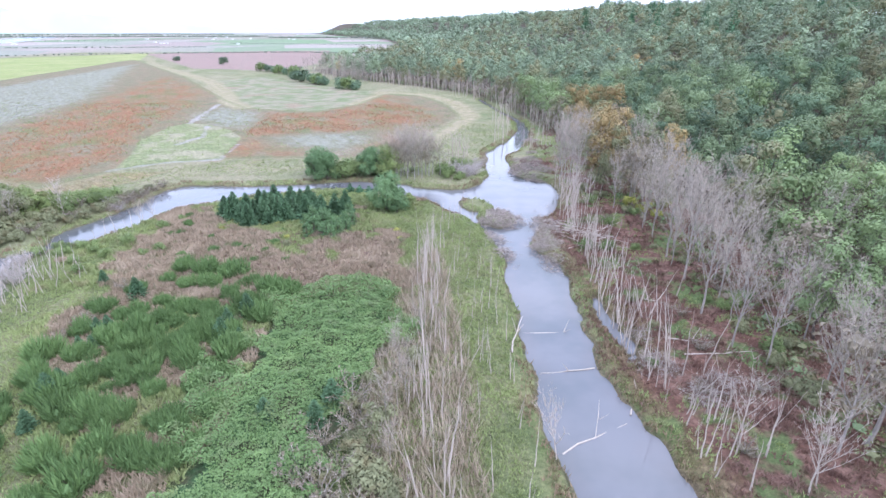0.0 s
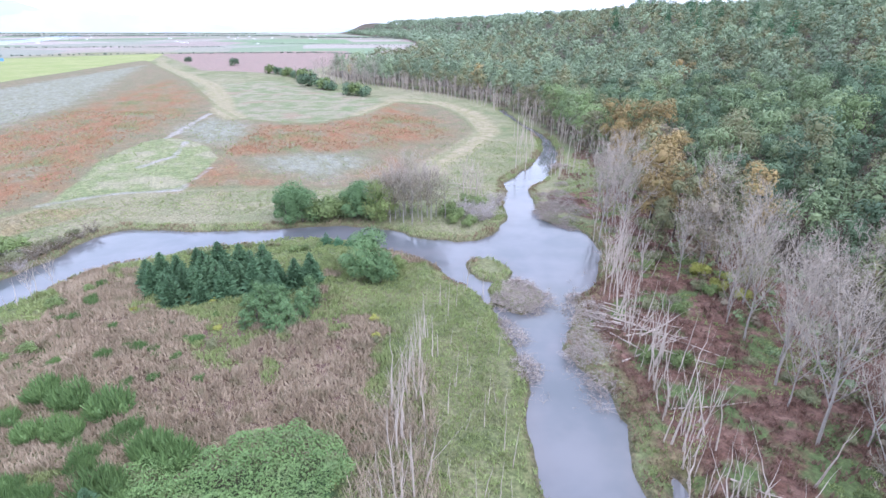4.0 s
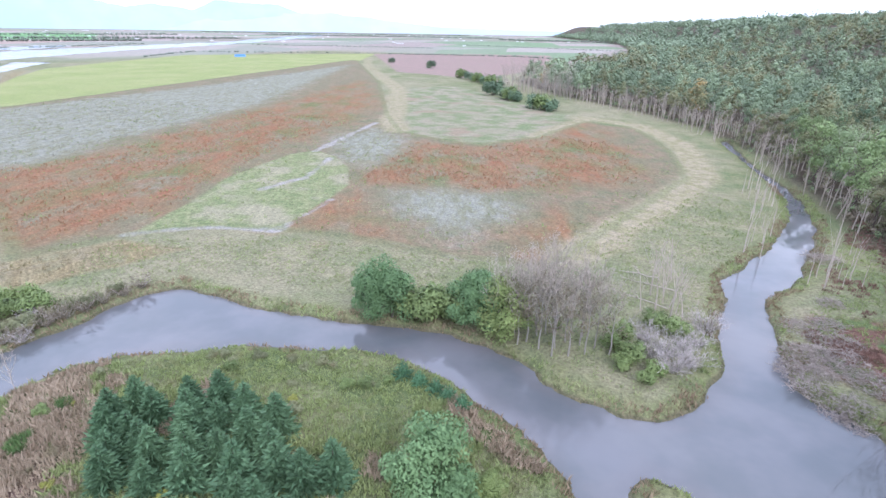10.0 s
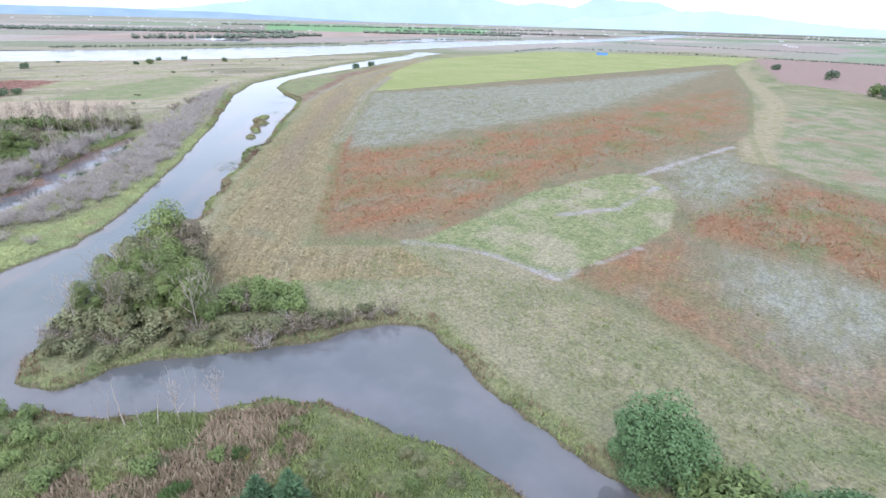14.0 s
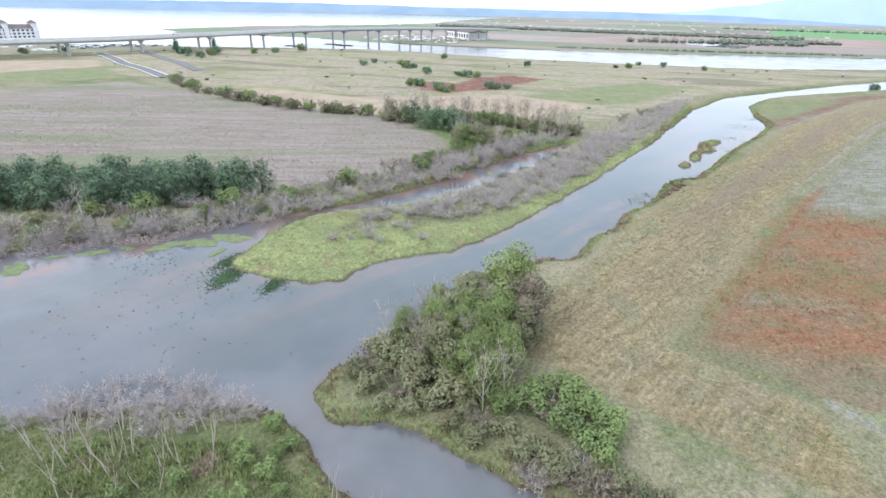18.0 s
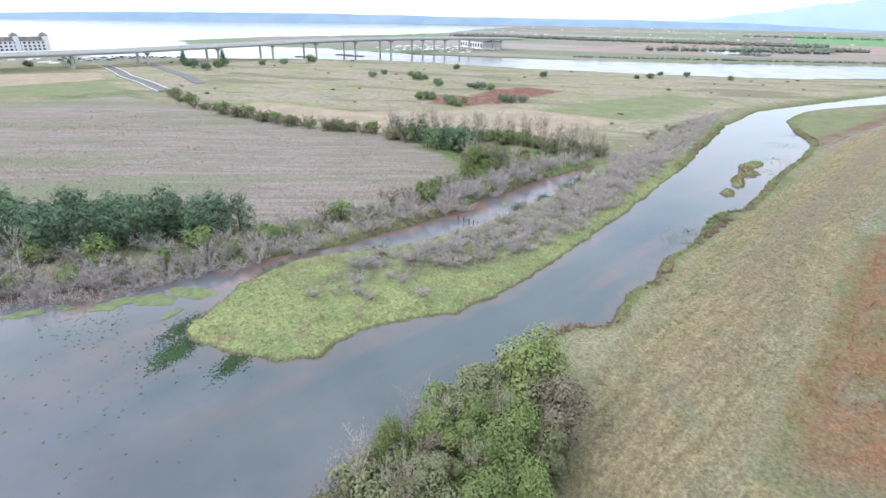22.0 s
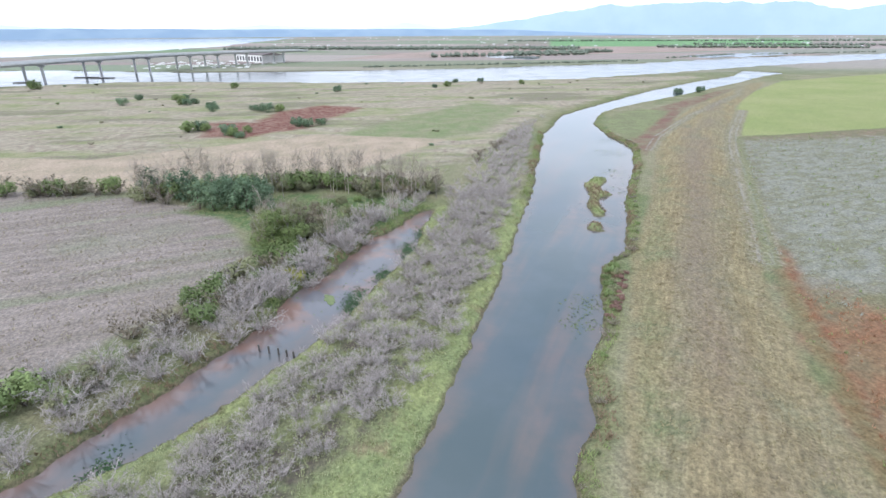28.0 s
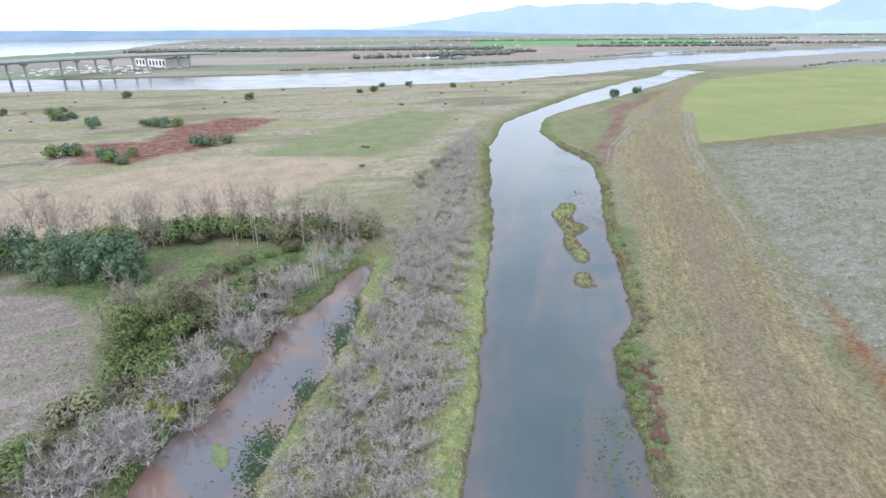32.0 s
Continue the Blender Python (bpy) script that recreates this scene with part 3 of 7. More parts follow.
XS, YS = spread(-345, 62, 1.3, -4900, 4700, 1.05, 1.1), spread(8, 300, 1.3, -4700, 4900, 1.07, 1.06)
GX, GY = np.meshgrid(XS, YS)
gx, gy = GX.ravel(), GY.ravel()
G_SD = water_sd(gx, gy)
G_H = land_shape(gx, gy, G_SD)
nx, ny = len(XS), len(YS)
quad = (np.arange(ny - 1)[:, None] * nx + np.arange(nx - 1)[None, :]).ravel()
quads = np.stack([quad, quad + 1, quad + nx + 1, quad + nx], 1)


def sampled(values, x, y):
    """Values of the ground's grid between its corners."""
    g = values.reshape(ny, nx)
    x, y = np.asarray(x, float), np.asarray(y, float)
    i, j = np.clip(np.searchsorted(XS, x) - 1, 0, nx - 2), np.clip(np.searchsorted(YS, y) - 1, 0, ny - 2)
    u, v = (x - XS[i]) / (XS[i + 1] - XS[i]), (y - YS[j]) / (YS[j + 1] - YS[j])
    return (g[j, i] * (1 - u) + g[j, i + 1] * u) * (1 - v) + (g[j + 1, i] * (1 - u) + g[j + 1, i + 1] * u) * v


def land(x, y):
    return sampled(G_H, x, y)


def dry(x, y):
    """Distance from the water, positive on land."""
    return -sampled(G_SD, x, y)


def height(x, y):
    return float(land(x, y))


def most(*signed):
    out = signed[0]
    for s in signed[1:]:
        out = np.maximum(out, s)
    return out


REGIONS = {
    "r_island": inside(ISLAND, gx, gy), "r_field": inside(FIELD, gx, gy), "r_silver": most(*(inside(p, gx, gy) for p in (SILVER, SILVER_LOW, SILVER_MID))),
    "r_red": most(*(inside(p, gx, gy) for p in (RED_MAIN, RED_EAST, RED_LOW, RED_CORNER))), "r_patch": inside(GREEN_PATCH, gx, gy), "r_scrub": inside(SCRUB, gx, gy),
    "r_tan": inside(TAN_STRIP, gx, gy), "r_yellow": inside(YELLOW, gx, gy, 300), "r_tilled": inside(TILLED, gx, gy),
    "r_pale": most(inside(PALE_FIELD, gx, gy), inside(PALE_NORTH, gx, gy)), "r_redscrub": inside(RED_SCRUB, gx, gy),
    "r_dry": inside(DRY_THICKET, gx, gy), "r_bramble": inside(BRAMBLE, gx, gy), "r_reed": inside(REED_BELT, gx, gy),
    "r_wood": inside(WOOD_EDGE, gx, gy), "r_lane": most(*(band(p, gx, gy, w) for p, w in LANES)), "r_line": most(*(band(p, gx, gy, w) for p, w in PALE_LINES)),
    "r_lime": most(inside(LAGOON_SHORE[-1:] + PENINSULA_SHORE, gx, gy), *(inside(p, gx, gy, 20) for p in ISLETS[2:])),
    "r_shrub": inside(SHRUB_GROUND, gx, gy), "r_verge": inside(VERGE, gx, gy), "r_redline": band(RED_LINE, gx, gy, 1.8), "r_pink": inside(PINK_FIELD, gx, gy, 300), "r_fargreen": inside(FAR_GREEN, gx, gy, 400), "r_fartan": inside(FAR_TAN, gx, gy, 400), "r_watermeadow": inside(WATER_MEADOW, gx, gy), "r_bankred": inside(BANK_RED, gx, gy),
    "r_east": inside(EAST_FLOOR, gx, gy), "r_beyond": inside(BEYOND, gx, gy), "r_ley": most(inside(GREEN_LEY, gx, gy), inside(GREEN_NORTH, gx, gy)), "r_track": most(band(TRACK, gx, gy, 3.0), band(DIKE_TRACK, gx, gy, 3.0)),
}


def ground_material():
    m = Nodes("ground_cover")
    big, mid, small, grain = m.noise(60, 4), m.noise(9, 5), m.noise(2.2, 5), m.noise(0.48, 4, rough=0.75)
    jitter = m.math("SUBTRACT", mid, 0.5)
    fine = m.math("SUBTRACT", small, 0.5)

    def region(name, soft, wobble=2.0, wobble_fine=1.0):
        v = m.math("ADD", m.attr(name), m.math("MULTIPLY", jitter, wobble))
        v = m.math("ADD", v, m.math("MULTIPLY", fine, wobble_fine))
        return m.span(v, -soft, soft)

    def two(a, b, by, lo=0.35, hi=0.65):
        return m.mix(m.span(by, lo, hi), a, b)

    # far farmland in long strips, then the nearer covers, each over the one before
    vor = m.put("ShaderNodeTexVoronoi")
    vor.inputs["Scale"].default_value = 0.006
    stretched = m.put("ShaderNodeMapping")
    stretched.inputs["Rotation"].default_value, stretched.inputs["Scale"].default_value = (0, 0, radians(32)), (1.0, 0.45, 1.0)
    m.link(m.place, stretched.inputs["Vector"])
    m.link(stretched.outputs[0], vor.inputs["Vector"])
    tone = m.put("ShaderNodeSeparateColor")
    m.link(vor.outputs["Color"], tone.inputs[0])
    # Crop colours, set paler to carry the far plain's haze.
    farm = m.ramp(tone.outputs[0], (0.0, (0.40, 0.33, 0.25)), (0.25, (0.31, 0.33, 0.22)), (0.45, (0.22, 0.32, 0.15)), (0.6, (0.33, 0.27, 0.21)), (0.8, (0.44, 0.39, 0.30)), (1.0, (0.30, 0.32, 0.22)))
    meadow = two((0.185, 0.225, 0.09), (0.29, 0.285, 0.14), mid)
    meadow = m.mix(m.span(big, 0.4, 0.6, 0.0, 0.6), meadow, (0.36, 0.32, 0.19))
    meadow = m.mix(m.span(m.noise(30, 6, (0.7, 1.2, 100)), 0.48, 0.66, 0.0, 0.4), meadow, (0.42, 0.365, 0.22))
    meadow = m.mix(m.span(small, 0.5, 0.7, 0.0, 0.5), meadow, (0.16, 0.19, 0.07))
    c = m.mix(m.attr("r_far"), meadow, farm)
    for name, soft, wobble, cover in (
        ("r_island", 1.0, 3.0, two(two((0.15, 0.19, 0.07), (0.26, 0.26, 0.12), mid), (0.24, 0.20, 0.11), big, 0.5, 0.75)),
        ("r_beyond", 4.0, 8.0, m.mix(m.span(m.noise(40, 6, (0.45, 1.3, 92)), 0.52, 0.62, 0.0, 0.8), two(two((0.38, 0.365, 0.19), (0.28, 0.31, 0.13), mid), two((0.48, 0.44, 0.28), (0.33, 0.27, 0.18), small), m.noise(20, 7, (0.4, 1.3, 95)), 0.39, 0.55), two((0.24, 0.20, 0.14), (0.24, 0.265, 0.12), small))),
        ("r_ley", 5.0, 8.0, two((0.24, 0.29, 0.12), (0.31, 0.31, 0.16), mid)),
        ("r_tilled", 1.5, 2.0, m.mix(m.span(big, 0.54, 0.7), m.mix(m.span(m.noise(28, 5, (0.22, 1.5, 112)), 0.5, 0.62, 0.0, 0.8), two((0.38, 0.33, 0.25), (0.30, 0.26, 0.19), m.noise(3, 5, (0.15, 1.4, 110))), (0.25, 0.28, 0.145)), (0.27, 0.285, 0.165))),
        ("r_pale", 2.0, 4.0, two((0.52, 0.42, 0.27), (0.42, 0.36, 0.22), mid)),
        ("r_redscrub", 4.0, 14.0, two((0.20, 0.085, 0.055), (0.33, 0.21, 0.14), small)),
        ("r_fartan", 12.0, 10.0, two((0.46, 0.36, 0.27), (0.38, 0.31, 0.22), big)),
        ("r_fargreen", 10.0, 10.0, two((0.20, 0.38, 0.15), (0.25, 0.40, 0.17), big)),
        ("r_pink", 4.0, 6.0, two((0.37, 0.26, 0.20), (0.32, 0.255, 0.18), mid)),
        ("r_yellow", 1.0, 1.0, two((0.37, 0.39, 0.15), (0.31, 0.36, 0.12), m.noise(40, 3))),
        ("r_field", 1.0, 2.0, two(two((0.23, 0.215, 0.115), (0.30, 0.23, 0.135), mid), (0.20, 0.205, 0.10), small, 0.45, 0.7)),
        ("r_silver", 8.0, 26.0, two((0.33, 0.335, 0.238), (0.26, 0.26, 0.15), m.noise(2.6, 7, (0.6, 1.2, 115)))),
        ("r_red", 9.0, 22.0, two(two((0.325, 0.155, 0.075), (0.30, 0.195, 0.095), m.noise(5, 8, (0.6, 1.1, 115), 0.7), 0.3, 0.62), two(two((0.23, 0.215, 0.105), (0.28, 0.245, 0.15), small), (0.165, 0.21, 0.075), m.noise(21, 6), 0.46, 0.62), m.noise(13, 8, (0.5, 1.2, 115), 0.72), 0.36, 0.68)),
        ("r_redline", 1.6, 3.0, two((0.30, 0.145, 0.07), (0.27, 0.19, 0.10), small)),
        ("r_patch", 0.8, 3.0, two(two((0.23, 0.275, 0.11), (0.31, 0.325, 0.15), small), (0.37, 0.35, 0.20), m.noise(12, 5), 0.5, 0.65)),
        ("r_scrub", 2.0, 5.0, two(two((0.22, 0.265, 0.115), (0.36, 0.32, 0.20), mid), (0.34, 0.27, 0.165), m.noise(22, 5), 0.55, 0.68)),
        ("r_tan", 1.2, 1.5, m.mix(m.span(m.noise(14, 5, (0.12, 1.6, 151)), 0.46, 0.6, 0.0, 0.4), two(two((0.365, 0.31, 0.155), (0.31, 0.255, 0.125), m.noise(2.0, 6, (0.2, 1.3, 149))), (0.27, 0.265, 0.14), mid, 0.5, 0.75), two((0.25, 0.25, 0.125), (0.34, 0.30, 0.19), small))),
        ("r_lane", 2.5, 3.0, two((0.43, 0.37, 0.22), (0.31, 0.29, 0.14), small)),
        ("r_line", 0.9, 5.0, two((0.50, 0.47, 0.40), (0.32, 0.30, 0.21), m.noise(1.1, 4))),
        ("r_track", 0.9, 1.0, two((0.25, 0.24, 0.12), (0.36, 0.32, 0.2), m.noise(1.3, 3))),
        ("r_lime", 0.6, 1.0, two(two((0.36, 0.40, 0.15), (0.27, 0.32, 0.125), mid), (0.33, 0.29, 0.14), m.noise(5, 4), 0.55, 0.7)),
        ("r_shrub", 2.5, 5.0, two(two((0.17, 0.145, 0.10), (0.21, 0.235, 0.105), small), (0.32, 0.345, 0.15), m.noise(7, 4), 0.5, 0.62)),
        ("r_bankred", 1.0, 9.0, two((0.25, 0.15, 0.10), (0.28, 0.25, 0.14), mid)),
        ("r_watermeadow", 2.0, 3.0, two((0.27, 0.30, 0.13), (0.24, 0.25, 0.12), mid)),
        ("r_verge", 2.0, 5.0, two(two((0.14, 0.215, 0.075), (0.22, 0.25, 0.10), small), (0.24, 0.21, 0.125), m.noise(8, 4), 0.5, 0.64)),
        ("r_dry", 2.0, 4.0, two((0.27, 0.18, 0.135), (0.20, 0.15, 0.09), small)),
        ("r_bramble", 1.5, 5.0, two((0.07, 0.14, 0.05), (0.10, 0.10, 0.05), small)),
        ("r_reed", 1.5, 2.0, two((0.27, 0.22, 0.13), (0.20, 0.20, 0.09), small)),
        ("r_wood", 5.0, 10.0, two((0.10, 0.085, 0.05), (0.15, 0.125, 0.08), small)),
        ("r_east", 1.5, 4.0, two(two((0.17, 0.095, 0.06), (0.25, 0.155, 0.105), small), (0.15, 0.20, 0.07), m.noise(6, 4), 0.5, 0.62)),
    ):
        c = m.mix(region(name, soft, wobble), c, cover)
    track = m.attr("r_track")
    wheel = m.math("ABSOLUTE", m.math("SUBTRACT", track, m.math("ADD", 1.9, m.math("MULTIPLY", fine, 0.5))))
    c = m.mix(m.math("MULTIPLY", m.span(wheel, 0.5, 0.15), m.span(mid, 0.35, 0.6, 0.1, 0.7)), c, (0.38, 0.355, 0.26))
    mown = m.span(m.attr("r_tan"), 0.0, 3.0)
    verge = m.span(m.math("ADD", m.attr("r_shore"), m.math("MULTIPLY", jitter, 9.0)), -11.0, -5.0)
    c = m.mix(m.math("MULTIPLY", m.math("MULTIPLY", mown, verge), 0.7), c, two((0.22, 0.25, 0.105), (0.31, 0.30, 0.15), small))
    c = m.mix(m.math("MULTIPLY", mown, 0.7), c, m.ramp(m.noise(0.9, 6, (0.16, 1.3, 151), 0.7), (0.3, (0.62, 0.62, 0.62)), (0.7, (1.32, 1.32, 1.3))), "MULTIPLY")
    c = m.mix(m.math("MULTIPLY", m.math("MULTIPLY", m.span(m.attr("r_tan"), 4.0, 12.0), m.span(m.noise(34, 5, (0.4, 1.3, 151)), 0.4, 0.6)), 0.6), c, two((0.30, 0.235, 0.165), (0.25, 0.20, 0.13), small))
    sweep = m.math("MULTIPLY", m.span(m.attr("r_field"), 1.0, 5.0), 0.4)
    c = m.mix(sweep, c, m.ramp(m.noise(1.6, 6, (0.22, 1.3, 118), 0.7), (0.3, (0.66, 0.66, 0.68)), (0.7, (1.3, 1.29, 1.26))), "MULTIPLY")
    field = m.attr("r_field")
    flecks = m.math("MULTIPLY", m.span(m.noise(0.5, 3, rough=0.8), 0.62, 0.7, 0.0, 0.5), m.math("MULTIPLY", m.span(field, 0.0, 4.0), m.span(m.noise(11, 3), 0.45, 0.62)))
    c = m.mix(flecks, c, (0.52, 0.52, 0.44))
    margin = m.math("MULTIPLY", m.span(m.math("ADD", field, m.math("MULTIPLY", fine, 2.0)), -0.8, 0.4), m.span(field, 3.4, 1.6))
    c = m.mix(m.math("MULTIPLY", margin, 0.4), c, two((0.17, 0.22, 0.085), (0.24, 0.26, 0.11), small))
    lush = m.math("MULTIPLY", m.span(m.math("ADD", m.attr("r_shore"), m.math("MULTIPLY", jitter, 5.0)), -4.5, -0.8), m.span(m.attr("r_lime"), 0.5, -2.0, 0.0, 0.55))
    c = m.mix(lush, c, two((0.14, 0.19, 0.055), (0.23, 0.24, 0.09), small))
    mud = m.span(m.math("ADD", m.attr("r_shore"), m.math("MULTIPLY", fine, 0.9)), -0.75, -0.15)
    c = m.mix(m.math("MULTIPLY", mud, 0.6), c, two((0.085, 0.068, 0.045), (0.13, 0.095, 0.065), grain))
    tuft = m.noise(1.1, 5, rough=0.75)
    c = m.mix(0.8, c, m.ramp(grain, (0.3, (0.46, 0.47, 0.48)), (0.7, (1.52, 1.5, 1.46))), "MULTIPLY")
    c = m.mix(0.5, c, m.ramp(tuft, (0.3, (0.62, 0.64, 0.66)), (0.7, (1.36, 1.34, 1.3))), "MULTIPLY")
    c = m.mix(1.0, c, (0.77, 0.765, 0.91), "MULTIPLY")
    m.bump(m.math("ADD", grain, m.math("MULTIPLY", small, 1.4)), 0.8, 0.35)
    return m.finish(c, 0.95, 0.1)


ground_mesh = mesh_of("ground", np.stack([gx, gy, G_H], 1), quads, ground_material(), True)
far_weight = step(420, 800, np.hypot(gx + 150, gy - 150)) * (1 - step(0, 60, gx + 640 + 0 * gy) * (1 - step(900, 1000, gy)) * (gy > -260) * (gx < -240))
for key, values in {**REGIONS, "r_shore": G_SD, "r_far": far_weight}.items():
    ground_mesh.attributes.new(key, "FLOAT", "POINT").data.foreach_set("value", values.astype(np.float32))
ground = tagged(new("ground", ground_mesh), "flat river land with meadows, red and silver fields and a wooded hill", "ground", kind="structure")


# ---- the water ----
def water_material():
    m = Nodes("river_water")
    shore, pond = m.attr("w_shore"), m.attr("w_pond")
    wav, cloud = m.noise(0.9, 3, (0.6, 1.2, 30)), m.noise(14, 4)
    east = m.put("ShaderNodeSeparateXYZ")
    m.link(m.place, east.inputs[0])
    creek = m.span(east.outputs[0], -125.0, -60.0)
    deep = m.mix(m.span(cloud, 0.35, 0.65), (0.052, 0.078, 0.084), (0.066, 0.09, 0.10))
    # Milky creek tone, raised further to hold reflected sky in its colour.
    deep = m.mix(creek, deep, m.mix(m.span(cloud, 0.35, 0.65), (0.10, 0.108, 0.116), (0.145, 0.145, 0.157)))
    silt = m.mix(m.span(m.noise(5, 4), 0.35, 0.65), (0.215, 0.13, 0.10), (0.15, 0.11, 0.095))
    drift = m.math("MULTIPLY", m.span(m.noise(13, 4, (0.16, 1.3, 153)), 0.48, 0.66), m.span(shore, 1.0, 4.0, 0.15, 0.42))
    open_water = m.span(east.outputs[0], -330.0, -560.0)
    c = m.mix(m.math("MULTIPLY", drift, m.math("SUBTRACT", m.math("SUBTRACT", 1.0, creek), m.math("MULTIPLY", open_water, 0.9))), deep, silt)
    edge = m.span(m.math("ADD", shore, m.math("MULTIPLY", m.math("SUBTRACT", m.noise(6, 4), 0.5), 5.0)), 3.2, 0.2)
    c = m.mix(m.math("MULTIPLY", edge, m.math("ADD", m.math("SUBTRACT", 0.36, m.math("MULTIPLY", creek, 0.28)), m.math("MULTIPLY", pond, 0.45))), c, silt)
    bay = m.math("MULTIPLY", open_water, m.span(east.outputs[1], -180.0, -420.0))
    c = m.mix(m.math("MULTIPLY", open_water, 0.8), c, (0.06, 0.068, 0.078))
    # Pale colour paints the bright sky sheen on the bay.
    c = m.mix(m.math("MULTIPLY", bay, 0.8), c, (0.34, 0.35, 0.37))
    # Lilac tint lays the sky's reflection into the pond's base colour.
    c = m.mix(m.math("MULTIPLY", pond, 0.6), c, (0.16, 0.15, 0.17))
    c = m.mix(m.math("MULTIPLY", pond, m.span(m.math("SUBTRACT", m.noise(9, 4), m.math("MULTIPLY", m.span(shore, 1.0, 4.5), 0.12)), 0.36, 0.54, 0.05, 0.9)), c, silt)
    m.bump(m.math("MULTIPLY", wav, m.math("SUBTRACT", 1.0, open_water)), 0.025, 0.02)
    m.bsdf.inputs["IOR"].default_value = 1.58
    return m.finish(c, m.math("ADD", m.span(m.noise(22, 3), 0.4, 0.65, 0.02, 0.06), m.math("MULTIPLY", m.math("SUBTRACT", open_water, m.math("MULTIPLY", bay, 0.5)), 0.13)), 0.5)


wet = (G_SD.reshape(ny, nx) > -3.0)
keep = (wet[:-1, :-1] | wet[1:, :-1] | wet[:-1, 1:] | wet[1:, 1:]).ravel()
wq = quads[keep]
used, back = np.unique(wq, return_inverse=True)
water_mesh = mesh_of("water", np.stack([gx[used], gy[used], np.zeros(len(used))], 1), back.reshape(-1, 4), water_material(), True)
pond_area = inside([(-229, 100), (-229, 114), (-180, 98), (-140, 63), (-120, 57), (-104, 40), (-90, 30), (-88, 0), (-110, 10), (-140, 55), (-190, 84)], gx[used], gy[used])
water_mesh.attributes.new("w_shore", "FLOAT", "POINT").data.foreach_set("value", G_SD[used].astype(np.float32))
water_mesh.attributes.new("w_pond", "FLOAT", "POINT").data.foreach_set("value", step(-6, 6, pond_area).astype(np.float32))
water = tagged(new("water", water_mesh), "still grey-blue river, creek and lagoon with silty edges", "water", kind="structure")


# ---- plants: how each kind is made ----
def crown(rng, lobes, per_lobe, size, core=0.5, up=0.3, inner=0.55, outer=1.15):
    """Leaf sprays over a heap of lobes (x, y, z, rx, ry, rz), round a small dense heart in each."""
    pieces = []
    for lobe in lobes:
        c, r = np.array(lobe[:3]), np.array(lobe[3:])
        if core > 0.05:
            pieces.append(lump(rng, c, r * core, 3 if per_lobe > 80 else 2, 6 if per_lobe > 80 else 5))
        d = unit(rng.normal(size=(per_lobe, 3)) + (0, 0, up))
        p = c + d * r * (rng.uniform(inner, outer, (per_lobe, 1)) ** 0.6)
        pieces.append(leaves(rng, p, d + (0, 0, 0.35) + 0.38 * rng.normal(size=d.shape), size * rng.uniform(0.55, 1.35, per_lobe)))
    return join(pieces)


def heap(rng, n, rad, low, high, lobe):
    """Lobes gathered into the uneven dome of a crown."""
    out = []
    for i in range(n):
        f = (i + 0.5) / n
        z = low + (high - low) * f * rng.uniform(0.9, 1.08)
        w = rad * math.sin(math.pi * (0.22 + 0.70 * f)) * rng.uniform(0.35, 0.9)
        a = i * 2.4 + rng.uniform(-0.7, 0.7)
        s = lobe * rng.uniform(0.6, 1.25)
        out.append((w * math.cos(a), w * math.sin(a), z, s, s * rng.uniform(0.8, 1.2), s * rng.uniform(0.65, 1.0)))
    return out


def limbs(rng, tall, rad, count, spread_up=0.7, start=0.35, wander=0.05):
    """Trunk and limb rods: rows of p0, p1, r0, r1."""
    pts = [np.zeros(3)]
    for i in range(1, 7):
        pts.append(np.array([rng.normal() * wander * tall, rng.normal() * wander * tall, tall * i / 6]) * (1, 1, 1))
    pts = [p * ((0.5 + i / 12) if i else 1, (0.5 + i / 12) if i else 1, 1) for i, p in enumerate(pts)]
    trunk = [(pts[i], pts[i + 1], rad * (1 - i / 6.6), rad * (1 - (i + 1) / 6.6)) for i in range(6)]
    branch = []
    for i in range(count):
        f = start + (1 - start) * (i + rng.uniform(0, 1)) / count * 0.96
        k = min(int(f * 6), 5)
        base = pts[k] + (pts[k + 1] - pts[k]) * (f * 6 - k)
        a = i * 2.4 + rng.uniform(-0.5, 0.5)
        run = tall * (0.42 - 0.30 * f) * rng.uniform(0.7, 1.25)
        tip = base + np.array([math.cos(a) * run, math.sin(a) * run, run * spread_up * rng.uniform(0.7, 1.3)])
        bend = base + (tip - base) * 0.5 - np.array([0, 0, run * 0.08])
        r = rad * (1 - f) * 0.5 + rad * 0.10
        branch += [(base, bend, r, r * 0.65), (bend, tip, r * 0.65, r * 0.22)]
    return trunk, branch


def twigs(rng, branch, count, length, radius, rise=0.5):
    out = []
    for p0, p1, r0, r1 in branch:
        for _ in range(count):
            f = rng.uniform(0.15, 1)
            base = p0 + (p1 - p0) * f
            d = unit(unit(p1 - p0) * 0.9 + rng.normal(size=3) * 0.75 + np.array([0, 0, rise]))
            s = length * rng.uniform(0.5, 1.2)
            out.append((base, base + d * s, radius, radius * 0.45))
    return out


def stem_of(rows, sides):
    """The rods of one stem as a single tube."""
    return tube([rows[0][0]] + [r[1] for r in rows], [rows[0][2]] + [r[3] for r in rows], sides)


def rods(rows, sides=3):
    p0, p1, r0, r1 = zip(*rows)
    return sticks(np.array(p0), np.array(p1), np.array(r0), np.array(r1), sides)


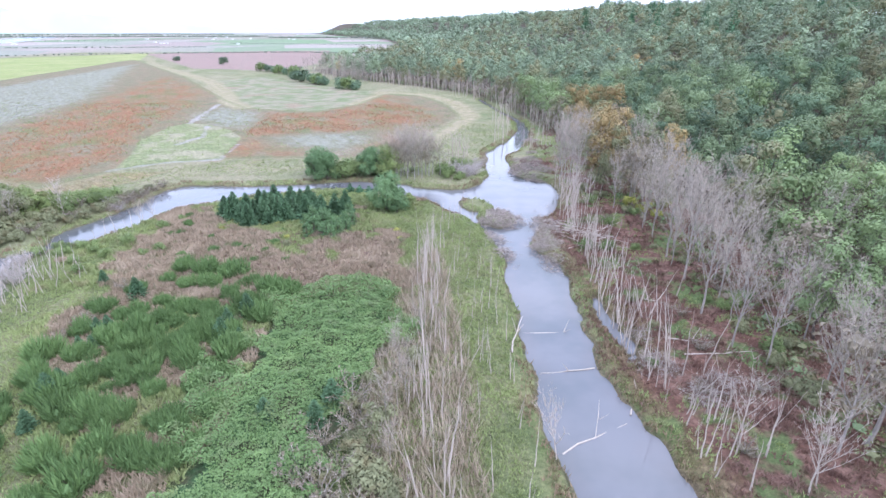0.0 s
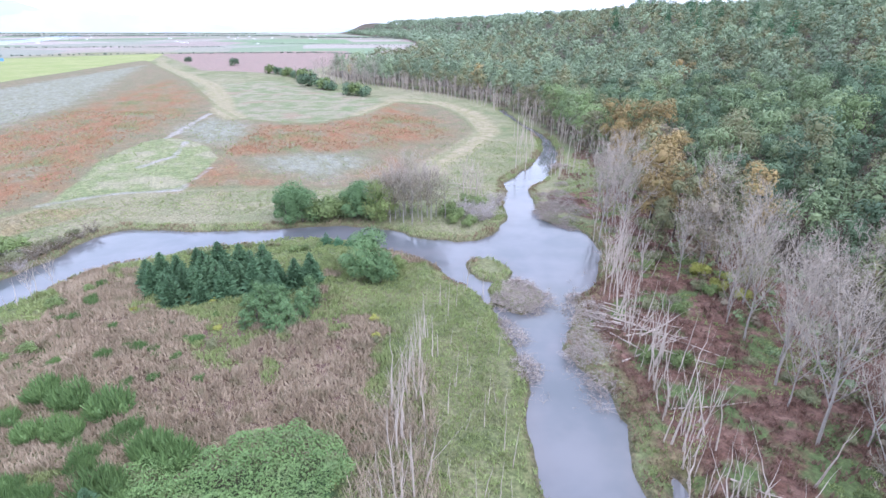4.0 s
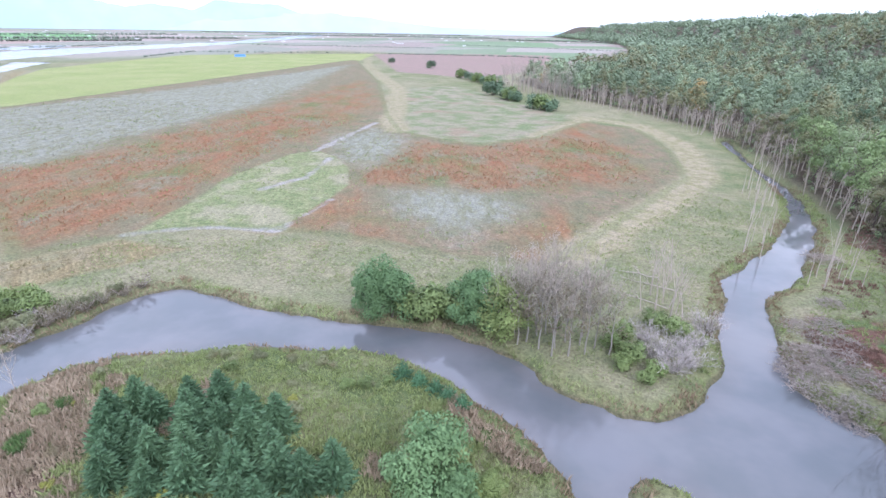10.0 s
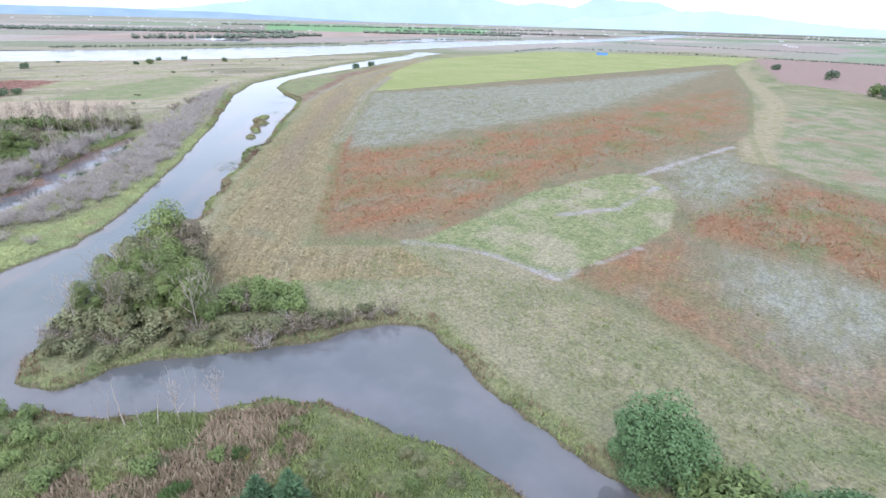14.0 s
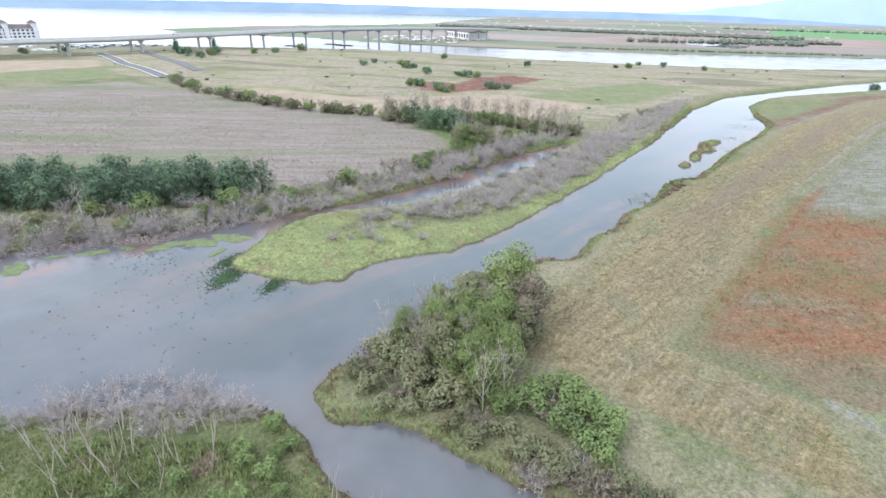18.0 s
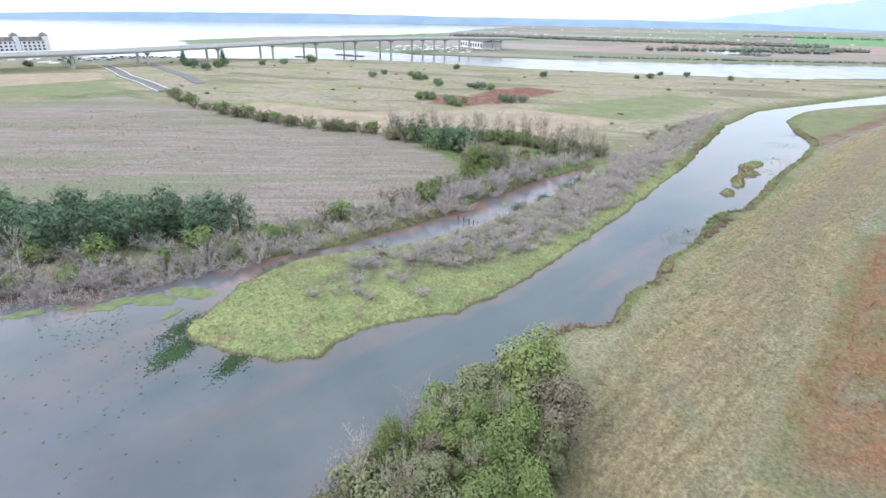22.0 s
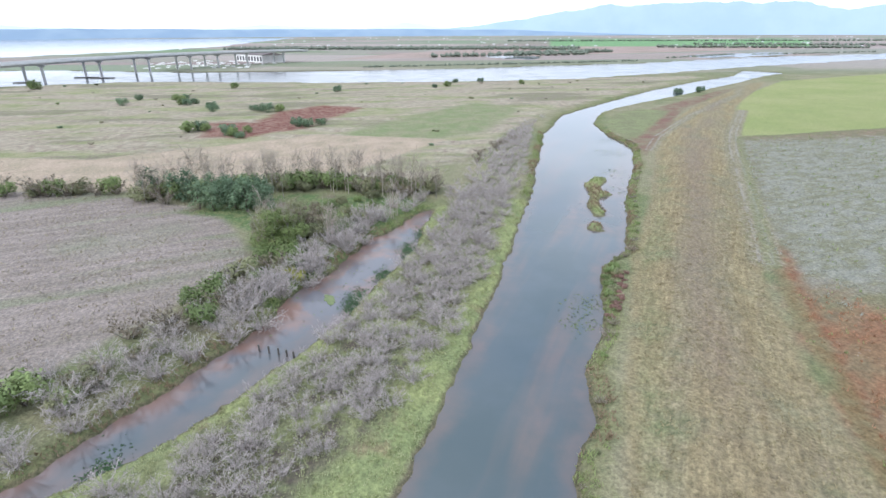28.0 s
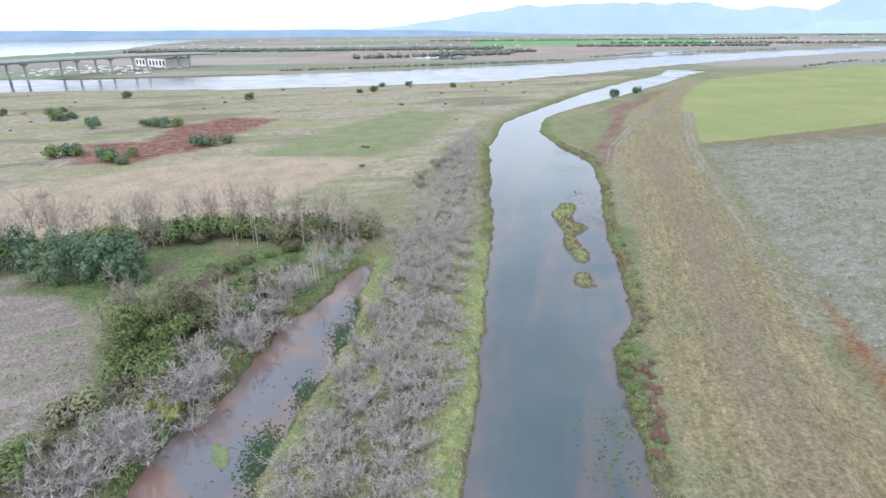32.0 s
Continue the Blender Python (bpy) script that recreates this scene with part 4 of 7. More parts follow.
def broadleaf(v, mat=None, name="broadleaf_tree", label="round-crowned green broadleaf tree on the wooded slope", group="trees of the wooded slope", tall=17.0, wide=4.9, sprays=330, spray=0.5, bark=None, low=0.26, count=8):
    rng = np.random.default_rng(100 + v)
    ob = thing(name, label, "tree", group)
    trunk, branch = limbs(rng, tall * 0.8, 0.22, 7, 0.9, 0.3)
    bole = part("trunk", stem_of(trunk, 6), bark or BARK, ob)
    part("branching", rods(branch, 4), bark or BARK, bole, kind="stuff")
    part("crown", crown(rng, heap(rng, count, wide, tall * low, tall * 0.9, wide * 0.48), sprays, spray, 0.34), mat or LEAF_GREEN, ob)
    return ob


def conifer(v, mat=None, tall=7.0, wide=2.1, name="spruce", label="young bluish-green spruce standing in rough grass", group="young spruces", tiers=13, per=12):
    rng = np.random.default_rng(300 + v)
    ob = thing(name, label, "tree", group)
    part("trunk", sticks([(0, 0, 0)], [(0, 0, tall * 0.97)], 0.02 * tall, 0.02, 6), BARK, ob)
    pieces = [lump(rng, (0, 0, tall * 0.33), (wide * 0.34, wide * 0.34, tall * 0.33), 5, 7, 0.1)]
    for i in range(tiers):
        f = i / tiers
        r, z = wide * (1 - f) ** 0.8 * rng.uniform(0.8, 1.15) + 0.06 * wide, tall * (0.05 + 0.93 * f)
        n = max(5, int(per * (1 - f * 0.6)))
        a = np.repeat(rng.uniform(0, 2 * math.pi) + np.arange(n) * 2 * math.pi / n + rng.normal(size=n) * 0.2, 5)
        q = np.tile(np.array([0.35, 0.55, 0.72, 0.88, 1.0]), n) * np.repeat(rng.uniform(0.75, 1.15, n), 5)
        d = np.stack([np.cos(a), np.sin(a), -0.12 + 0.2 * q], 1)
        p = np.array([0, 0, z]) + d * (r * q)[:, None]
        side = np.stack([-np.sin(a), np.cos(a), np.zeros(len(a))], 1) * (np.where(np.arange(len(a)) % 2, 1, -1) * rng.uniform(0.1, 0.5, len(a)))[:, None]
        tip = p + unit(d * (1, 1, 0.6) + side * 1.3 + rng.normal(size=d.shape) * 0.45 + (0, 0, 0.25)) * (0.3 * r + 0.035 * tall) * rng.uniform(0.7, 1.2, (len(a), 1))
        pieces.append(splinters(rng, p - d * r * 0.1, tip, 0.15 * r + 0.022 * tall))
    pieces.append(splinters(rng, np.array([(0, 0, tall * 0.9)] * 6), np.array([(0, 0, tall * 1.03)] * 6) + rng.normal(size=(6, 3)) * 0.03 * wide, 0.09 * wide))
    part("needle_crown", join(pieces), mat or NEEDLES_BLUE, ob)
    return ob


def bare_tree(v, tall=13.0, name="bare_tree", label="leafless grey tree with fine upswept twigs", group="bare trees by the creek", mat=None, count=16, fine=6):
    rng = np.random.default_rng(500 + v)
    ob = thing(name, label, "tree", group)
    trunk, branch = limbs(rng, tall, 0.011 * tall, count, 1.7, 0.26, 0.014)
    bole = part("trunk", stem_of(trunk, 6), mat or BARK_GREY, ob)
    part("branching", rods(branch, 3), mat or BARK_GREY, bole, kind="stuff")
    first = twigs(rng, branch, fine, tall * 0.14, 0.03, 0.9)
    second = twigs(rng, first, 3, tall * 0.075, 0.02, 0.6)
    third = twigs(rng, second, 2, tall * 0.04, 0.02, 0.4) if mat is None else []
    part("twig_growth", join([fine_twigs(rng, first, 0.055), fine_twigs(rng, second + third, 0.04)]), TWIG_TREE if mat is None else mat, ob, kind="stuff")
    return ob


def thin_crowned_tree(v):
    rng = np.random.default_rng(560 + v)
    ob = bare_tree(v + 40, 11.0, "thinning_tree", "slim grey-stemmed tree with a thin withered crown", "thinning trees", None, 10, 5)
    lobes = heap(rng, 8, 2.3, 3.5, 10.0, 1.3)
    part("crown", crown(rng, lobes, 70, 0.3, 0.01, inner=0.2), LEAF_BROWN, ob)
    return ob


def snag(v):
    rng = np.random.default_rng(700 + v)
    tall = (6.0, 8.5, 5.0, 9.5, 7.0, 4.0, 10.5, 7.5)[v % 8]
    ob = thing("snag", "bleached dead tree stem without bark or crown", "dead tree", "bleached dead stems by the water")
    trunk, branch = limbs(rng, tall, 0.055 + 0.008 * tall, (1, 2, 1, 3, 2, 1, 2, 4)[v % 8], 2.6, 0.4, 0.011)
    stem = part("stem", stem_of(trunk, 5), BARK_DEAD, ob)
    for k in range(0, len(branch), 2):
        part("broken_limb", stem_of([(a, b, r * 0.8, q * 0.8) for a, b, r, q in branch[k:k + 2]], 3), BARK_DEAD, stem)
    return ob


def thin_snag(v):
    rng = np.random.default_rng(760 + v)
    ob = thing("dead_sapling", "thin bleached dead sapling stem in the grass", "dead tree", "thin dead saplings")
    tall = 3.5 + 0.8 * (v % 4)
    trunk, _ = limbs(rng, tall, 0.058, 1, 1.5, 0.5, 0.012)
    part("stem", stem_of(trunk, 4), BARK_DEAD, ob)
    return ob


def bare_shrub(v, mat=None, label="leafless grey many-stemmed shrub", group="bare grey shrubs"):
    rng = np.random.default_rng(800 + v)
    ob = thing("bare_shrub", label, "shrub", group)
    stems = []
    for i in range(20):
        a, lean = i * 2.4 + rng.uniform(-0.4, 0.4), rng.uniform(0.1, 1.15)
        s = rng.uniform(1.5, 2.2)
        out = np.array([math.cos(a), math.sin(a), 0])
        d = unit(out * lean + (0, 0, 1.0))
        p0 = out * rng.uniform(0.05, 0.4)
        p1 = p0 + d * s * 0.55
        p2 = p1 + unit(d + out * 0.3 + rng.normal(size=3) * 0.15 - (0, 0, 0.25 * lean)) * s * 0.55
        stems += [(p0, p1, 0.034, 0.026), (p1, p2, 0.026, 0.012)]
    part("branching", rods(stems), mat or BARK_GREY, ob, kind="stuff")
    first = twigs(rng, stems, 6, 0.62, 0.026, 0.25)
    second = twigs(rng, first, 3, 0.36, 0.02, 0.1)
    part("twig_growth", join([fine_twigs(rng, first, 0.04), fine_twigs(rng, second, 0.03)]), TWIG, ob, kind="stuff")
    return ob


def bush(v, mat=None, name="bush", label="dense green bush", group="bushes", wide=1.6, tall=2.0, sprays=125, spray=0.3):
    rng = np.random.default_rng(900 + v)
    ob = thing(name, label, "bush", group)
    lobes = [(wide * 0.55 * math.cos(i * 2.1) * rng.uniform(0.4, 1.1), wide * 0.55 * math.sin(i * 2.1) * rng.uniform(0.4, 1.1), tall * rng.uniform(0.3, 0.62),
              wide * rng.uniform(0.3, 0.58), wide * rng.uniform(0.3, 0.58), tall * rng.uniform(0.25, 0.46)) for i in range(8)]
    part("branching", rods([((0, 0, 0) + np.zeros(3), np.array([math.cos(i) * wide * 0.4, math.sin(i) * wide * 0.4, tall * 0.5]), 0.05, 0.02) for i in range(5)]), BARK, ob, kind="stuff")
    part("foliage", crown(rng, lobes, sprays, spray, 0.3), mat or LEAF_GREEN, ob)
    return ob


def withered_bush(v):
    """Arching brown stems with thin leaves left on their tips."""
    rng = np.random.default_rng(980 + v)
    ob = thing("withered_bush", "brown withered bush with thin leaves", "bush", "withered bushes")
    stems = []
    for i in range(14):
        a, s = i * 2.4 + rng.uniform(-0.3, 0.3), rng.uniform(1.3, 2.1)
        out = np.array([math.cos(a), math.sin(a), 0])
        p1 = out * 0.2 + unit(out * rng.uniform(0.2, 1.0) + (0, 0, 1.0)) * s * 0.6
        stems += [(out * 0.15, p1, 0.03, 0.022), (p1, p1 + unit(out * 0.7 + (0, 0, 0.6)) * s * 0.5, 0.022, 0.01)]
    part("branching", rods(stems), BARK_GREY, ob, kind="stuff")
    tips = twigs(rng, stems, 9, 0.5, 0.02, 0.3)
    part("twig_growth", fine_twigs(rng, tips, 0.045), TWIG_TREE, ob, kind="stuff")
    at = np.array([t[0] + (t[1] - t[0]) * rng.uniform(0.4, 1.1) for t in tips for _ in range(2)])
    part("foliage", leaves(rng, at, rng.normal(size=at.shape) + (0, 0, 0.6), 0.24 * rng.uniform(0.5, 1.3, len(at))), LEAF_BROWN, ob)
    return ob


def broom_bush(v):
    """Dense upright green switches in a rounded tuft."""
    rng = np.random.default_rng(940 + v)
    ob = thing("broom_bush", "dark green broom bush on the overgrown island", "bush", "broom bushes")
    n = 1300
    a, f = rng.uniform(0, 6.28, n), np.sqrt(rng.uniform(0, 1, n))
    clump = rng.integers(0, 6, n)
    at = np.array([(math.cos(i * 2.3) * 0.75, math.sin(i * 2.3) * 0.75) for i in range(6)]) * rng.uniform(0.5, 1.1, (6, 1))
    high = rng.uniform(0.75, 1.2, 6)[clump]
    out = np.stack([np.cos(a), np.sin(a)], 1)
    low = rng.uniform(0.15, 0.8, n)
    base = np.column_stack([at[clump] + out * (0.3 + 0.5 * f * low)[:, None], low * high * 1.6 * (1 - 0.4 * f * f)])
    tip = base + np.column_stack([out * (0.34 * f)[:, None], (0.75 - 0.3 * f)]) * rng.uniform(0.6, 1.15, (n, 1)) + rng.normal(size=(n, 3)) * 0.07
    part("branching", rods([(np.zeros(3), np.array([at[i][0], at[i][1], high[i]]), 0.04, 0.02) for i in range(6)]), BARK, ob, kind="stuff")
    part("foliage", join([lump(rng, (at[i][0], at[i][1], 0.5), (0.36, 0.36, 0.5)) for i in range(6)] + [splinters(rng, base, tip, 0.095)]), BROOM, ob)
    return ob


MADE = {}


def stand(kind, v, x, y, size=1.0, turn=None, lean=(0, 0), sink=0.08, label="", squash=1.0):
    """Set up one plant of a kind at a place on the ground."""
    turn = random.uniform(0, 360) if turn is None else turn
    m = pose(x, y, height(x, y) - sink, lean[0], lean[1], turn) @ Matrix.Diagonal((size, size, size * squash, 1))
    key = (kind, v)
    if key not in MADE:
        MADE[key] = KINDS[kind](v)
        MADE[key].matrix_basis = m
        ob = MADE[key]
    else:
        s = MADE[key].scale
        ob = copy_thing(MADE[key], m @ Matrix.Diagonal((1 / s[0], 1 / s[1], 1 / s[2], 1)))
    return tagged(ob, label)


KINDS = {
    "green": lambda v: broadleaf(v),
    "deep": lambda v: broadleaf(v + 10, LEAF_DEEP, label="dark green broadleaf tree on the wooded slope"),
    "light": lambda v: broadleaf(v + 20, LEAF_LIGHT, label="pale green willow-like tree at the wood's edge"),
    "olive": lambda v: broadleaf(v + 30, LEAF_OLIVE, label="olive and yellowing broadleaf tree in early autumn"),
    "autumn": lambda v: broadleaf(v + 40, LEAF_AUTUMN, label="rust-brown broadleaf tree in autumn colour"),
    "withered": lambda v: broadleaf(v + 50, LEAF_BROWN, label="brown-grey tree with a thin withered crown", tall=13, wide=4.6, sprays=150, spray=0.5, bark=BARK_GREY),
    "fir": lambda v: conifer(v, NEEDLES, 19.0, 3.6, "fir", "tall dark fir standing above the wooded ridge", "firs on the ridge", 16, 9),
    "spruce": lambda v: conifer(v + 20, NEEDLES_BLUE, 4.9, 1.55, tiers=22, per=20),
    "small_spruce": lambda v: conifer(v + 40, NEEDLES, 2.6, 1.15, "small_spruce", "small planted spruce in a row by the creek", "row of small spruces", 10, 10),
    "bare": lambda v: bare_tree(v),
    "thin": thin_crowned_tree,
    "snag": snag,
    "sapling": thin_snag,
    "bare_shrub": bare_shrub,
    "dead_tree": lambda v: bare_tree(v + 80, 8.0, "dead_tree", "bleached dead tree with broken branches", "dead trees", BARK_DEAD, 12, 4),
    "broom": broom_bush,
    "bush": lambda v: bush(v + 20, LEAF_BUSH, "bush", "green bush by the waterside", "waterside bushes", 1.8, 2.4),
    "olive_bush": lambda v: bush(v + 30, LEAF_OLIVE, "bush", "olive-green bush with yellowing leaves", "yellowing bushes", 1.7, 2.0),
    "yellow_bush": lambda v: bush(v + 80, leaf_material("leaves_yellow", (0.13, 0.14, 0.03), (0.22, 0.225, 0.045), (0.32, 0.31, 0.08)), "yellow_bush", "small bright yellow-green bush in the thicket", "yellow bushes", 1.6, 1.7),
    "brown_bush": withered_bush,
    "red_bush": lambda v: bush(v + 90, leaf_material("leaves_russet", (0.10, 0.055, 0.04), (0.16, 0.09, 0.062), (0.22, 0.14, 0.095), (0.14, 0.13, 0.06)), "russet_bush", "low russet-brown bush on the river bank", "russet bushes", 1.7, 2.0),
    "thicket_tree": lambda v: broadleaf(v + 60, LEAF_DEEP, "thicket_tree", "dense dark green young tree in a field thicket", "trees of the field thicket", 6.5, 2.5, 120, 0.34, low=0.12, count=14),
    "round_tree": lambda v: broadleaf(v + 70, {9: LEAF_FRESH, 8: LEAF_FRESH, 6: LEAF_FRESH, 7: LEAF_FRESH, 2: LEAF_BROWN, 3: LEAF_OLIVE, 4: LEAF_OLIVE}.get(v, LEAF_BANK), "round_tree", "round bushy green tree on the bank", "trees on the banks", 6.0, 2.7, 620, 0.25, low=0.16, count=11),
    "young_alder": lambda v: broadleaf(v + 66, LEAF_FRESH, "young_alder", "fresh green young alder among the spruces", "young alders", 5.2, 1.5, 190, 0.2, low=0.1, count=15),
    "meadow_bush": lambda v: bush(v + 60, (LEAF_BUSH, LEAF_DEEP, LEAF_DEEP)[v], "meadow_bush", "dark green bush on the dry meadow", "bushes on the far meadow", 3.2, 3.6, 80, 0.7),
}


# ---- the wooded slope ----
rng = np.random.default_rng(5)


def scatter(region, gap, lo, hi, keep=1.0):
    """Places in an outline, at least a gap apart, by a jittered grid."""
    p = np.array(region)
    xs, ys = np.arange(max(p[:, 0].min(), lo[0]), min(p[:, 0].max(), hi[0]), gap), np.arange(max(p[:, 1].min(), lo[1]), min(p[:, 1].max(), hi[1]), gap)
    if not len(xs) or not len(ys):
        return np.zeros((0, 2))
    x, y = np.meshgrid(xs, ys)
    x, y = x.ravel() + rng.uniform(-0.42, 0.42, x.size) * gap, y.ravel() + rng.uniform(-0.42, 0.42, y.size) * gap
    ok = (inside(region, x, y) > 0) & (rng.uniform(size=x.size) < keep)
    return np.stack([x[ok], y[ok]], 1)


slope = scatter(WOOD_EDGE, 9.6, (-140, 20), (255, 520))
order = np.argsort(np.hypot(slope[:, 0] - 30, 0.55 * (slope[:, 1] - 110)))
slope = slope[order]
edge = inside(WOOD_EDGE, slope[:, 0], slope[:, 1])
EDGE_MIX = ["olive", "bare", "autumn", "olive", "bare", "autumn", "withered", "bare", "green", "light"]
FAR_EDGE = ["olive", "autumn", "bare", "green", "olive", "withered", "light", "green", "bare", "deep"]
SLOPE_MIX = ["light", "deep", "green", "deep", "green", "olive", "deep", "green", "deep", "olive", "autumn"]
far_slope = []
singles = 0
for (x, y), e in zip(slope, edge):
    patch = vnoise(np.array([x]), np.array([y]), 28.0, 31)[0]
    pick = rng.uniform()
    if e < (20 if 80 < y < 215 else 11):
        if y < 70 and pick < 0.35:
            continue
        kind = (EDGE_MIX if y < 210 else FAR_EDGE)[int((patch * 0.5 + pick * 0.5) * 9.99)]
        if y < 125 and e < 9 and pick < 0.5:
            kind = "bare"
    elif y < 110 and e < 45 and pick < 0.5:
        kind = "light"
    else:
        kind = SLOPE_MIX[int((patch * 0.6 + pick * 0.4) * 10.99)]
    if singles < 300:
        singles += 1
        stand(kind, int(rng.integers(0, 3)), x, y, (rng.uniform(0.75, 1.15) if kind == "bare" else rng.uniform(0.8, 1.25)), rng.uniform(0, 360))
    else:
        far_slope.append((x, y, kind))


def joined_crowns(places, seed, sprays, spray, tall=17, wide=4.9, lobes=6):
    r = np.random.default_rng(seed)
    shapes = [crown(r, heap(r, lobes, wide, tall * 0.32, tall * 0.88, wide * (0.5 if lobes > 4 else 0.62)), sprays, spray, 0.42, 0.5, 0.5, 1.18) for _ in range(5)]
    pieces, tones = [], []
    xs, ys = np.array([p[0] for p in places]), np.array([p[1] for p in places])
    for (x, y, z) in zip(xs, ys, land(xs, ys)):
        v, t = shapes[int(r.integers(0, 5))]
        a, s = r.uniform(0, 6.28), r.uniform(0.75, 1.25)
        c, q = math.cos(a) * s, math.sin(a) * s
        pieces.append((np.stack([v[:, 0] * c - v[:, 1] * q + x, v[:, 0] * q + v[:, 1] * c + y, v[:, 2] * s + z], 1), t))
        tones.append(np.full(len(v), r.uniform()))
    return join(pieces), np.concatenate(tones)


def woodland(crowns, mat, label):
    ob = tagged(new("woodland", mesh_of("woodland", *crowns[0], mat, True)), label, "woodland", kind="stuff")
    ob.data.attributes.new("tone", "FLOAT", "POINT").data.foreach_set("value", crowns[1].astype(np.float32))


for kind, mat, words in (("green", LEAF_GREEN_HAZED, "green"), ("deep", LEAF_DEEP_HAZED, "dark green"), ("light", LEAF_LIGHT_HAZED, "pale green"), ("olive", LEAF_OLIVE_FAR, "olive and yellowing"), ("autumn", LEAF_AUTUMN_FAR, "rust-brown")):
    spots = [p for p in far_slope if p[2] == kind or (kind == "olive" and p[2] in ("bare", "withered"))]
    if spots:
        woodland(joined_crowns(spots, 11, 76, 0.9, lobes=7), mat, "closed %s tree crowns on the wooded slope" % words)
swamp = np.array([(p[0], p[1]) for p in far_slope if p[0] < 45 or dry(p[0], p[1]) < 30])
if len(swamp):
    foot = np.column_stack([swamp, land(swamp[:, 0], swamp[:, 1])])
    foot = np.repeat(foot, 2, 0) + rng.normal(size=(2 * len(swamp), 3)) * (1.5, 1.5, 0)
    stuff("grey_trunks", sticks(foot - (0, 0, 0.3), foot + rng.normal(size=foot.shape) * (0.5, 0.5, 1.5) + (0, 0, 8.0), 0.15, 0.07, 4), BARK_GREY, "slim grey alder trunks along the wood's edge", "trunks")
north = scatter(WOOD_EDGE, 19.0, (-140, 520), (420, 1300))
far_north = scatter(WOOD_EDGE, 40.0, (-1000, 1300), (700, 3600))
tags = rng.integers(0, 3, len(north))
for k, (mat, words) in enumerate(((LEAF_GREEN_HAZED, "green"), (LEAF_DEEP_HAZED, "dark green"), (LEAF_OLIVE_FAR, "olive"))):
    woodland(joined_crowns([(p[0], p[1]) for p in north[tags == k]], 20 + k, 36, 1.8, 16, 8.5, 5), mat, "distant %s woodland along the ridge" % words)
woodland(joined_crowns([(p[0], p[1]) for p in far_north], 29, 18, 4.4, 19, 21.0, 4), LEAF_DEEP_HAZED, "far wooded ridge, dark, with haze painted into its leaves")
for i in range(64):
    y = rng.uniform(60, 800)
    x = hill_base(y) + rng.uniform(105, 215)
    stand("fir", i % 3, x, y, rng.uniform(0.9, 1.45))

grey = scatter([(38, 215), (34, 262), (20, 318), (2, 358), (-24, 392), (-56, 424), (-92, 462), (-84, 470), (-40, 432), (-6, 398), (18, 362), (34, 320), (46, 262), (50, 220)], 4.6, (-140, 200), (80, 480))
grey = np.vstack([grey, scatter([(-135, 478), (-88, 505), (-58, 470), (-66, 440), (-108, 452)], 5.5, (-150, 430), (-50, 510))])
grey = grey[dry(grey[:, 0], grey[:, 1]) > 1.5]


def bare_wood(places, seed, tall):
    """Slim grey stems with upswept branches and fine tips."""
    r = np.random.default_rng(seed)
    n = len(places)
    foot = np.column_stack([places, land(places[:, 0], places[:, 1]) - 0.3])
    s = tall * r.uniform(0.6, 1.2, (n, 1))
    tip = foot + np.column_stack([r.normal(size=(n, 2)) * 0.6, s])
    pieces = [sticks(foot, tip, 0.17, 0.04, 4)]
    for _ in range(9):
        f = r.uniform(0.3, 0.95, (n, 1))
        b = foot + (tip - foot) * f
        d = unit(np.column_stack([r.normal(size=(n, 2)), np.abs(r.normal(size=n)) + 1.0]))
        e = b + d * s * (0.32 - 0.22 * f)
        pieces.append(sticks(b, e, 0.06, 0.025))
        for _ in range(6):
            q = b + (e - b) * r.uniform(0.3, 0.9, (n, 1))
            pieces.append(splinters(r, q, q + unit(d + r.normal(size=d.shape) * 0.5) * s * 0.13, 0.07))
    return join(pieces)


stuff("bare_swamp_wood", bare_wood(grey, 33, 10.0), TWIG_TREE, "grey leafless swamp trees along the wood's edge", "trees")

skirt = scatter([(40, 20), (44, 90), (40, 140), (44, 200), (42, 240), (32, 300), (13, 356), (-13, 392), (-43, 424), (-82, 464), (-74, 474), (-30, 440), (2, 405), (28, 368), (46, 310), (58, 245), (62, 200), (62, 20)], 3.3, (-140, 20), (80, 480))


def low_wood(places, seed, tall):
    r = np.random.default_rng(seed)
    pieces = []
    for x, y, z in zip(places[:, 0], places[:, 1], land(places[:, 0], places[:, 1])):
        s = tall * r.uniform(0.4, 1.2)
        v, t = crown(r, [(0, 0, s * 0.45, s * 0.6, s * 0.6, s * 0.5)], 60, 0.34 + 0.04 * s, 0.4)
        pieces.append((v + (x, y, z), t))
    return join(pieces)


tags = rng.integers(0, 4, len(skirt))
for k, (mat, words) in enumerate(((LEAF_OLIVE, "olive"), (LEAF_GREEN, "green"), (LEAF_BROWN, "withered brown"))):
    stuff("undergrowth", low_wood(skirt[(tags == k)], 36 + k, 2.6), mat, "%s undergrowth beneath the wood's edge" % words, "undergrowth")


# ---- the overgrown island ----
def each(kind, spots, variants, lo, hi, **more):
    for i, (x, y) in enumerate(spots):
        stand(kind, i % variants, x, y, random.uniform(lo, hi), **more)


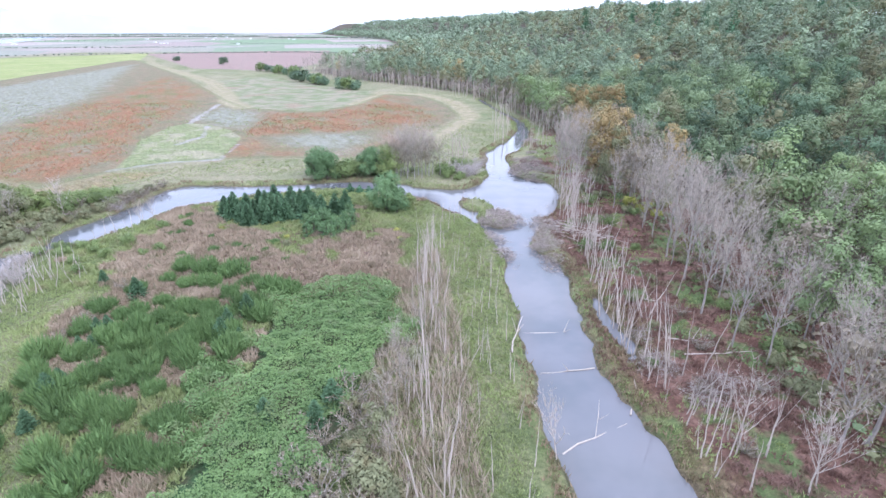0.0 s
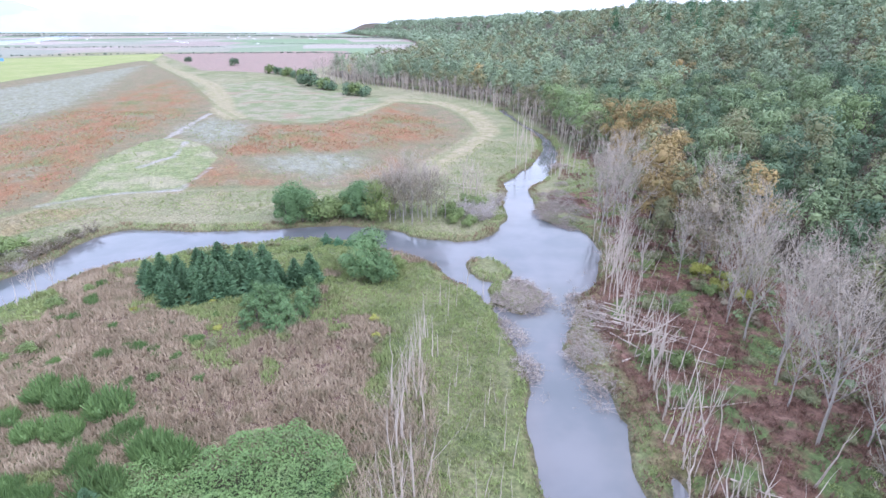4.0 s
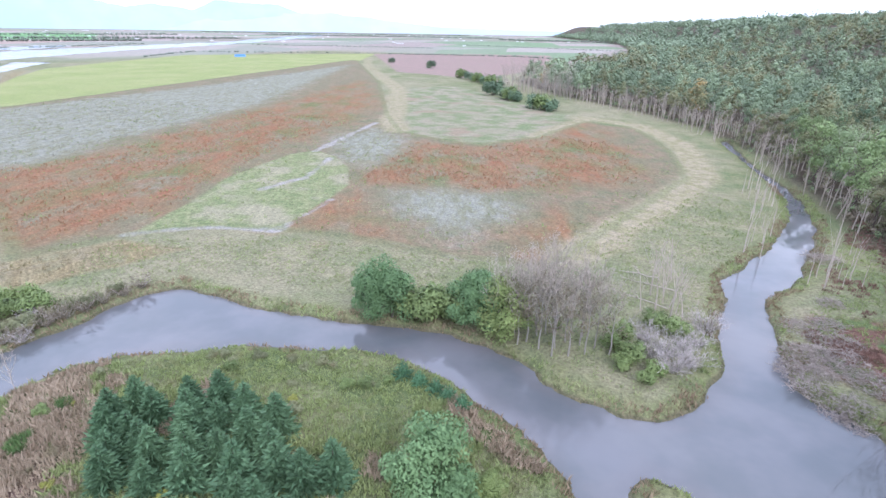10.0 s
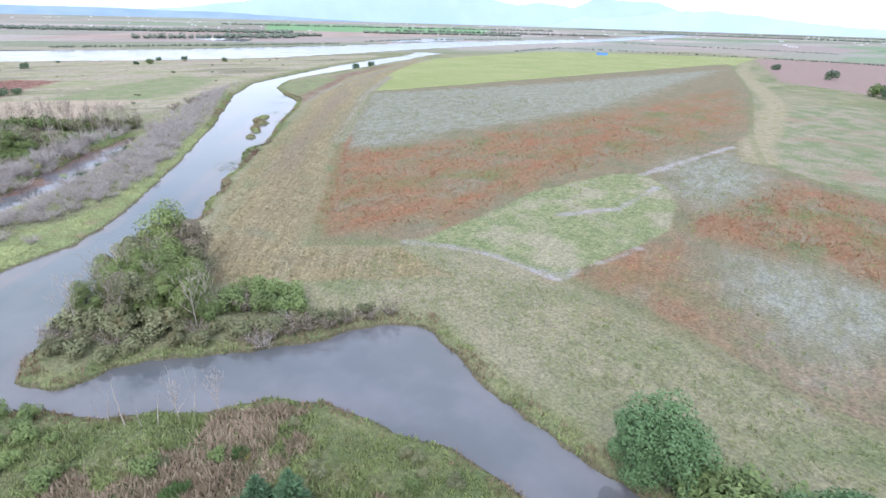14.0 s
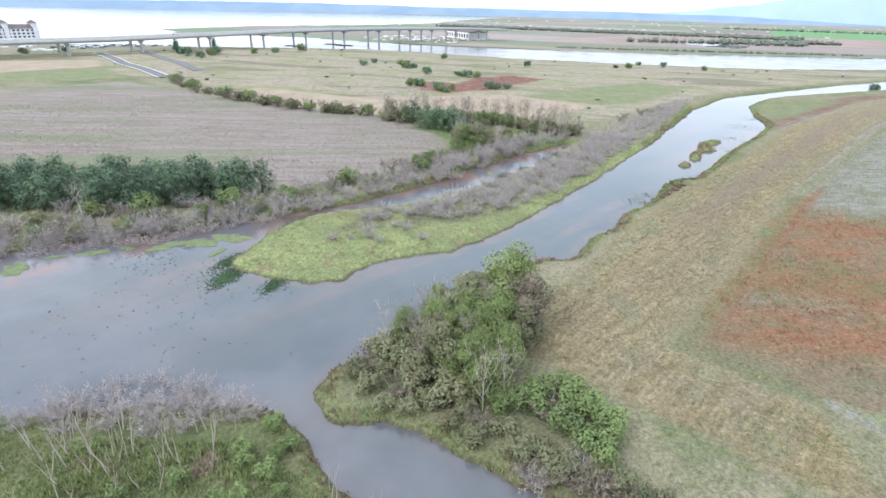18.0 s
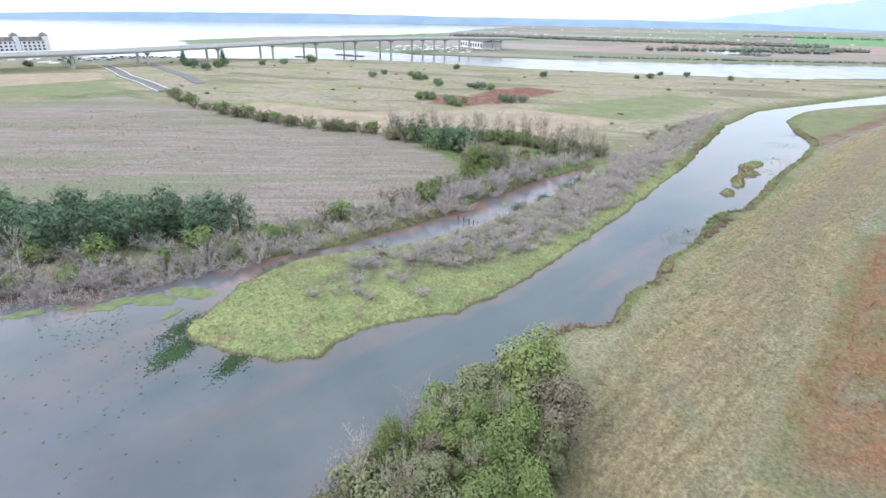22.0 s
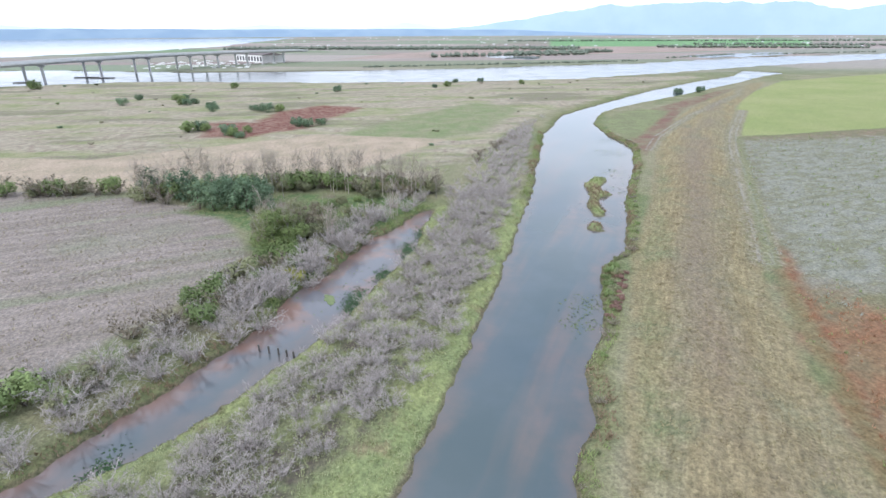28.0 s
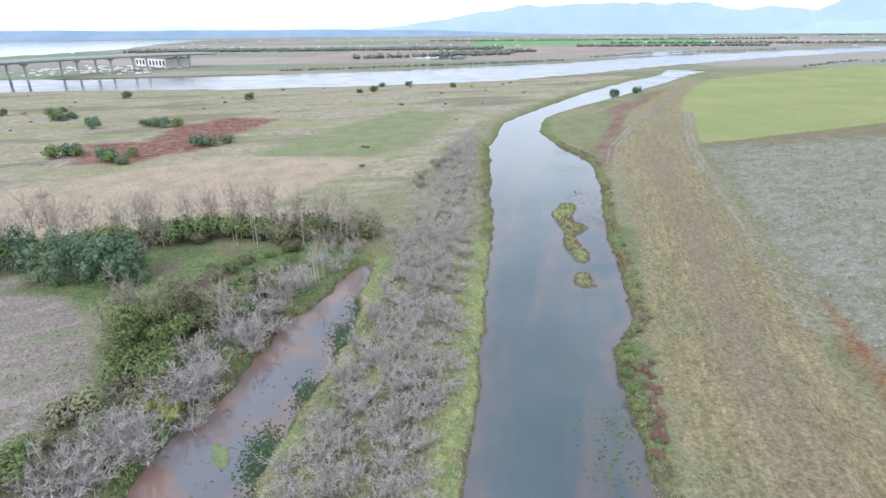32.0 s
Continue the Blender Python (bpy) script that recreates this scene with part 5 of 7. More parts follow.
each("spruce", [(-48, 112), (-44, 114), (-42, 117), (-37, 116), (-41, 106), (-41, 110), (-34, 109), (-35, 118), (-30, 111), (-27, 113), (-24, 113), (-46, 110), (-38, 113), (-32, 115), (-26, 109), (-39, 118.5), (-36, 111), (-33, 112), (-29, 114.5), (-43, 108), (-44, 111), (-40, 115), (-22, 115), (-28, 109), (-37, 107), (-31, 118), (-47, 114.5), (-39, 109.5)], 3, 0.85, 1.2)
each("young_alder", [(-26, 101), (-23, 103), (-21, 105), (-27, 105), (-24, 99), (-20, 108), (-22, 101), (-25.5, 103.5), (-19, 106), (-28, 103), (-24, 106), (-22, 98), (-27, 99), (-20, 103), (-25, 105), (-21, 100), (-23.5, 101)], 2, 0.65, 1.0)
each("small_spruce", [(-24, 133), (-21.5, 132.4), (-19, 131.8), (-17, 131), (-15, 130.2)], 2, 0.8, 1.05)
stand("round_tree", 9, -13, 117, 1.55)
stand("round_tree", 9, -10.5, 115.5, 1.0)
stand("round_tree", 1, -8, 118.5, 0.7)
each("bush", [(-27, 129), (-25, 131), (-29, 128), (-44, 125), (-58, 104), (-57, 110), (-61, 96), (-62, 90), (-55, 90), (-53, 92)], 3, 0.5, 0.95)
each("olive_bush", [(-19, 106), (-33, 131), (-36, 129), (-47, 127), (-21, 98), (-50, 118), (-14, 98), (-38, 100), (-58, 118), (-8, 97), (-30, 95)], 3, 0.35, 0.75)
each("broom", [(-48, 75), (-44, 83), (-40, 82), (-35, 81), (-31, 78), (-27, 75), (-24, 74), (-41, 77), (-45, 79), (-37, 77), (-33, 74), (-29, 70), (-26, 67), (-41, 63), (-37, 65), (-33, 64),
               (-29, 62), (-46, 57), (-40, 54), (-37, 52), (-33, 50), (-32, 56), (-44, 49), (-38, 44), (-35, 45), (-38, 39), (-41, 46), (-29, 39), (-26, 39), (-46, 67), (-44, 61), (-25, 47), (-30, 45), (-27, 58),
               (-35, 59), (-31, 67), (-38, 70), (-42, 71), (-34, 69), (-28, 52), (-39, 60), (-42, 52), (-33, 36), (-42, 36), (-36, 34), (-48, 52), (-50, 57), (-49, 63), (-50, 69), (-47, 45), (-31, 41), (-34, 41), (-28, 44), (-45, 40), (-49, 47)], 4, 1.05, 1.9)
each("broom", [(-47.5 + 23 * float(vnoise(i * 7.3, 1.5, 1.0, 5)) + random.gauss(0, 2), 33 + 50 * float(vnoise(i * 3.1, 9.5, 1.0, 6)) + random.gauss(0, 2)) for i in range(70)], 4, 0.7, 1.5)
each("broom", [(-53.4, 105.6), (-38.9, 93.5), (-36.8, 93.2), (-32.6, 95.8), (-34.1, 96.1), (-33.2, 91.6), (-42.5, 91.5), (-36.3, 86.3), (-33.7, 87.2), (-56.1, 112.2), (-54, 106.2), (-53, 101)], 4, 0.55, 0.85)
each("yellow_bush", [(-8.5, 98.3), (-31.1, 99.2), (-45.9, 103.8), (-35.5, 107.2), (-9.5, 103), (-33.3, 123.3), (-55.8, 112.5)], 2, 0.4, 0.6)
each("olive_bush", [(-19.1, 108), (-45.1, 126.4), (-26.8, 129.3), (-38.5, 129.9), (-34.5, 131.1), (-42.8, 128.6), (-48.3, 126.3), (-51.3, 117.9), (-35.2, 125.6), (-31.9, 121.7), (-58.2, 105.5)], 3, 0.45, 0.75)
each("bush", [(-65.6, 86.6), (-71.1, 93.5), (-67.7, 96.3), (-64.9, 91.5), (-62.4, 82.7), (-66, 93), (-69.5, 91)], 3, 0.5, 0.8)
each("broom", [(-52, 96), (-41, 94), (-36, 92), (-55, 101), (-48, 90), (-33, 103), (-46, 99), (-51, 84), (-49, 70), (-18, 75), (-28, 87)], 4, 0.4, 0.7)
each("spruce", [(-47, 63), (-45, 52), (-47, 59), (-27, 61), (-30, 65), (-43, 44)], 3, 0.45, 0.7)
each("brown_bush", [(-50, 65), (-51, 61), (-15, 44), (-13, 40), (-50, 76), (-9, 46), (-8, 57), (-7, 40)], 3, 0.6, 1.1)
each("brown_bush", [(-12, 42), (-10, 38), (-11, 35), (-9, 44), (-13, 37), (-8, 33), (-10, 48)], 3, 1.2, 1.7)
each("olive_bush", [(-10, 47), (-9, 42), (-8, 52), (-11, 37)], 3, 0.8, 1.2)
each("olive_bush", [(-7.7, 43.2), (-7.6, 38.6), (-6.1, 36.6), (-3.1, 56.2), (-4.2, 35.3), (-8.5, 41), (-7, 45)], 3, 0.9, 1.4)
each("spruce", [(-44, 48.9), (-45.3, 62.7), (-45.1, 58.6), (-29.4, 61.3), (-28, 67.4), (-55.3, 78.4), (-47.1, 73.4), (-44.4, 51.5), (-13.3, 44.8), (-12, 47.6), (-18.9, 45.7)], 3, 0.5, 0.85)
each("bare_shrub", [(-72, 67), (-75, 69.4), (-77.5, 73), (-77.5, 79), (-69.5, 67), (-78, 76.5)], 4, 1.3, 1.7)
each("bare_shrub", [(-69, 67), (-71, 70), (-72, 73), (-73, 76), (-74.5, 79), (-76, 82), (-77, 84.5), (-75, 86), (-74, 82), (-72, 78), (-70, 74), (-68, 70), (-76, 88), (-66, 62), (-67, 65), (-65, 58), (-72, 82), (-70, 79)], 4, 0.9, 1.35)
each("bush", [(-75, 91), (-73, 94), (-71, 90), (-69, 94)], 3, 0.6, 0.9)
each("sapling", [(-70 + 0.9 * (i % 9) - i * 0.12, 70 + i * 0.55) for i in range(34)], 4, 0.7, 1.15, lean=(8, 6))
each("sapling", [(-60 - 13 * random.random(), 62 + 24 * random.random()) for i in range(40)], 4, 0.7, 1.2, lean=(14, 10))
each("dead_tree", [(-64, 111.5), (-64.6, 107.5)], 2, 0.55, 0.62)
each("snag", [(-65.5, 105.5), (-67, 102.5), (-70, 100), (-65, 109), (-68.5, 101), (-66, 104)], 6, 0.5, 0.75, lean=(0, -9))
each("snag", [(-64, 72), (-66, 76), (-65, 69), (-63, 66), (-67, 80), (-62, 63), (-64, 75), (-68, 84), (-62, 69)], 6, 0.7, 1.0, lean=(4, 8))
# dead stems along the creek bank of the island
for i in range(110):
    y = 22 + i * 0.72 + random.uniform(-1, 1)
    x = np.interp(y, [20, 50, 80, 100, 120], [-1, -1.2, -2.2, -2, -3]) + random.gauss(0, 1.5)
    stand("snag", i % 8, x, y, random.uniform(0.55, 1.0), lean=(random.gauss(0, 4), random.gauss(0, 4)))
for i in range(70):
    y = random.uniform(25, 116)
    x = random.uniform(1.5, 9.5) - max(0, y - 95) * 0.15
    stand("sapling", i % 4, x, y, random.uniform(0.6, 1.2), lean=(random.gauss(0, 5), random.gauss(0, 5)))
each("thin", [(-6, 45), (-5, 52), (-6, 58), (-4, 48), (-5, 39), (-3, 62)], 3, 0.4, 0.6)


def standing_blades(places, seed, tall, width, per, tilt=0.35):
    """Upright blades or stems in tufts, one narrow triangle each."""
    r = np.random.default_rng(seed)
    z = land(places[:, 0], places[:, 1])
    base = np.repeat(np.column_stack([places, z - 0.05]), per, 0)
    n = len(base)
    base[:, :2] += r.normal(size=(n, 2)) * 0.28
    a = r.uniform(0, 6.28, n)
    s = tall * r.uniform(0.5, 1.25, n)
    side = np.stack([np.cos(a), np.sin(a), np.zeros(n)], 1) * (width * r.uniform(0.6, 1.3, n))[:, None]
    tip = base + np.column_stack([r.normal(size=n) * tilt * s, r.normal(size=n) * tilt * s, s])
    v = np.stack([base - side, base + side, tip], 1).reshape(-1, 3)
    return v, np.arange(3 * n).reshape(-1, 3)


def fluff(places, seed, tall, size, per=3):
    """Soft standing herbage: narrow upright tops whose height comes and goes in clumps."""
    r = np.random.default_rng(seed)
    n = len(places) * per
    at = np.repeat(places, per, 0) + r.normal(size=(n, 2)) * 0.22
    clump = fbm(at[:, 0], at[:, 1], 1.7, seed)
    top = tall * (0.25 + 1.5 * clump ** 1.5) * r.uniform(0.7, 1.15, n) + 0.06
    base = np.column_stack([at, land(at[:, 0], at[:, 1]) + 0.25 * top])
    lean = r.normal(size=(n, 2)) * (0.28 * top + 0.05)[:, None]
    return splinters(r, base, base + np.column_stack([lean, top]), size * r.uniform(0.5, 1.1, n))


def sown(region, count, seed, margin=0.0, clear=1.0, lo=None, hi=None):
    """Random places inside an outline and on dry land."""
    r = np.random.default_rng(seed)
    p = np.array(region)
    a, b = (lo or p.min(0)), (hi or p.max(0))
    q = np.column_stack([r.uniform(a[0], b[0], count), r.uniform(a[1], b[1], count)])
    q = q[inside(region, q[:, 0], q[:, 1]) > margin]
    return q[dry(q[:, 0], q[:, 1]) > clear]


ISLAND_NEAR = [(-62, 20), (-64, 60), (-72, 90), (-62, 118), (-45, 130), (-25, 136), (-5, 126), (8, 104), (9, 20)]
DRY_WIDE = [(-52, 108), (-47, 104), (-36, 106), (-28, 104), (-20, 112), (-14, 112), (-9, 104), (-6, 90), (-8, 78), (-30, 72), (-32, 40), (-45, 45), (-52, 60), (-52, 80), (-60, 96)]
bits = sown(ISLAND_NEAR, 62000, 2)
bits = bits[(inside(BRAMBLE, bits[:, 0], bits[:, 1]) < 1.0)]
blend = fbm(bits[:, 0], bits[:, 1], 13.0, 51) + 0.30 * step(-7, 5, inside(DRY_WIDE, bits[:, 0], bits[:, 1])) - 0.12
blend += 0.18 * (vnoise(bits[:, 0], bits[:, 1], 2.5, 53) - 0.5) - 0.4 * step(-1, 3, bits[:, 0])
stuff("dry_thicket", fluff(bits[blend > 0.52], 42, 0.75, 0.2, 7), DRY_STEM, "pinkish-brown withered thicket with pale seed heads", "thicket")
lush = (blend <= 0.52) & (blend > 0.40)
stuff("green_thicket", fluff(bits[lush], 46, 0.6, 0.2, 6), leaf_material("mixed_herbs", (0.056, 0.074, 0.036), (0.105, 0.126, 0.06), (0.165, 0.185, 0.092), (0.30, 0.26, 0.15)), "mixed green and yellowing herbs on the island", "thicket")
stuff("rough_grass", fluff(bits[blend <= 0.40], 43, 0.34, 0.14, 5), GRASS_BLADE, "rough green island grass in tufts", "grass")
stuff("reeds", standing_blades(sown(REED_BELT, 5200, 3), 44, 1.5, 0.05, 5), REED_STEM, "straw-coloured reeds and thin stems", "reeds")


def bramble_patch():
    """Mounds of bramble leaves over arching canes."""
    r = np.random.default_rng(61)
    p = sown(BRAMBLE, 230000, 4, -7.0, 1.0, (-33, 14), (-1, 84))
    p = p[inside(BRAMBLE, p[:, 0], p[:, 1]) > 15.0 * (fbm(p[:, 0], p[:, 1], 7.0, 63) - 0.55)]
    rise = 0.4 + 2.2 * fbm(p[:, 0], p[:, 1], 3.6, 62) ** 1.3 + 1.0 * vnoise(p[:, 0], p[:, 1], 1.3, 64) ** 2
    c = np.column_stack([p, land(p[:, 0], p[:, 1]) + rise * (1 - 0.45 * r.uniform(0, 1, len(p)) ** 2)])
    return leaves(r, c, r.normal(size=c.shape) * 0.5 + (0, 0, 1), 0.23 * r.uniform(0.5, 1.4, len(p)), 0.8)


stuff("bramble_thicket", bramble_patch(), BRAMBLE_LEAF, "dense fresh green bramble thicket", "thicket")

# ---- the meadow bank and the wooded point ----
for i, (x, y) in enumerate([(-35.5, 144.5), (-32.5, 146), (-34, 147), (-21.5, 148.5), (-18.5, 148), (-20, 151)]):
    stand("round_tree", 8 + i % 2, x, y, random.uniform(1.25, 1.5))
each("bush", [(-28, 147.5), (-26, 148.5), (-29.5, 147), (-24, 149)], 3, 2.0, 2.4)
each("round_tree", [(-15.5, 147), (-17, 150)], 2, 1.2, 1.5)
each("thin", [(-16, 147), (-14, 148), (-12, 147), (-10, 146), (-8, 147), (-6, 146), (-4, 147), (-11, 149), (-7, 149), (-3, 149), (-14, 150), (-5, 151), (-9, 151), (-1, 148), (-12, 152), (-8, 145), (-13, 146), (-10, 150), (-5, 149)], 3, 0.85, 1.1)
each("bush", [(-9, 152), (1, 146), (4, 144)], 3, 0.6, 1.0)
each("bush", [(-1, 150), (2, 148), (5, 146), (7, 157), (4, 158), (0, 153)], 3, 0.9, 1.4)
each("bare_shrub", [(9, 150), (6, 151), (8, 154), (10, 156), (7, 148), (4, 150), (3, 154), (11, 161)], 4, 1.2, 1.8)
each("snag", [(6, 166), (4, 164), (7, 170), (3, 169), (5, 174), (4, 180), (6, 160), (2, 163), (8, 163), (5, 170), (3, 175), (6, 177)], 8, 0.8, 1.2, lean=(0, -12))
each("dead_tree", [(5, 167), (3, 171), (7, 164)], 2, 0.7, 0.9)
each("snag", [(22, 243), (23, 238), (24, 232), (23, 225), (25, 210), (24, 215), (22, 198), (28, 240), (26, 236), (29, 246), (21, 205), (25, 228), (27, 222), (20, 202), (24, 250), (27, 256), (22, 220), (26, 245), (23, 205), (19, 198), (25, 240), (24, 222), (26, 250), (28, 234)], 8, 0.8, 1.25)
each("snag", [(40, 236), (41, 240), (37, 210), (38, 214), (36, 187), (33, 186), (30, 184), (35, 190), (31, 188), (38, 204), (34, 195), (32, 192), (37, 198), (42, 246), (28, 186), (30, 190), (33, 189)], 8, 0.7, 1.15)
# wooded point
stand("round_tree", 0, -105, 111.5, 1.85, label="large round-crowned green and brown tree on the wooded point")
stand("round_tree", 2, -102, 114, 1.55)
stand("round_tree", 3, -107.5, 108.5, 1.2)
stand("round_tree", 3, -103, 106, 1.35)
each("round_tree", [(-101, 110), (-97, 107), (-93, 104), (-89, 105), (-98, 114), (-95, 99), (-88, 109)], 5, 0.9, 1.3)
each("thin", [(-99, 109), (-92, 108), (-96, 101), (-88, 103)], 3, 0.55, 0.75)
stand("round_tree", 0, -99, 107, 1.15)
each("olive_bush", [(-84, 98), (-86, 95.5), (-82, 101), (-87, 99), (-82, 104), (-84, 106), (-81, 109), (-80, 112), (-82, 115), (-84, 110), (-79, 117), (-78, 121), (-80, 119)], 3, 0.9, 1.5)
each("olive_bush", [(-86, 103), (-90, 100), (-92, 103), (-88, 107), (-94, 98), (-89, 103), (-85, 108), (-91, 97)], 3, 1.4, 1.9)
each("round_tree", [(-96, 103), (-91, 106), (-94, 110), (-87, 112), (-98, 111), (-95, 106), (-90, 110), (-100, 103), (-92, 113)], 2, 1.0, 1.3)
each("brown_bush", [(-88, 96), (-84, 102), (-85, 119), (-77, 125), (-82, 112)], 3, 1.0, 1.5)
each("bush", [(-86, 117), (-84, 121), (-87, 124), (-85, 126), (-83, 123), (-89, 118), (-90, 121), (-88, 122), (-81, 125), (-85, 114)], 3, 1.0, 1.6)
each("bare_shrub", [(-95, 96), (-93, 94.5), (-97, 98.5), (-80, 123), (-76, 119)], 4, 1.0, 1.5)
each("dead_tree", [(-84, 112), (-86, 114), (-97, 104), (-90, 98)], 2, 0.75, 0.95)
each("brown_bush", [(-75.5 - 0.4 * i, 128 - 2.6 * i) for i in range(5)] + [(-75.5, 131), (-75, 134), (-74.5, 137), (-77, 124)], 3, 0.85, 1.2)
each("olive_bush", [(-78, 127), (-78.5, 122), (-77.5, 131), (-76.5, 134), (-80.5, 118), (-76.5, 129), (-79, 125)], 3, 0.8, 1.25)

# ---- the east bank: dead stems, brush and fallen trunks ----
for i in range(136):
    y = 38 + i * 0.70 + random.uniform(-2, 2)
    x = np.interp(y, [40, 60, 90, 110, 140], [25.5, 24, 25.5, 26, 32.5]) + abs(random.gauss(0, 4.0)) * random.uniform(0.1, 1)
    stand("snag", i % 8, x, y, random.uniform(0.5, 1.05), lean=(random.gauss(0, 7), random.gauss(0, 7)))
for i in range(60):
    y = random.uniform(38, 135)
    x = np.interp(y, [40, 60, 90, 110, 140], [24.5, 22.5, 24, 24, 32]) + random.uniform(0, 9)
    stand("sapling", i % 4, x, y, random.uniform(1.0, 1.9), lean=(random.gauss(0, 10), random.gauss(0, 10)))
each("bare", [(40 + 9 * random.random(), 44 + 6 * i) for i in range(15)], 3, 0.65, 1.0)
each("autumn", [(57, 150), (60, 158)], 2, 0.6, 0.75)
each("yellow_bush", [(45, 115), (48, 119), (44, 121), (52, 120), (47, 112), (55, 146)], 2, 0.8, 1.4)
each("bare", [(40, 80), (38, 69), (38, 60), (39, 41), (33, 142), (44, 148), (47, 127), (42, 100), (31, 138), (34, 133), (35, 158), (36, 148), (41, 90), (43, 74)], 3, 0.9, 1.35)
each("dead_tree", [(31, 122), (29, 41), (33, 36), (26, 113), (32, 115), (30, 139), (34, 131)], 2, 0.9, 1.2)
each("olive", [(49, 154), (40, 130), (46, 177), (48, 112)], 2, 0.55, 0.75)
each("autumn", [(54, 196), (50, 168), (50, 138), (47, 184)], 2, 0.65, 0.8)
each("light", [(48, 230), (52, 218), (56, 240), (50, 62), (54, 75)], 3, 0.8, 1.0)


def fallen_log(v):
    r = np.random.default_rng(1000 + v)
    ob = thing("fallen_log", "bleached fallen trunk lying at the water's edge", "log", "fallen trunks")
    s = (8.0, 11.0, 6.0)[v % 3]
    p = np.array([(i * s / 4, r.normal() * 0.12, 0.14 + abs(r.normal()) * 0.08) for i in range(5)])
    bole = part("trunk", tube(p, np.linspace(0.1, 0.035, 5), 6), BARK_DEAD, ob)
    b = [(p[2], p[2] + np.array([0.8, 0.7 * (-1) ** i, 0.7 + 0.3 * i]) * (0.6 + 0.3 * i), 0.05, 0.02) for i in range(3)]
    for row in b:
        part("broken_branch", rods([row]), BARK_DEAD, bole)
    return ob


def brush_heap(v):
    r = np.random.default_rng(1050 + v)
    ob = thing("brush_heap", "tangled heap of grey dead branches at the water", "brush", "heaps of dead brush")
    n = 300
    a, rad = r.uniform(0, 6.28, n), 2.7 * np.sqrt(r.uniform(size=n))
    p0 = np.column_stack([np.cos(a) * rad, np.sin(a) * rad, (1.1 - 0.13 * rad ** 2) * r.uniform(0, 1, n)])
    d = np.column_stack([r.normal(size=n), r.normal(size=n), np.abs(r.normal(size=n)) * 0.3 - 0.1])
    p1 = p0 + unit(d) * r.uniform(0.6, 1.7, (n, 1))
    fine = np.concatenate([p0 + (p1 - p0) * r.uniform(0.1, 0.9, (n, 1)) for _ in range(2)])
    part("brushwood", join([sticks(p0[:60], p1[:60], 0.03, 0.012), splinters(r, p0[60:], p1[60:], 0.075), splinters(r, fine, fine + r.normal(size=fine.shape) * (0.45, 0.45, 0.25), 0.055)]), BRUSHWOOD, ob, kind="stuff")
    return ob


each("dead_tree", [(11.4, 41.2), (34.3, 37), (42.6, 44.5)], 2, 0.75, 1.0, lean=(6, -10))
KINDS.update({"log": fallen_log, "brush": brush_heap})
for i, (x, y, turn) in enumerate([(12.2, 42.2, 30), (11.4, 65.4, 5), (20, 46.5, 15), (19.4, 57, -170), (26, 139, 10), (21, 124, -8), (22, 108, -28), (24, 106, -32), (25, 104, -20), (27, 102, -15), (12, 44, 35), (21, 48, 60), (9, 59, 75), (23, 111, -38), (26, 100, 20),
                                  (28, 97, -25), (31, 58, 5), (30, 62, -12), (28, 112, 15), (24, 101, -50), (20, 96, 12), (7, 172, 170), (6, 165, 160), (4, 176, 175), (-115, 24, 250), (27, 85, 10), (29, 75, -30), (22.5, 107, -30), (23, 105, -24), (24.5, 108, -35), (26, 106, -22), (27, 104, -40), (25, 110, -30), (22, 103, -18), (28, 100, 40), (30, 98, 25), (27, 95, 50), (24, 94, 35), (29, 107, -55)]):
    stand("log", i % 3, x, y, random.uniform(0.8, 1.2), turn, sink=-0.05)
each("brush", [(12, 113), (14, 114), (10, 112), (13, 110), (15, 112), (22, 113), (20, 110), (23, 117), (19, 96), (18, 93), (20, 100), (21, 91), (25, 149), (23, 152), (27, 150), (24, 155), (23, 160), (26, 165), (26, 157), (11, 93), (13, 116), (11, 110), (14, 109), (12, 116), (21, 97), (19, 89), (23, 108), (22, 104), (27, 147), (25, 161), (24, 168), (28, 160), (22, 156), (29, 165), (12.5, 88),
               (11.5, 96), (10, 101), (9, 104), (22, 120), (25, 124), (20, 87), (30, 50), (27, 56), (28, 64), (33, 52), (30, 155), (28, 170), (30, 178), (33, 200)], 3, 0.7, 1.15, sink=0.15)
east = sown([(22, 30), (20, 57), (22, 90), (22, 112), (32, 130), (32, 150), (24, 165), (36, 205), (46, 235), (50, 160), (50, 30)], 9000, 71, 0, 0.5)
pick = fbm(east[:, 0], east[:, 1], 9.0, 72)
stuff("dead_bracken", fluff(east[pick < 0.54], 73, 0.55, 0.2, 8), leaf_material("bracken", (0.10, 0.06, 0.04), (0.17, 0.10, 0.068), (0.25, 0.165, 0.12), (0.12, 0.13, 0.055)), "red-brown dead bracken under the trees", "undergrowth")
stuff("bank_grass", fluff(east[pick >= 0.54], 74, 0.35, 0.16, 7), GRASS_BLADE, "green grass patches on the creek bank", "grass")
east_bush = sown([(26, 40), (26, 110), (34, 130), (34, 160), (46, 200), (48, 120), (46, 40)], 90, 75, 0, 1.5)
for i, (x, y) in enumerate(east_bush[:64]):
    stand(("olive_bush", "bush", "brown_bush", "olive_bush")[i % 4], i % 3, x, y, random.uniform(0.5, 1.2))

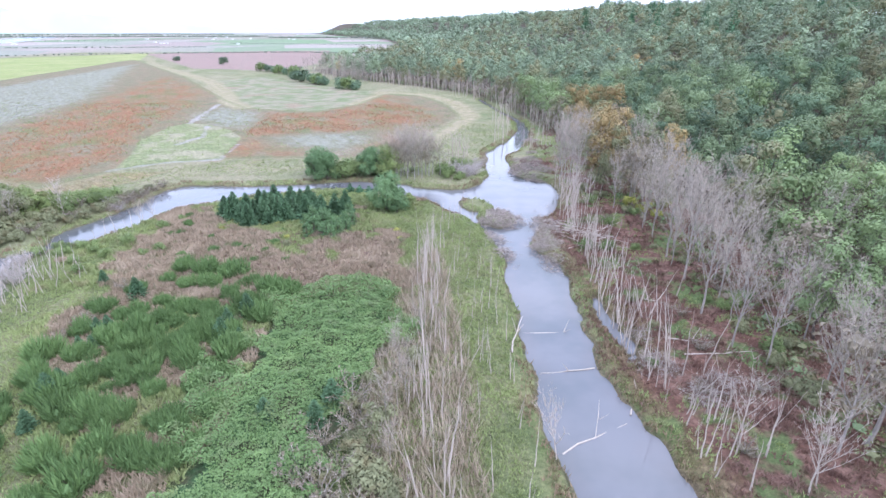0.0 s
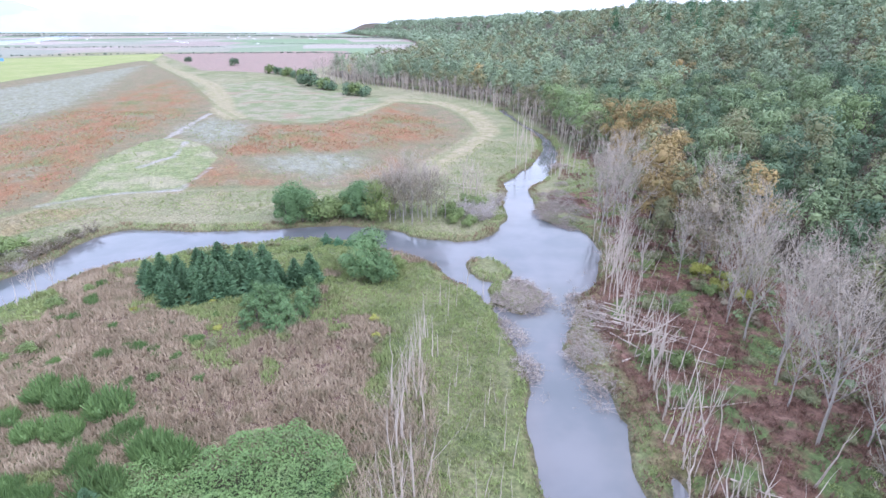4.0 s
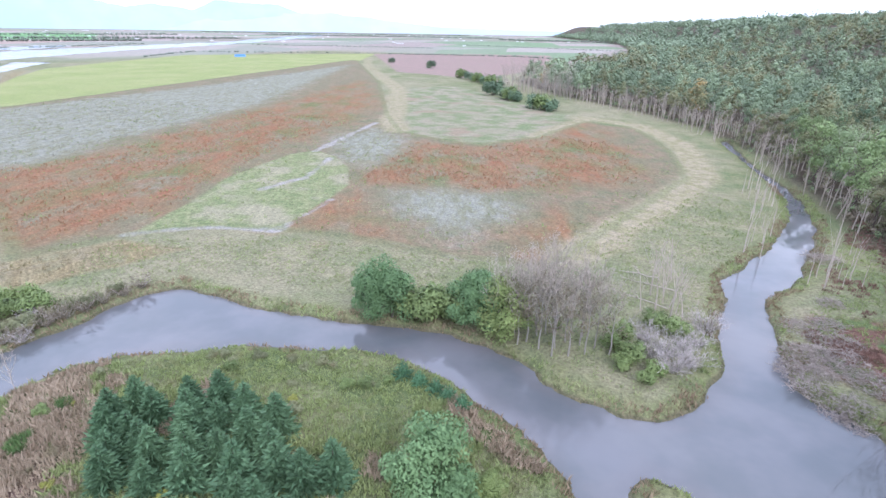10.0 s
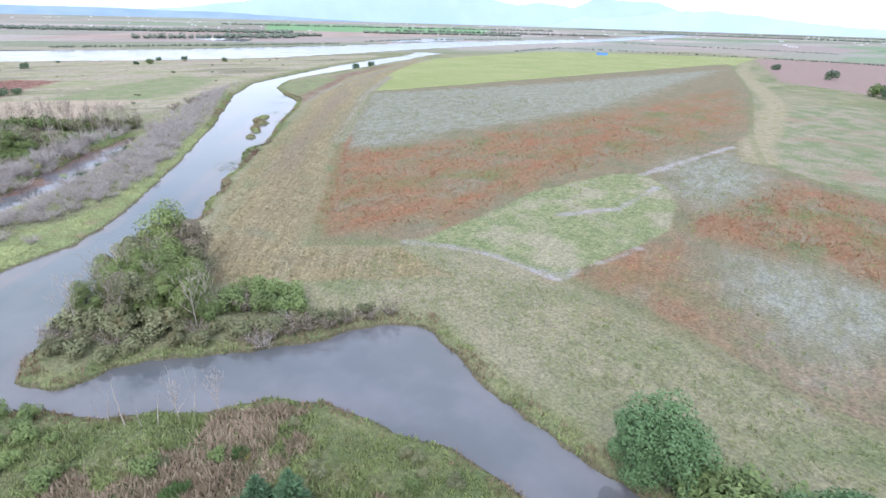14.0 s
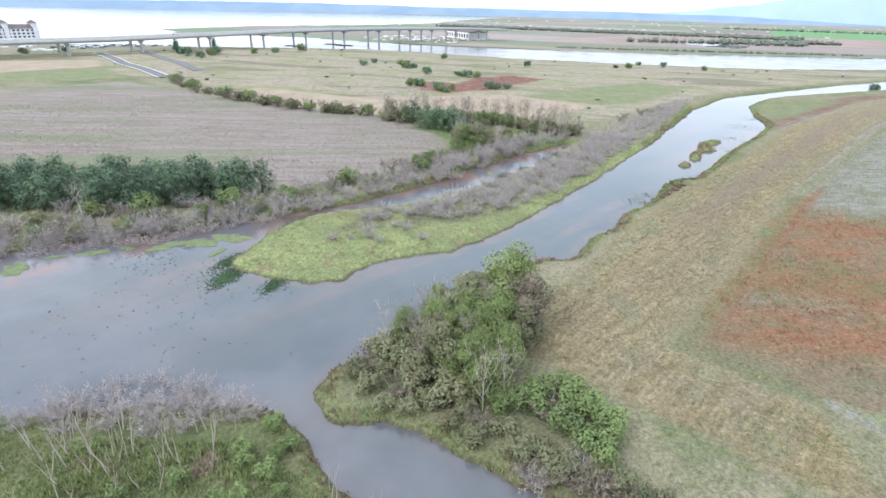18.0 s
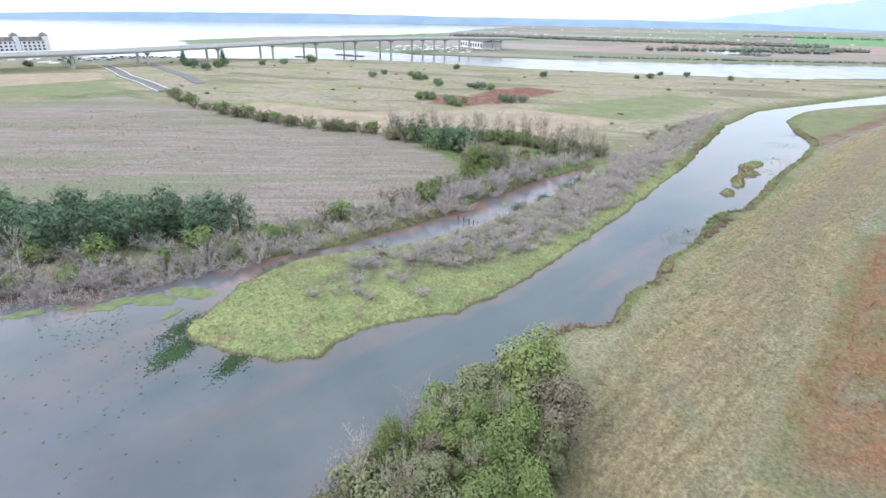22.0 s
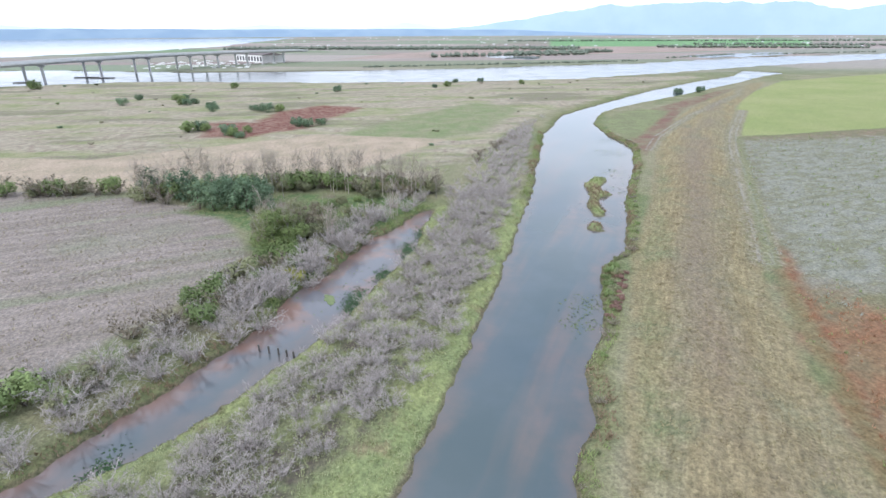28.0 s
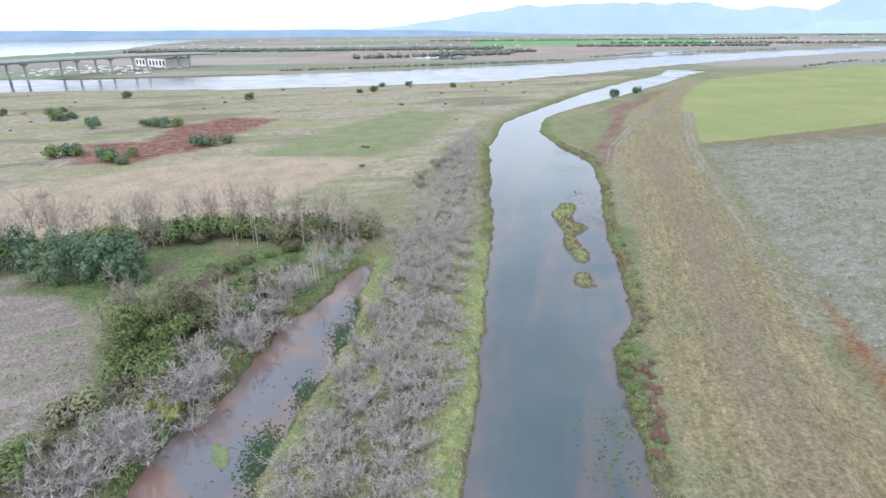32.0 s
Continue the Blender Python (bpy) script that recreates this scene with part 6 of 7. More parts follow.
# ---- the peninsula of grey shrubs, the lagoon's hedges ----
PEN = [(-132, 76), (-140, 92), (-152, 104), (-170, 113), (-186, 119), (-200, 123), (-220, 129), (-250, 138), (-300, 152), (-345, 165), (-330, 150), (-262, 130), (-232, 118), (-214, 112), (-196, 106), (-178, 99), (-162, 91), (-150, 82), (-140, 74)]
shrubs = scatter(PEN, 2.9, (-400, 60), (-100, 200))
shrubs = shrubs[(dry(shrubs[:, 0], shrubs[:, 1]) > 1.8) & (fbm(shrubs[:, 0], shrubs[:, 1], 12.0, 81) + 0.25 * step(150, 180, -shrubs[:, 0]) > 0.44)]
shrubs = shrubs[np.argsort(np.abs(shrubs[:, 0] + 180))]
for i, (x, y) in enumerate(shrubs[:190]):
    stand("bare_shrub", i % 4, x, y, random.uniform(0.85, 1.45), squash=random.uniform(0.75, 1.05))
rest = shrubs[190:]
each("bare_shrub", [(-125, 76.7), (-123.4, 73.7), (-126.6, 79.8), (-134, 82.4), (-132.9, 85.3), (-125.7, 82.5), (-129.5, 90), (-130, 78), (-137, 79)], 4, 0.7, 1.15)


def joined_shrubs(places, seed, stems=12, tall=1.9):
    """Domes of bare stems with forked tips."""
    r = np.random.default_rng(seed)
    base = np.repeat(np.column_stack([places, land(places[:, 0], places[:, 1])]), stems, 0)
    big = np.repeat(r.uniform(0.7, 1.3, len(places)), stems)[:, None] * tall
    d = unit(r.normal(size=base.shape) * (0.75, 0.75, 0.1) + (0, 0, 0.75))
    p0 = base + r.normal(size=base.shape) * (0.25, 0.25, 0.0)
    p1 = p0 + d * big * r.uniform(0.5, 0.9, (len(base), 1))
    tips = [sticks(p0, p1, 0.04, 0.024)]
    for _ in range(12):
        q0 = p0 + (p1 - p0) * r.uniform(0.35, 1.0, (len(base), 1))
        tips.append(splinters(r, q0, q0 + unit(d + r.normal(size=d.shape) * 0.7) * big * r.uniform(0.15, 0.42, (len(base), 1)), 0.05))
    return join(tips)


if len(rest):
    stuff("shrub_thicket", joined_shrubs(rest, 82, 14, 2.1), TWIG, "grey leafless shrubs on the low peninsula", "shrubs")
PEN_ALL = LAGOON_SHORE[-1:] + PENINSULA_SHORE
pg = sown(PEN_ALL, 19000, 83, -1.0, 0.1)
stuff("marsh_grass", fluff(pg, 84, 0.26, 0.14, 6), leaf_material("marsh_blades", (0.21, 0.225, 0.10), (0.265, 0.28, 0.128), (0.32, 0.335, 0.16), (0.19, 0.17, 0.09)), "yellow-green marsh grass on the peninsula", "grass")
# lagoon side: field thicket, grey willows, hedge
block = scatter([(-108, -30), (-110, -8), (-114, 7), (-119, 18), (-127, 32), (-136, 44), (-146, 46), (-141, 28), (-128, -2), (-118, -30)], 3.6, (-160, -40), (-90, 60))
for i, (x, y) in enumerate(block):
    stand("thicket_tree", i % 3, x, y, random.uniform(1.0, 1.35))
for i, (x, y) in enumerate([(-97, 14), (-100, 18), (-103, 22), (-105, 24), (-108, 28), (-110, 31), (-112, 34), (-114, 37), (-117, 40), (-120, 42), (-123, 44), (-126, 47), (-131, 52), (-135, 54), (-139, 55), (-141, 59), (-144, 61), (-149, 64),
                            (-154, 67), (-158, 70), (-163, 72), (-167, 75), (-172, 79), (-176, 82), (-182, 80), (-185, 83), (-190, 87), (-194, 88), (-199, 88), (-204, 92), (-209, 95), (-102, 16), (-107, 22), (-112, 29), (-118, 36), (-116, 33), (-129, 48)]):
    stand("bare_shrub", i % 4, x + 1.6, y + 2.1, random.uniform(1.3, 1.9))
    stand("bare_shrub", (i + 1) % 4, x - 0.4 + random.gauss(0, 0.7), y - 0.6 + random.gauss(0, 0.5), random.uniform(1.2, 1.9))
    stand(("olive_bush", "brown_bush", "bush", "brown_bush")[i % 4], i % 3, x - 2.4 + random.gauss(0, 1), y - 2.0 + random.gauss(0, 1), random.uniform(1.0, 1.7))
    if i % 2 == 0:
        stand(("brown_bush", "olive_bush")[i // 2 % 2], i % 3, x - 2.2, y - 1.4, random.uniform(0.9, 1.4))
belt = scatter([(-100, 10), (-112, 24), (-124, 40), (-140, 54), (-160, 68), (-188, 82), (-205, 90), (-212, 84), (-190, 74), (-165, 62), (-148, 52), (-132, 40), (-118, 14)], 4.7, (-230, 0), (-90, 100))
belt = belt[dry(belt[:, 0], belt[:, 1]) > 1.2]
for i, (x, y) in enumerate(belt):
    stand(("brown_bush", "bare_shrub", "olive_bush", "bare_shrub", "bush")[i % 5], i % 3, x, y, random.uniform(1.3, 2.0))
for i, (x, y) in enumerate(sown(BEYOND, 130, 77, 12, 6)[:60]):
    stand(("brown_bush", "olive_bush", "brown_bush", "meadow_bush")[i % 4], i % 3, x, y, random.uniform(0.5, 1.3) * (0.5 if i % 4 == 3 else 1), squash=0.7)
each("brown_bush", [(-125.5, 111.5), (-127.5, 113.5), (-153, 128.5), (-167.5, 134.5), (-170.5, 136.5), (-195, 148), (-198, 150.5), (-203, 153), (-233, 165), (-250, 173), (-290, 191), (-300, 193.5), (-306, 193.5)], 3, 0.5, 0.85, squash=0.7)
stand("dead_tree", 0, -114.5, 22, 0.95, label="bleached dead tree leaning over the lagoon shore")
each("round_tree", [(-201, 80), (-204, 82), (-208, 80), (-211, 83), (-206, 78), (-207.5, 83)], 5, 1.0, 1.45)
each("thin", [(-202, 78), (-205, 80), (-209, 77), (-203, 83), (-199, 79)], 3, 0.65, 0.85)
each("bare_shrub", [(-193.8, 88.5), (-194.5, 89.5), (-192.5, 88), (-185.2, 83.4), (-184, 84.6), (-186.5, 84), (-180.9, 79), (-179, 80.5), (-205, 92.5), (-203.6, 93.4), (-211, 94.5), (-219.6, 99), (-217, 97), (-209, 93)], 4, 1.7, 2.3)
each("yellow_bush", [(-191, 85), (-197, 90), (-189.5, 87)], 2, 0.9, 1.2)
each("bush", [(-188, 80), (-196, 83), (-199, 86), (-216, 92), (-223, 96), (-231, 98), (-226, 92), (-228, 88), (-221, 89), (-234, 94), (-213, 78), (-219, 76), (-215, 84)], 3, 0.7, 1.4)
each("olive_bush", [(-227, 97), (-222, 92), (-218, 87), (-225, 85), (-232, 90), (-214, 89), (-236, 98), (-230, 84)], 3, 0.9, 1.6)
each("olive_bush", [(-198, 82), (-200, 85), (-212, 90), (-215, 92), (-196, 80), (-192, 83), (-218, 95), (-209, 88)], 3, 1.2, 1.9)
each("snag", [(-222.3, 103), (-221.2, 102.6), (-223.2, 104), (-239, 107.6), (-238.8, 108.7), (-214, 98), (-240, 104), (-242, 100), (-243, 95), (-241, 91), (-242, 87), (-241.5, 98), (-243, 103)], 6, 0.7, 1.0)
each("dead_tree", [(-207, 90), (-206, 91)], 2, 0.8, 0.95)
each("withered", [(-208, 84), (-212, 86), (-206, 77)], 3, 0.5, 0.65)
each("thicket_tree", [(-229, 60), (-230, 65), (-232, 70), (-228, 68), (-233, 62), (-226, 73), (-236, 58), (-234, 66), (-231, 56), (-237, 52), (-240, 47), (-243, 40), (-235, 61), (-229, 72)], 3, 1.0, 1.35)
HEDGE = [(-292, -107), (-275, -80), (-259, -51), (-256, -34), (-250, -16), (-246, 5), (-245, 17), (-247, 30)]
for i in range(30):
    f = i / 29 * 7
    k = min(int(f), 6)
    x, y = np.array(HEDGE[k]) + (np.array(HEDGE[k + 1]) - np.array(HEDGE[k])) * (f - k)
    stand(("bush", "brown_bush", "olive_bush", "brown_bush")[i % 4], i % 3, x + random.gauss(0, 1), y + random.gauss(0, 1), random.uniform(1.7, 2.8), label="hedgerow bush between two fields")
for i in range(96):
    f = i / 95
    x, y = -240 - 6 * math.sin(f * 3), 38 + f * 76
    kind = ("thin", "brown_bush", "olive_bush", "brown_bush", "thin", "bush", "bare")[i % 7]
    stand(kind, i % 3, x + random.gauss(0, 2.5), y, random.uniform(0.5, 0.7) if kind in ("withered", "bare") else random.uniform(0.65, 0.95) if kind == "thin" else random.uniform(1.6, 2.5))
each("snag", [(-206, 92), (-206, 90), (-222, 103), (-223, 104), (-221.5, 102.5), (-214, 99), (-232, 108), (-240, 100), (-243, 96), (-245, 90), (-204, 94)], 6, 0.7, 0.95)
each("dead_tree", [(-206, 91), (-223, 103), (-242, 107)], 2, 0.75, 0.95)
each("bare_shrub", [(-216, 98), (-219, 101), (-212, 97), (-226, 106), (-230, 108), (-234, 110), (-224, 100), (-220, 96), (-229, 103), (-235, 105)], 4, 1.0, 1.6)
creek_shrubs = scatter([(-232, 112), (-262, 126), (-300, 140), (-345, 158), (-370, 176), (-330, 160), (-250, 140), (-228, 130)], 4.2, (-400, 60), (-100, 200))
far_side = creek_shrubs[dry(creek_shrubs[:, 0], creek_shrubs[:, 1]) > 2]
stuff("shrub_thicket", joined_shrubs(far_side, 86, 12, 2.6), TWIG, "grey leafless willow scrub by the river", "shrubs")
each("brown_bush", [(-300, 143), (-296, 139), (-308, 148), (-285, 132), (-275, 130)], 3, 1.2, 1.8)
# river's right bank
for i in range(46):
    k = i / 45
    x = -128 - k * 190
    y = float(np.interp(-x, [128, 145, 158, 171, 179, 192, 200, 216, 232, 270, 300, 322], [113, 124.5, 129, 136, 139, 144.5, 151.5, 158.5, 164.5, 182.5, 193.5, 193]))
    stand(("brown_bush", "olive_bush", "bush")[i % 3], i % 3, x, y + 0.8, random.uniform(0.22, 0.42), squash=0.8, label="low rank growth along the river bank")

each("red_bush", [(-187.3, 144.6), (-184.5, 143.6), (-181.8, 142.4), (-178, 140.4), (-174.7, 138.6), (-172.9, 137), (-186, 143.4), (-183, 142.2), (-180, 141), (-176.4, 139.2), (-127, 113.8), (-129, 115.3), (-128, 114.2)], 2, 0.3, 0.75, squash=0.55)

each("bush", [(-188, 142.5), (-182.5, 140.2), (-185.8, 141), (-179.5, 139), (-190, 144)], 3, 0.55, 0.85, squash=0.8)
each("olive_bush", [(-187, 143.4), (-184, 141.4), (-181, 140.3), (-177.5, 139), (-192, 144.6), (-194, 146)], 3, 0.5, 0.8, squash=0.8)
each("snag", [(-221.1, 103.1), (-223.2, 103.6), (-240.6, 107.6), (-243.2, 90), (-243.9, 100.7), (-207.1, 89.6), (-213.9, 97.4), (-242, 94), (-241.5, 104), (-244, 86)], 8, 0.65, 1.0)

# ---- grass of the mown dike and meadows near the path ----
mown = sown(TAN_STRIP, 34000, 91, 0, 2.0, (-330, 100), (-78, 240))
mown = mown[np.random.default_rng(95).uniform(size=len(mown)) > step(160, 320, -mown[:, 0])]
stuff("mown_grass", standing_blades(mown, 92, 0.3, 0.065, 7, 0.9), leaf_material("mown_blades", (0.13, 0.105, 0.05), (0.215, 0.18, 0.088), (0.31, 0.26, 0.132), (0.22, 0.22, 0.10)), "tan mown grass lying in swathes", "grass")
bank_grass = sown([(-80, 118), (-72, 146), (-30, 150), (8, 140), (14, 180), (28, 225), (12, 240), (-5, 195), (-14, 172), (-70, 164), (-96, 148)], 16000, 93, 0, 0.6)
stuff("meadow_grass", fluff(bank_grass, 94, 0.28, 0.14, 5), GRASS_BLADE, "rough meadow grass on the creek bank", "grass")

def field_tufts(region, count, seed, mat, words, thin):
    """Weeds standing in drifts over the near part of the fallow field."""
    p = sown(region, count, seed, 0.5, 2.0)
    p = p[fbm(p[:, 0], p[:, 1], 9.0, seed + 1) + 0.5 * (np.random.default_rng(seed).uniform(size=len(p)) - 0.5) > thin]
    p = p[p[:, 1] < 300]
    stuff("field_weeds", fluff(p, seed + 2, 0.5, 0.24, 4), mat, words, "weeds")


RUSSET = leaf_material("russet_weeds", (0.17, 0.088, 0.045), (0.245, 0.135, 0.068), (0.31, 0.19, 0.10), (0.24, 0.2, 0.1))
field_tufts(RED_MAIN, 20000, 201, RUSSET, "red-brown withered weeds in drifts on the fallow field", 0.5)
field_tufts(RED_EAST, 8000, 205, RUSSET, "red-brown withered weeds in drifts on the fallow field", 0.5)
field_tufts(FIELD, 30000, 211, GRASS_BLADE, "green weeds scattered over the fallow field", 0.54)
field_tufts(SILVER, 14000, 215, leaf_material("silver_weeds", (0.20, 0.205, 0.15), (0.27, 0.275, 0.2), (0.36, 0.36, 0.27)), "silvery withered weeds on the fallow field", 0.42)
stubble = sown(TILLED, 22000, 221, 1.0, 2.0, (-250, -120), (-120, 80))
stubble = stubble[fbm(stubble[:, 0], stubble[:, 1], 14.0, 223) + 0.5 * np.random.default_rng(224).uniform(size=len(stubble)) > 0.72]
stuff("stubble", fluff(stubble, 222, 0.22, 0.2, 3), leaf_material("stubble", (0.21, 0.178, 0.11), (0.285, 0.245, 0.15), (0.355, 0.31, 0.195), (0.2, 0.23, 0.10)), "grey-brown stubble and weeds on the worked field", "stubble")

# ---- the meadow beyond the river ----
each("meadow_bush", [(-437, -24), (-434, -20), (-440, -18), (-329, 36), (-333, 33), (-326, 40), (-337, 40), (-407, 25), (-404, 29), (-402, 40), (-405, 4), (-347, 17), (-344, 20), (-355, 68), (-352, 58), (-534, -21), (-437, -58), (-463, -60), (-457, -31),
                     (-417, -1), (-470, -34), (-460, -36), (-400, 34), (-350, 63), (-341, 14), (-500, 60), (-520, 130), (-525, 140), (-560, 170), (-562, 150), (-540, 200), (-480, 300), (-470, 310)], 3, 0.8, 1.4)
each("fir", [(-485, -271), (-525, -259), (-452, -240)], 3, 0.6, 0.8, label="dark conifer beside the viaduct")
each("meadow_bush", [(-452, -207), (-440, -222), (-470, -215), (-490, -190), (-430, -200), (-510, -180), (-540, -170), (-420, -330), (-390, -340), (-360, -350)], 3, 1.2, 2.2)
each("meadow_bush", [(-92, 409), (-96, 414), (-88, 405), (-65, 376), (-70, 380), (-60, 374), (-132, 493), (-126, 486), (-140, 500), (-150, 512), (-110, 430), (-118, 450), (-125, 470), (-165, 530), (-155, 522), (-175, 538), (-250, 640), (-330, 700)], 3, 1.7, 2.6)
each("bare", [(-118 + 7 * i, 480 - 8 * i + 6 * (i % 3)) for i in range(9)], 3, 1.0, 1.25)

# ---- the viaduct ----
DECK = [(-150, -432, 11), (-340, -345, 12), (-436, -300, 13), (-497, -275, 14.5), (-551, -250, 16), (-604, -232, 17), (-660, -210, 17.6), (-706, -185, 18), (-758, -157, 18.2), (-830, -118, 17.8), (-880, -80, 17.3), (-915, -40, 16.8)]
SLAB = np.array([(0, 1, 3), (0, 3, 2), (4, 6, 7), (4, 7, 5), (0, 4, 5), (0, 5, 1), (2, 3, 7), (2, 7, 6), (0, 2, 6), (0, 6, 4), (1, 5, 7), (1, 7, 3)])


def viaduct(shift, label):
    """One carriageway: thin deck with girder and parapets on single columns with hammerheads."""
    ob = thing("viaduct", label, "bridge", "twin viaducts")
    line = np.array(DECK, float)
    d = np.gradient(line[:, :2], axis=0)
    line[:, :2] += np.column_stack([-d[:, 1], d[:, 0]]) / np.linalg.norm(d, axis=1)[:, None] * shift
    for a, b in zip(line[:-1], line[1:]):
        n = unit(np.array([-(b[1] - a[1]), b[0] - a[0], 0.0]))
        d = unit(b - a) * 0.3
        for name, side, width, low, high, mat in (("deck", 0.0, 5.2, -0.5, 0.0, CONCRETE), ("girder", 0.0, 3.0, -1.9, -0.5, CONCRETE), ("parapet", 5.0, 0.18, 0.0, 0.95, PARAPET), ("parapet", -5.0, 0.18, 0.0, 0.95, PARAPET)):
            v = [p + n * (side + s * width) + (0, 0, h) for p in (a - d, b + d) for s in (-1, 1) for h in (low, high)]
            part(name, (np.array(v), SLAB), mat, ob)
        count = max(1, round(np.linalg.norm(b - a) / 52))
        for j in range(count):
            p = a + (b - a) * (j + 0.3) / count
            cap = [p + n * s * w + (0, 0, h) for s, w, h in ((-1, 4.6, -1.95), (1, 4.6, -1.95), (1, 4.6, -2.5), (1, 1.2, -3.8), (-1, 1.2, -3.8), (-1, 4.6, -2.5))]
            t = unit(b - a) * 0.9
            hammer = np.array([q - t for q in cap] + [q + t for q in cap])
            faces = [(0, i, i + 1) for i in range(1, 5)] + [(6, 6 + i + 1, 6 + i) for i in range(1, 5)] + [f for i in range(6) for f in ((i, i + 6, (i + 1) % 6 + 6), (i, (i + 1) % 6 + 6, (i + 1) % 6))]
            pier = part("pier", sticks([(p[0], p[1], -1.5)], [(p[0], p[1], p[2] - 3.4)], 1.2, 1.2, 8), CONCRETE, ob)
            part("pier_cap", (hammer, np.array(faces)), CONCRETE, pier)
            if -700 < p[0] < -620:
                part("pier_fender", box(p[0], p[1], 0.3, 7, 20, 0.7), STEEL_DARK, ob)
    return ob


viaduct(0.0, "long pale concrete road viaduct on single columns over the big river")
viaduct(-22.0, "twin concrete viaduct running beside the other, on single columns")


def long_house(x, y, turn, length, depth, eave, ridge, floors, cols, label, name="house", gables=0, walls=WALL_WHITE):
    """A gabled building with its rows of windows."""
    ob = thing(name, label, "building")
    ob.matrix_basis = pose(x, y, 1.0, 0, 0, turn)
    part("wall_block", box(0, 0, eave / 2, length, depth, eave), walls, ob)
    v = np.array([(sx * (length / 2 + 0.6), sy * (depth / 2 + 0.6), eave) for sx in (-1, 1) for sy in (-1, 1)] + [(-length / 2 + 1.5, 0, ridge), (length / 2 - 1.5, 0, ridge)])
    part("roof", (v, np.array([(0, 2, 5), (0, 5, 4), (1, 4, 5), (1, 5, 3), (0, 4, 1), (2, 3, 5), (0, 1, 3), (0, 3, 2)])), ROOF_DARK, ob)
    for f in range(floors):
        for c in range(cols):
            for side in (-1, 1):
                part("window", box(-length / 2 + (c + 0.5) * length / cols, side * (depth / 2 + 0.03), (f + 0.5) * eave / floors, length / cols * 0.5, 0.12, eave / floors * 0.55), GLASS_DARK, ob)
    for g in range(gables):
        gx0 = -length / 2 + 3 + g * (length - 6) / max(1, gables - 1)
        part("tower", box(gx0, 0, (ridge + 1) / 2, 4.5, depth + 1.5, ridge + 1), walls, ob)
        w = np.array([(gx0 + s * 3.5, q * (depth / 2 + 1.3), ridge + 1) for s in (-1, 1) for q in (-1, 1)] + [(gx0, 0, ridge + 5)])
        part("tower_roof", (w, np.array([(0, 2, 4), (2, 3, 4), (3, 1, 4), (1, 0, 4), (0, 1, 3), (0, 3, 2)])), ROOF_DARK, ob)
    return ob


long_house(-527, -537, -23, 62, 16, 10.5, 15, 3, 14, "large white waterside hotel with a dark roof and corner towers", "hotel", 3)
long_house(-470, -590, 30, 30, 14, 5, 9, 1, 6, "white lodge with a broad dark roof", "lodge")
long_house(-440, -610, 30, 24, 12, 5, 8, 1, 5, "low white building with a dark roof", "lodge")


long_house(-925, -95, 42, 74, 34, 10, 13, 1, 9, "large pale sports hall with a white roof beside the viaduct", "hall")


# ---- the far town, boats and farms ----
def far_boxes(spots, seed, walls, label, big=1.0):
    r = np.random.default_rng(seed)
    ps = []
    for x, y in spots:
        ps.append(box(x, y, 2.5 * big, r.uniform(6, 18) * big, r.uniform(6, 12) * big, 5 * big))
    return stuff("far_buildings", join(ps), walls, label, "buildings")


r9 = np.random.default_rng(9)
town = [(r9.uniform(-560, -420), r9.uniform(-420, -350)) for _ in range(30)] + [(r9.uniform(-960, -780), r9.uniform(-230, -60)) for _ in range(90)]
far_boxes([p for p in town if float(water_sd(np.array([p[0]]), np.array([p[1]]))[0]) < -3], 10, WALL_WHITE, "parked vans, boats and low white sheds by the viaduct", 0.45)
farms = []
for _ in range(190):
    a, d = r9.uniform(-0.05, 2.05), r9.uniform(1500, 4200)
    x, y = -d * math.sin(a), d * math.cos(a)
    if x < -150 and dry(x, y) > 10:
        farms.append((x, y))
far_boxes(farms, 11, plain_material("pale_cladding", (0.62, 0.63, 0.64), (0.78, 0.78, 0.78), 60.0), "distant pale farm buildings and sheds on the plain", 0.65)
tarp = thing("tarpaulin_shed", "low blue tarpaulin shelter at the field's far edge", "shed")
tarp.matrix_basis = pose(-560, 690, height(-560, 690), 0, 0, 35)
part("cover", (np.array([(-7, -3, 0), (7, -3, 0), (-7, 3, 0), (7, 3, 0), (-7, 0, 3), (7, 0, 3)], float), np.array([(0, 1, 5), (0, 5, 4), (2, 4, 5), (2, 5, 3), (0, 4, 2), (1, 3, 5)])), TARP_BLUE, tarp)


def tree_lines(rows, seed, tall, spray, sprays):
    r = np.random.default_rng(seed)
    pieces = []
    for (ax, ay), (bx, by), n in rows:
        for i in range(int(n * 2.6)):
            f = (i + r.uniform(0, 1)) / (n * 2.6)
            x, y, s = ax + (bx - ax) * f + r.normal() * 3, ay + (by - ay) * f + r.normal() * 3, tall * r.uniform(0.5, 1.2)
            v, t = crown(r, [(0, 0, s * 0.5, s * 0.62, s * 0.62, s * 0.5)], sprays * 2, spray, 0.8)
            pieces.append((v + (x, y, 1.0), t))
    return join(pieces)


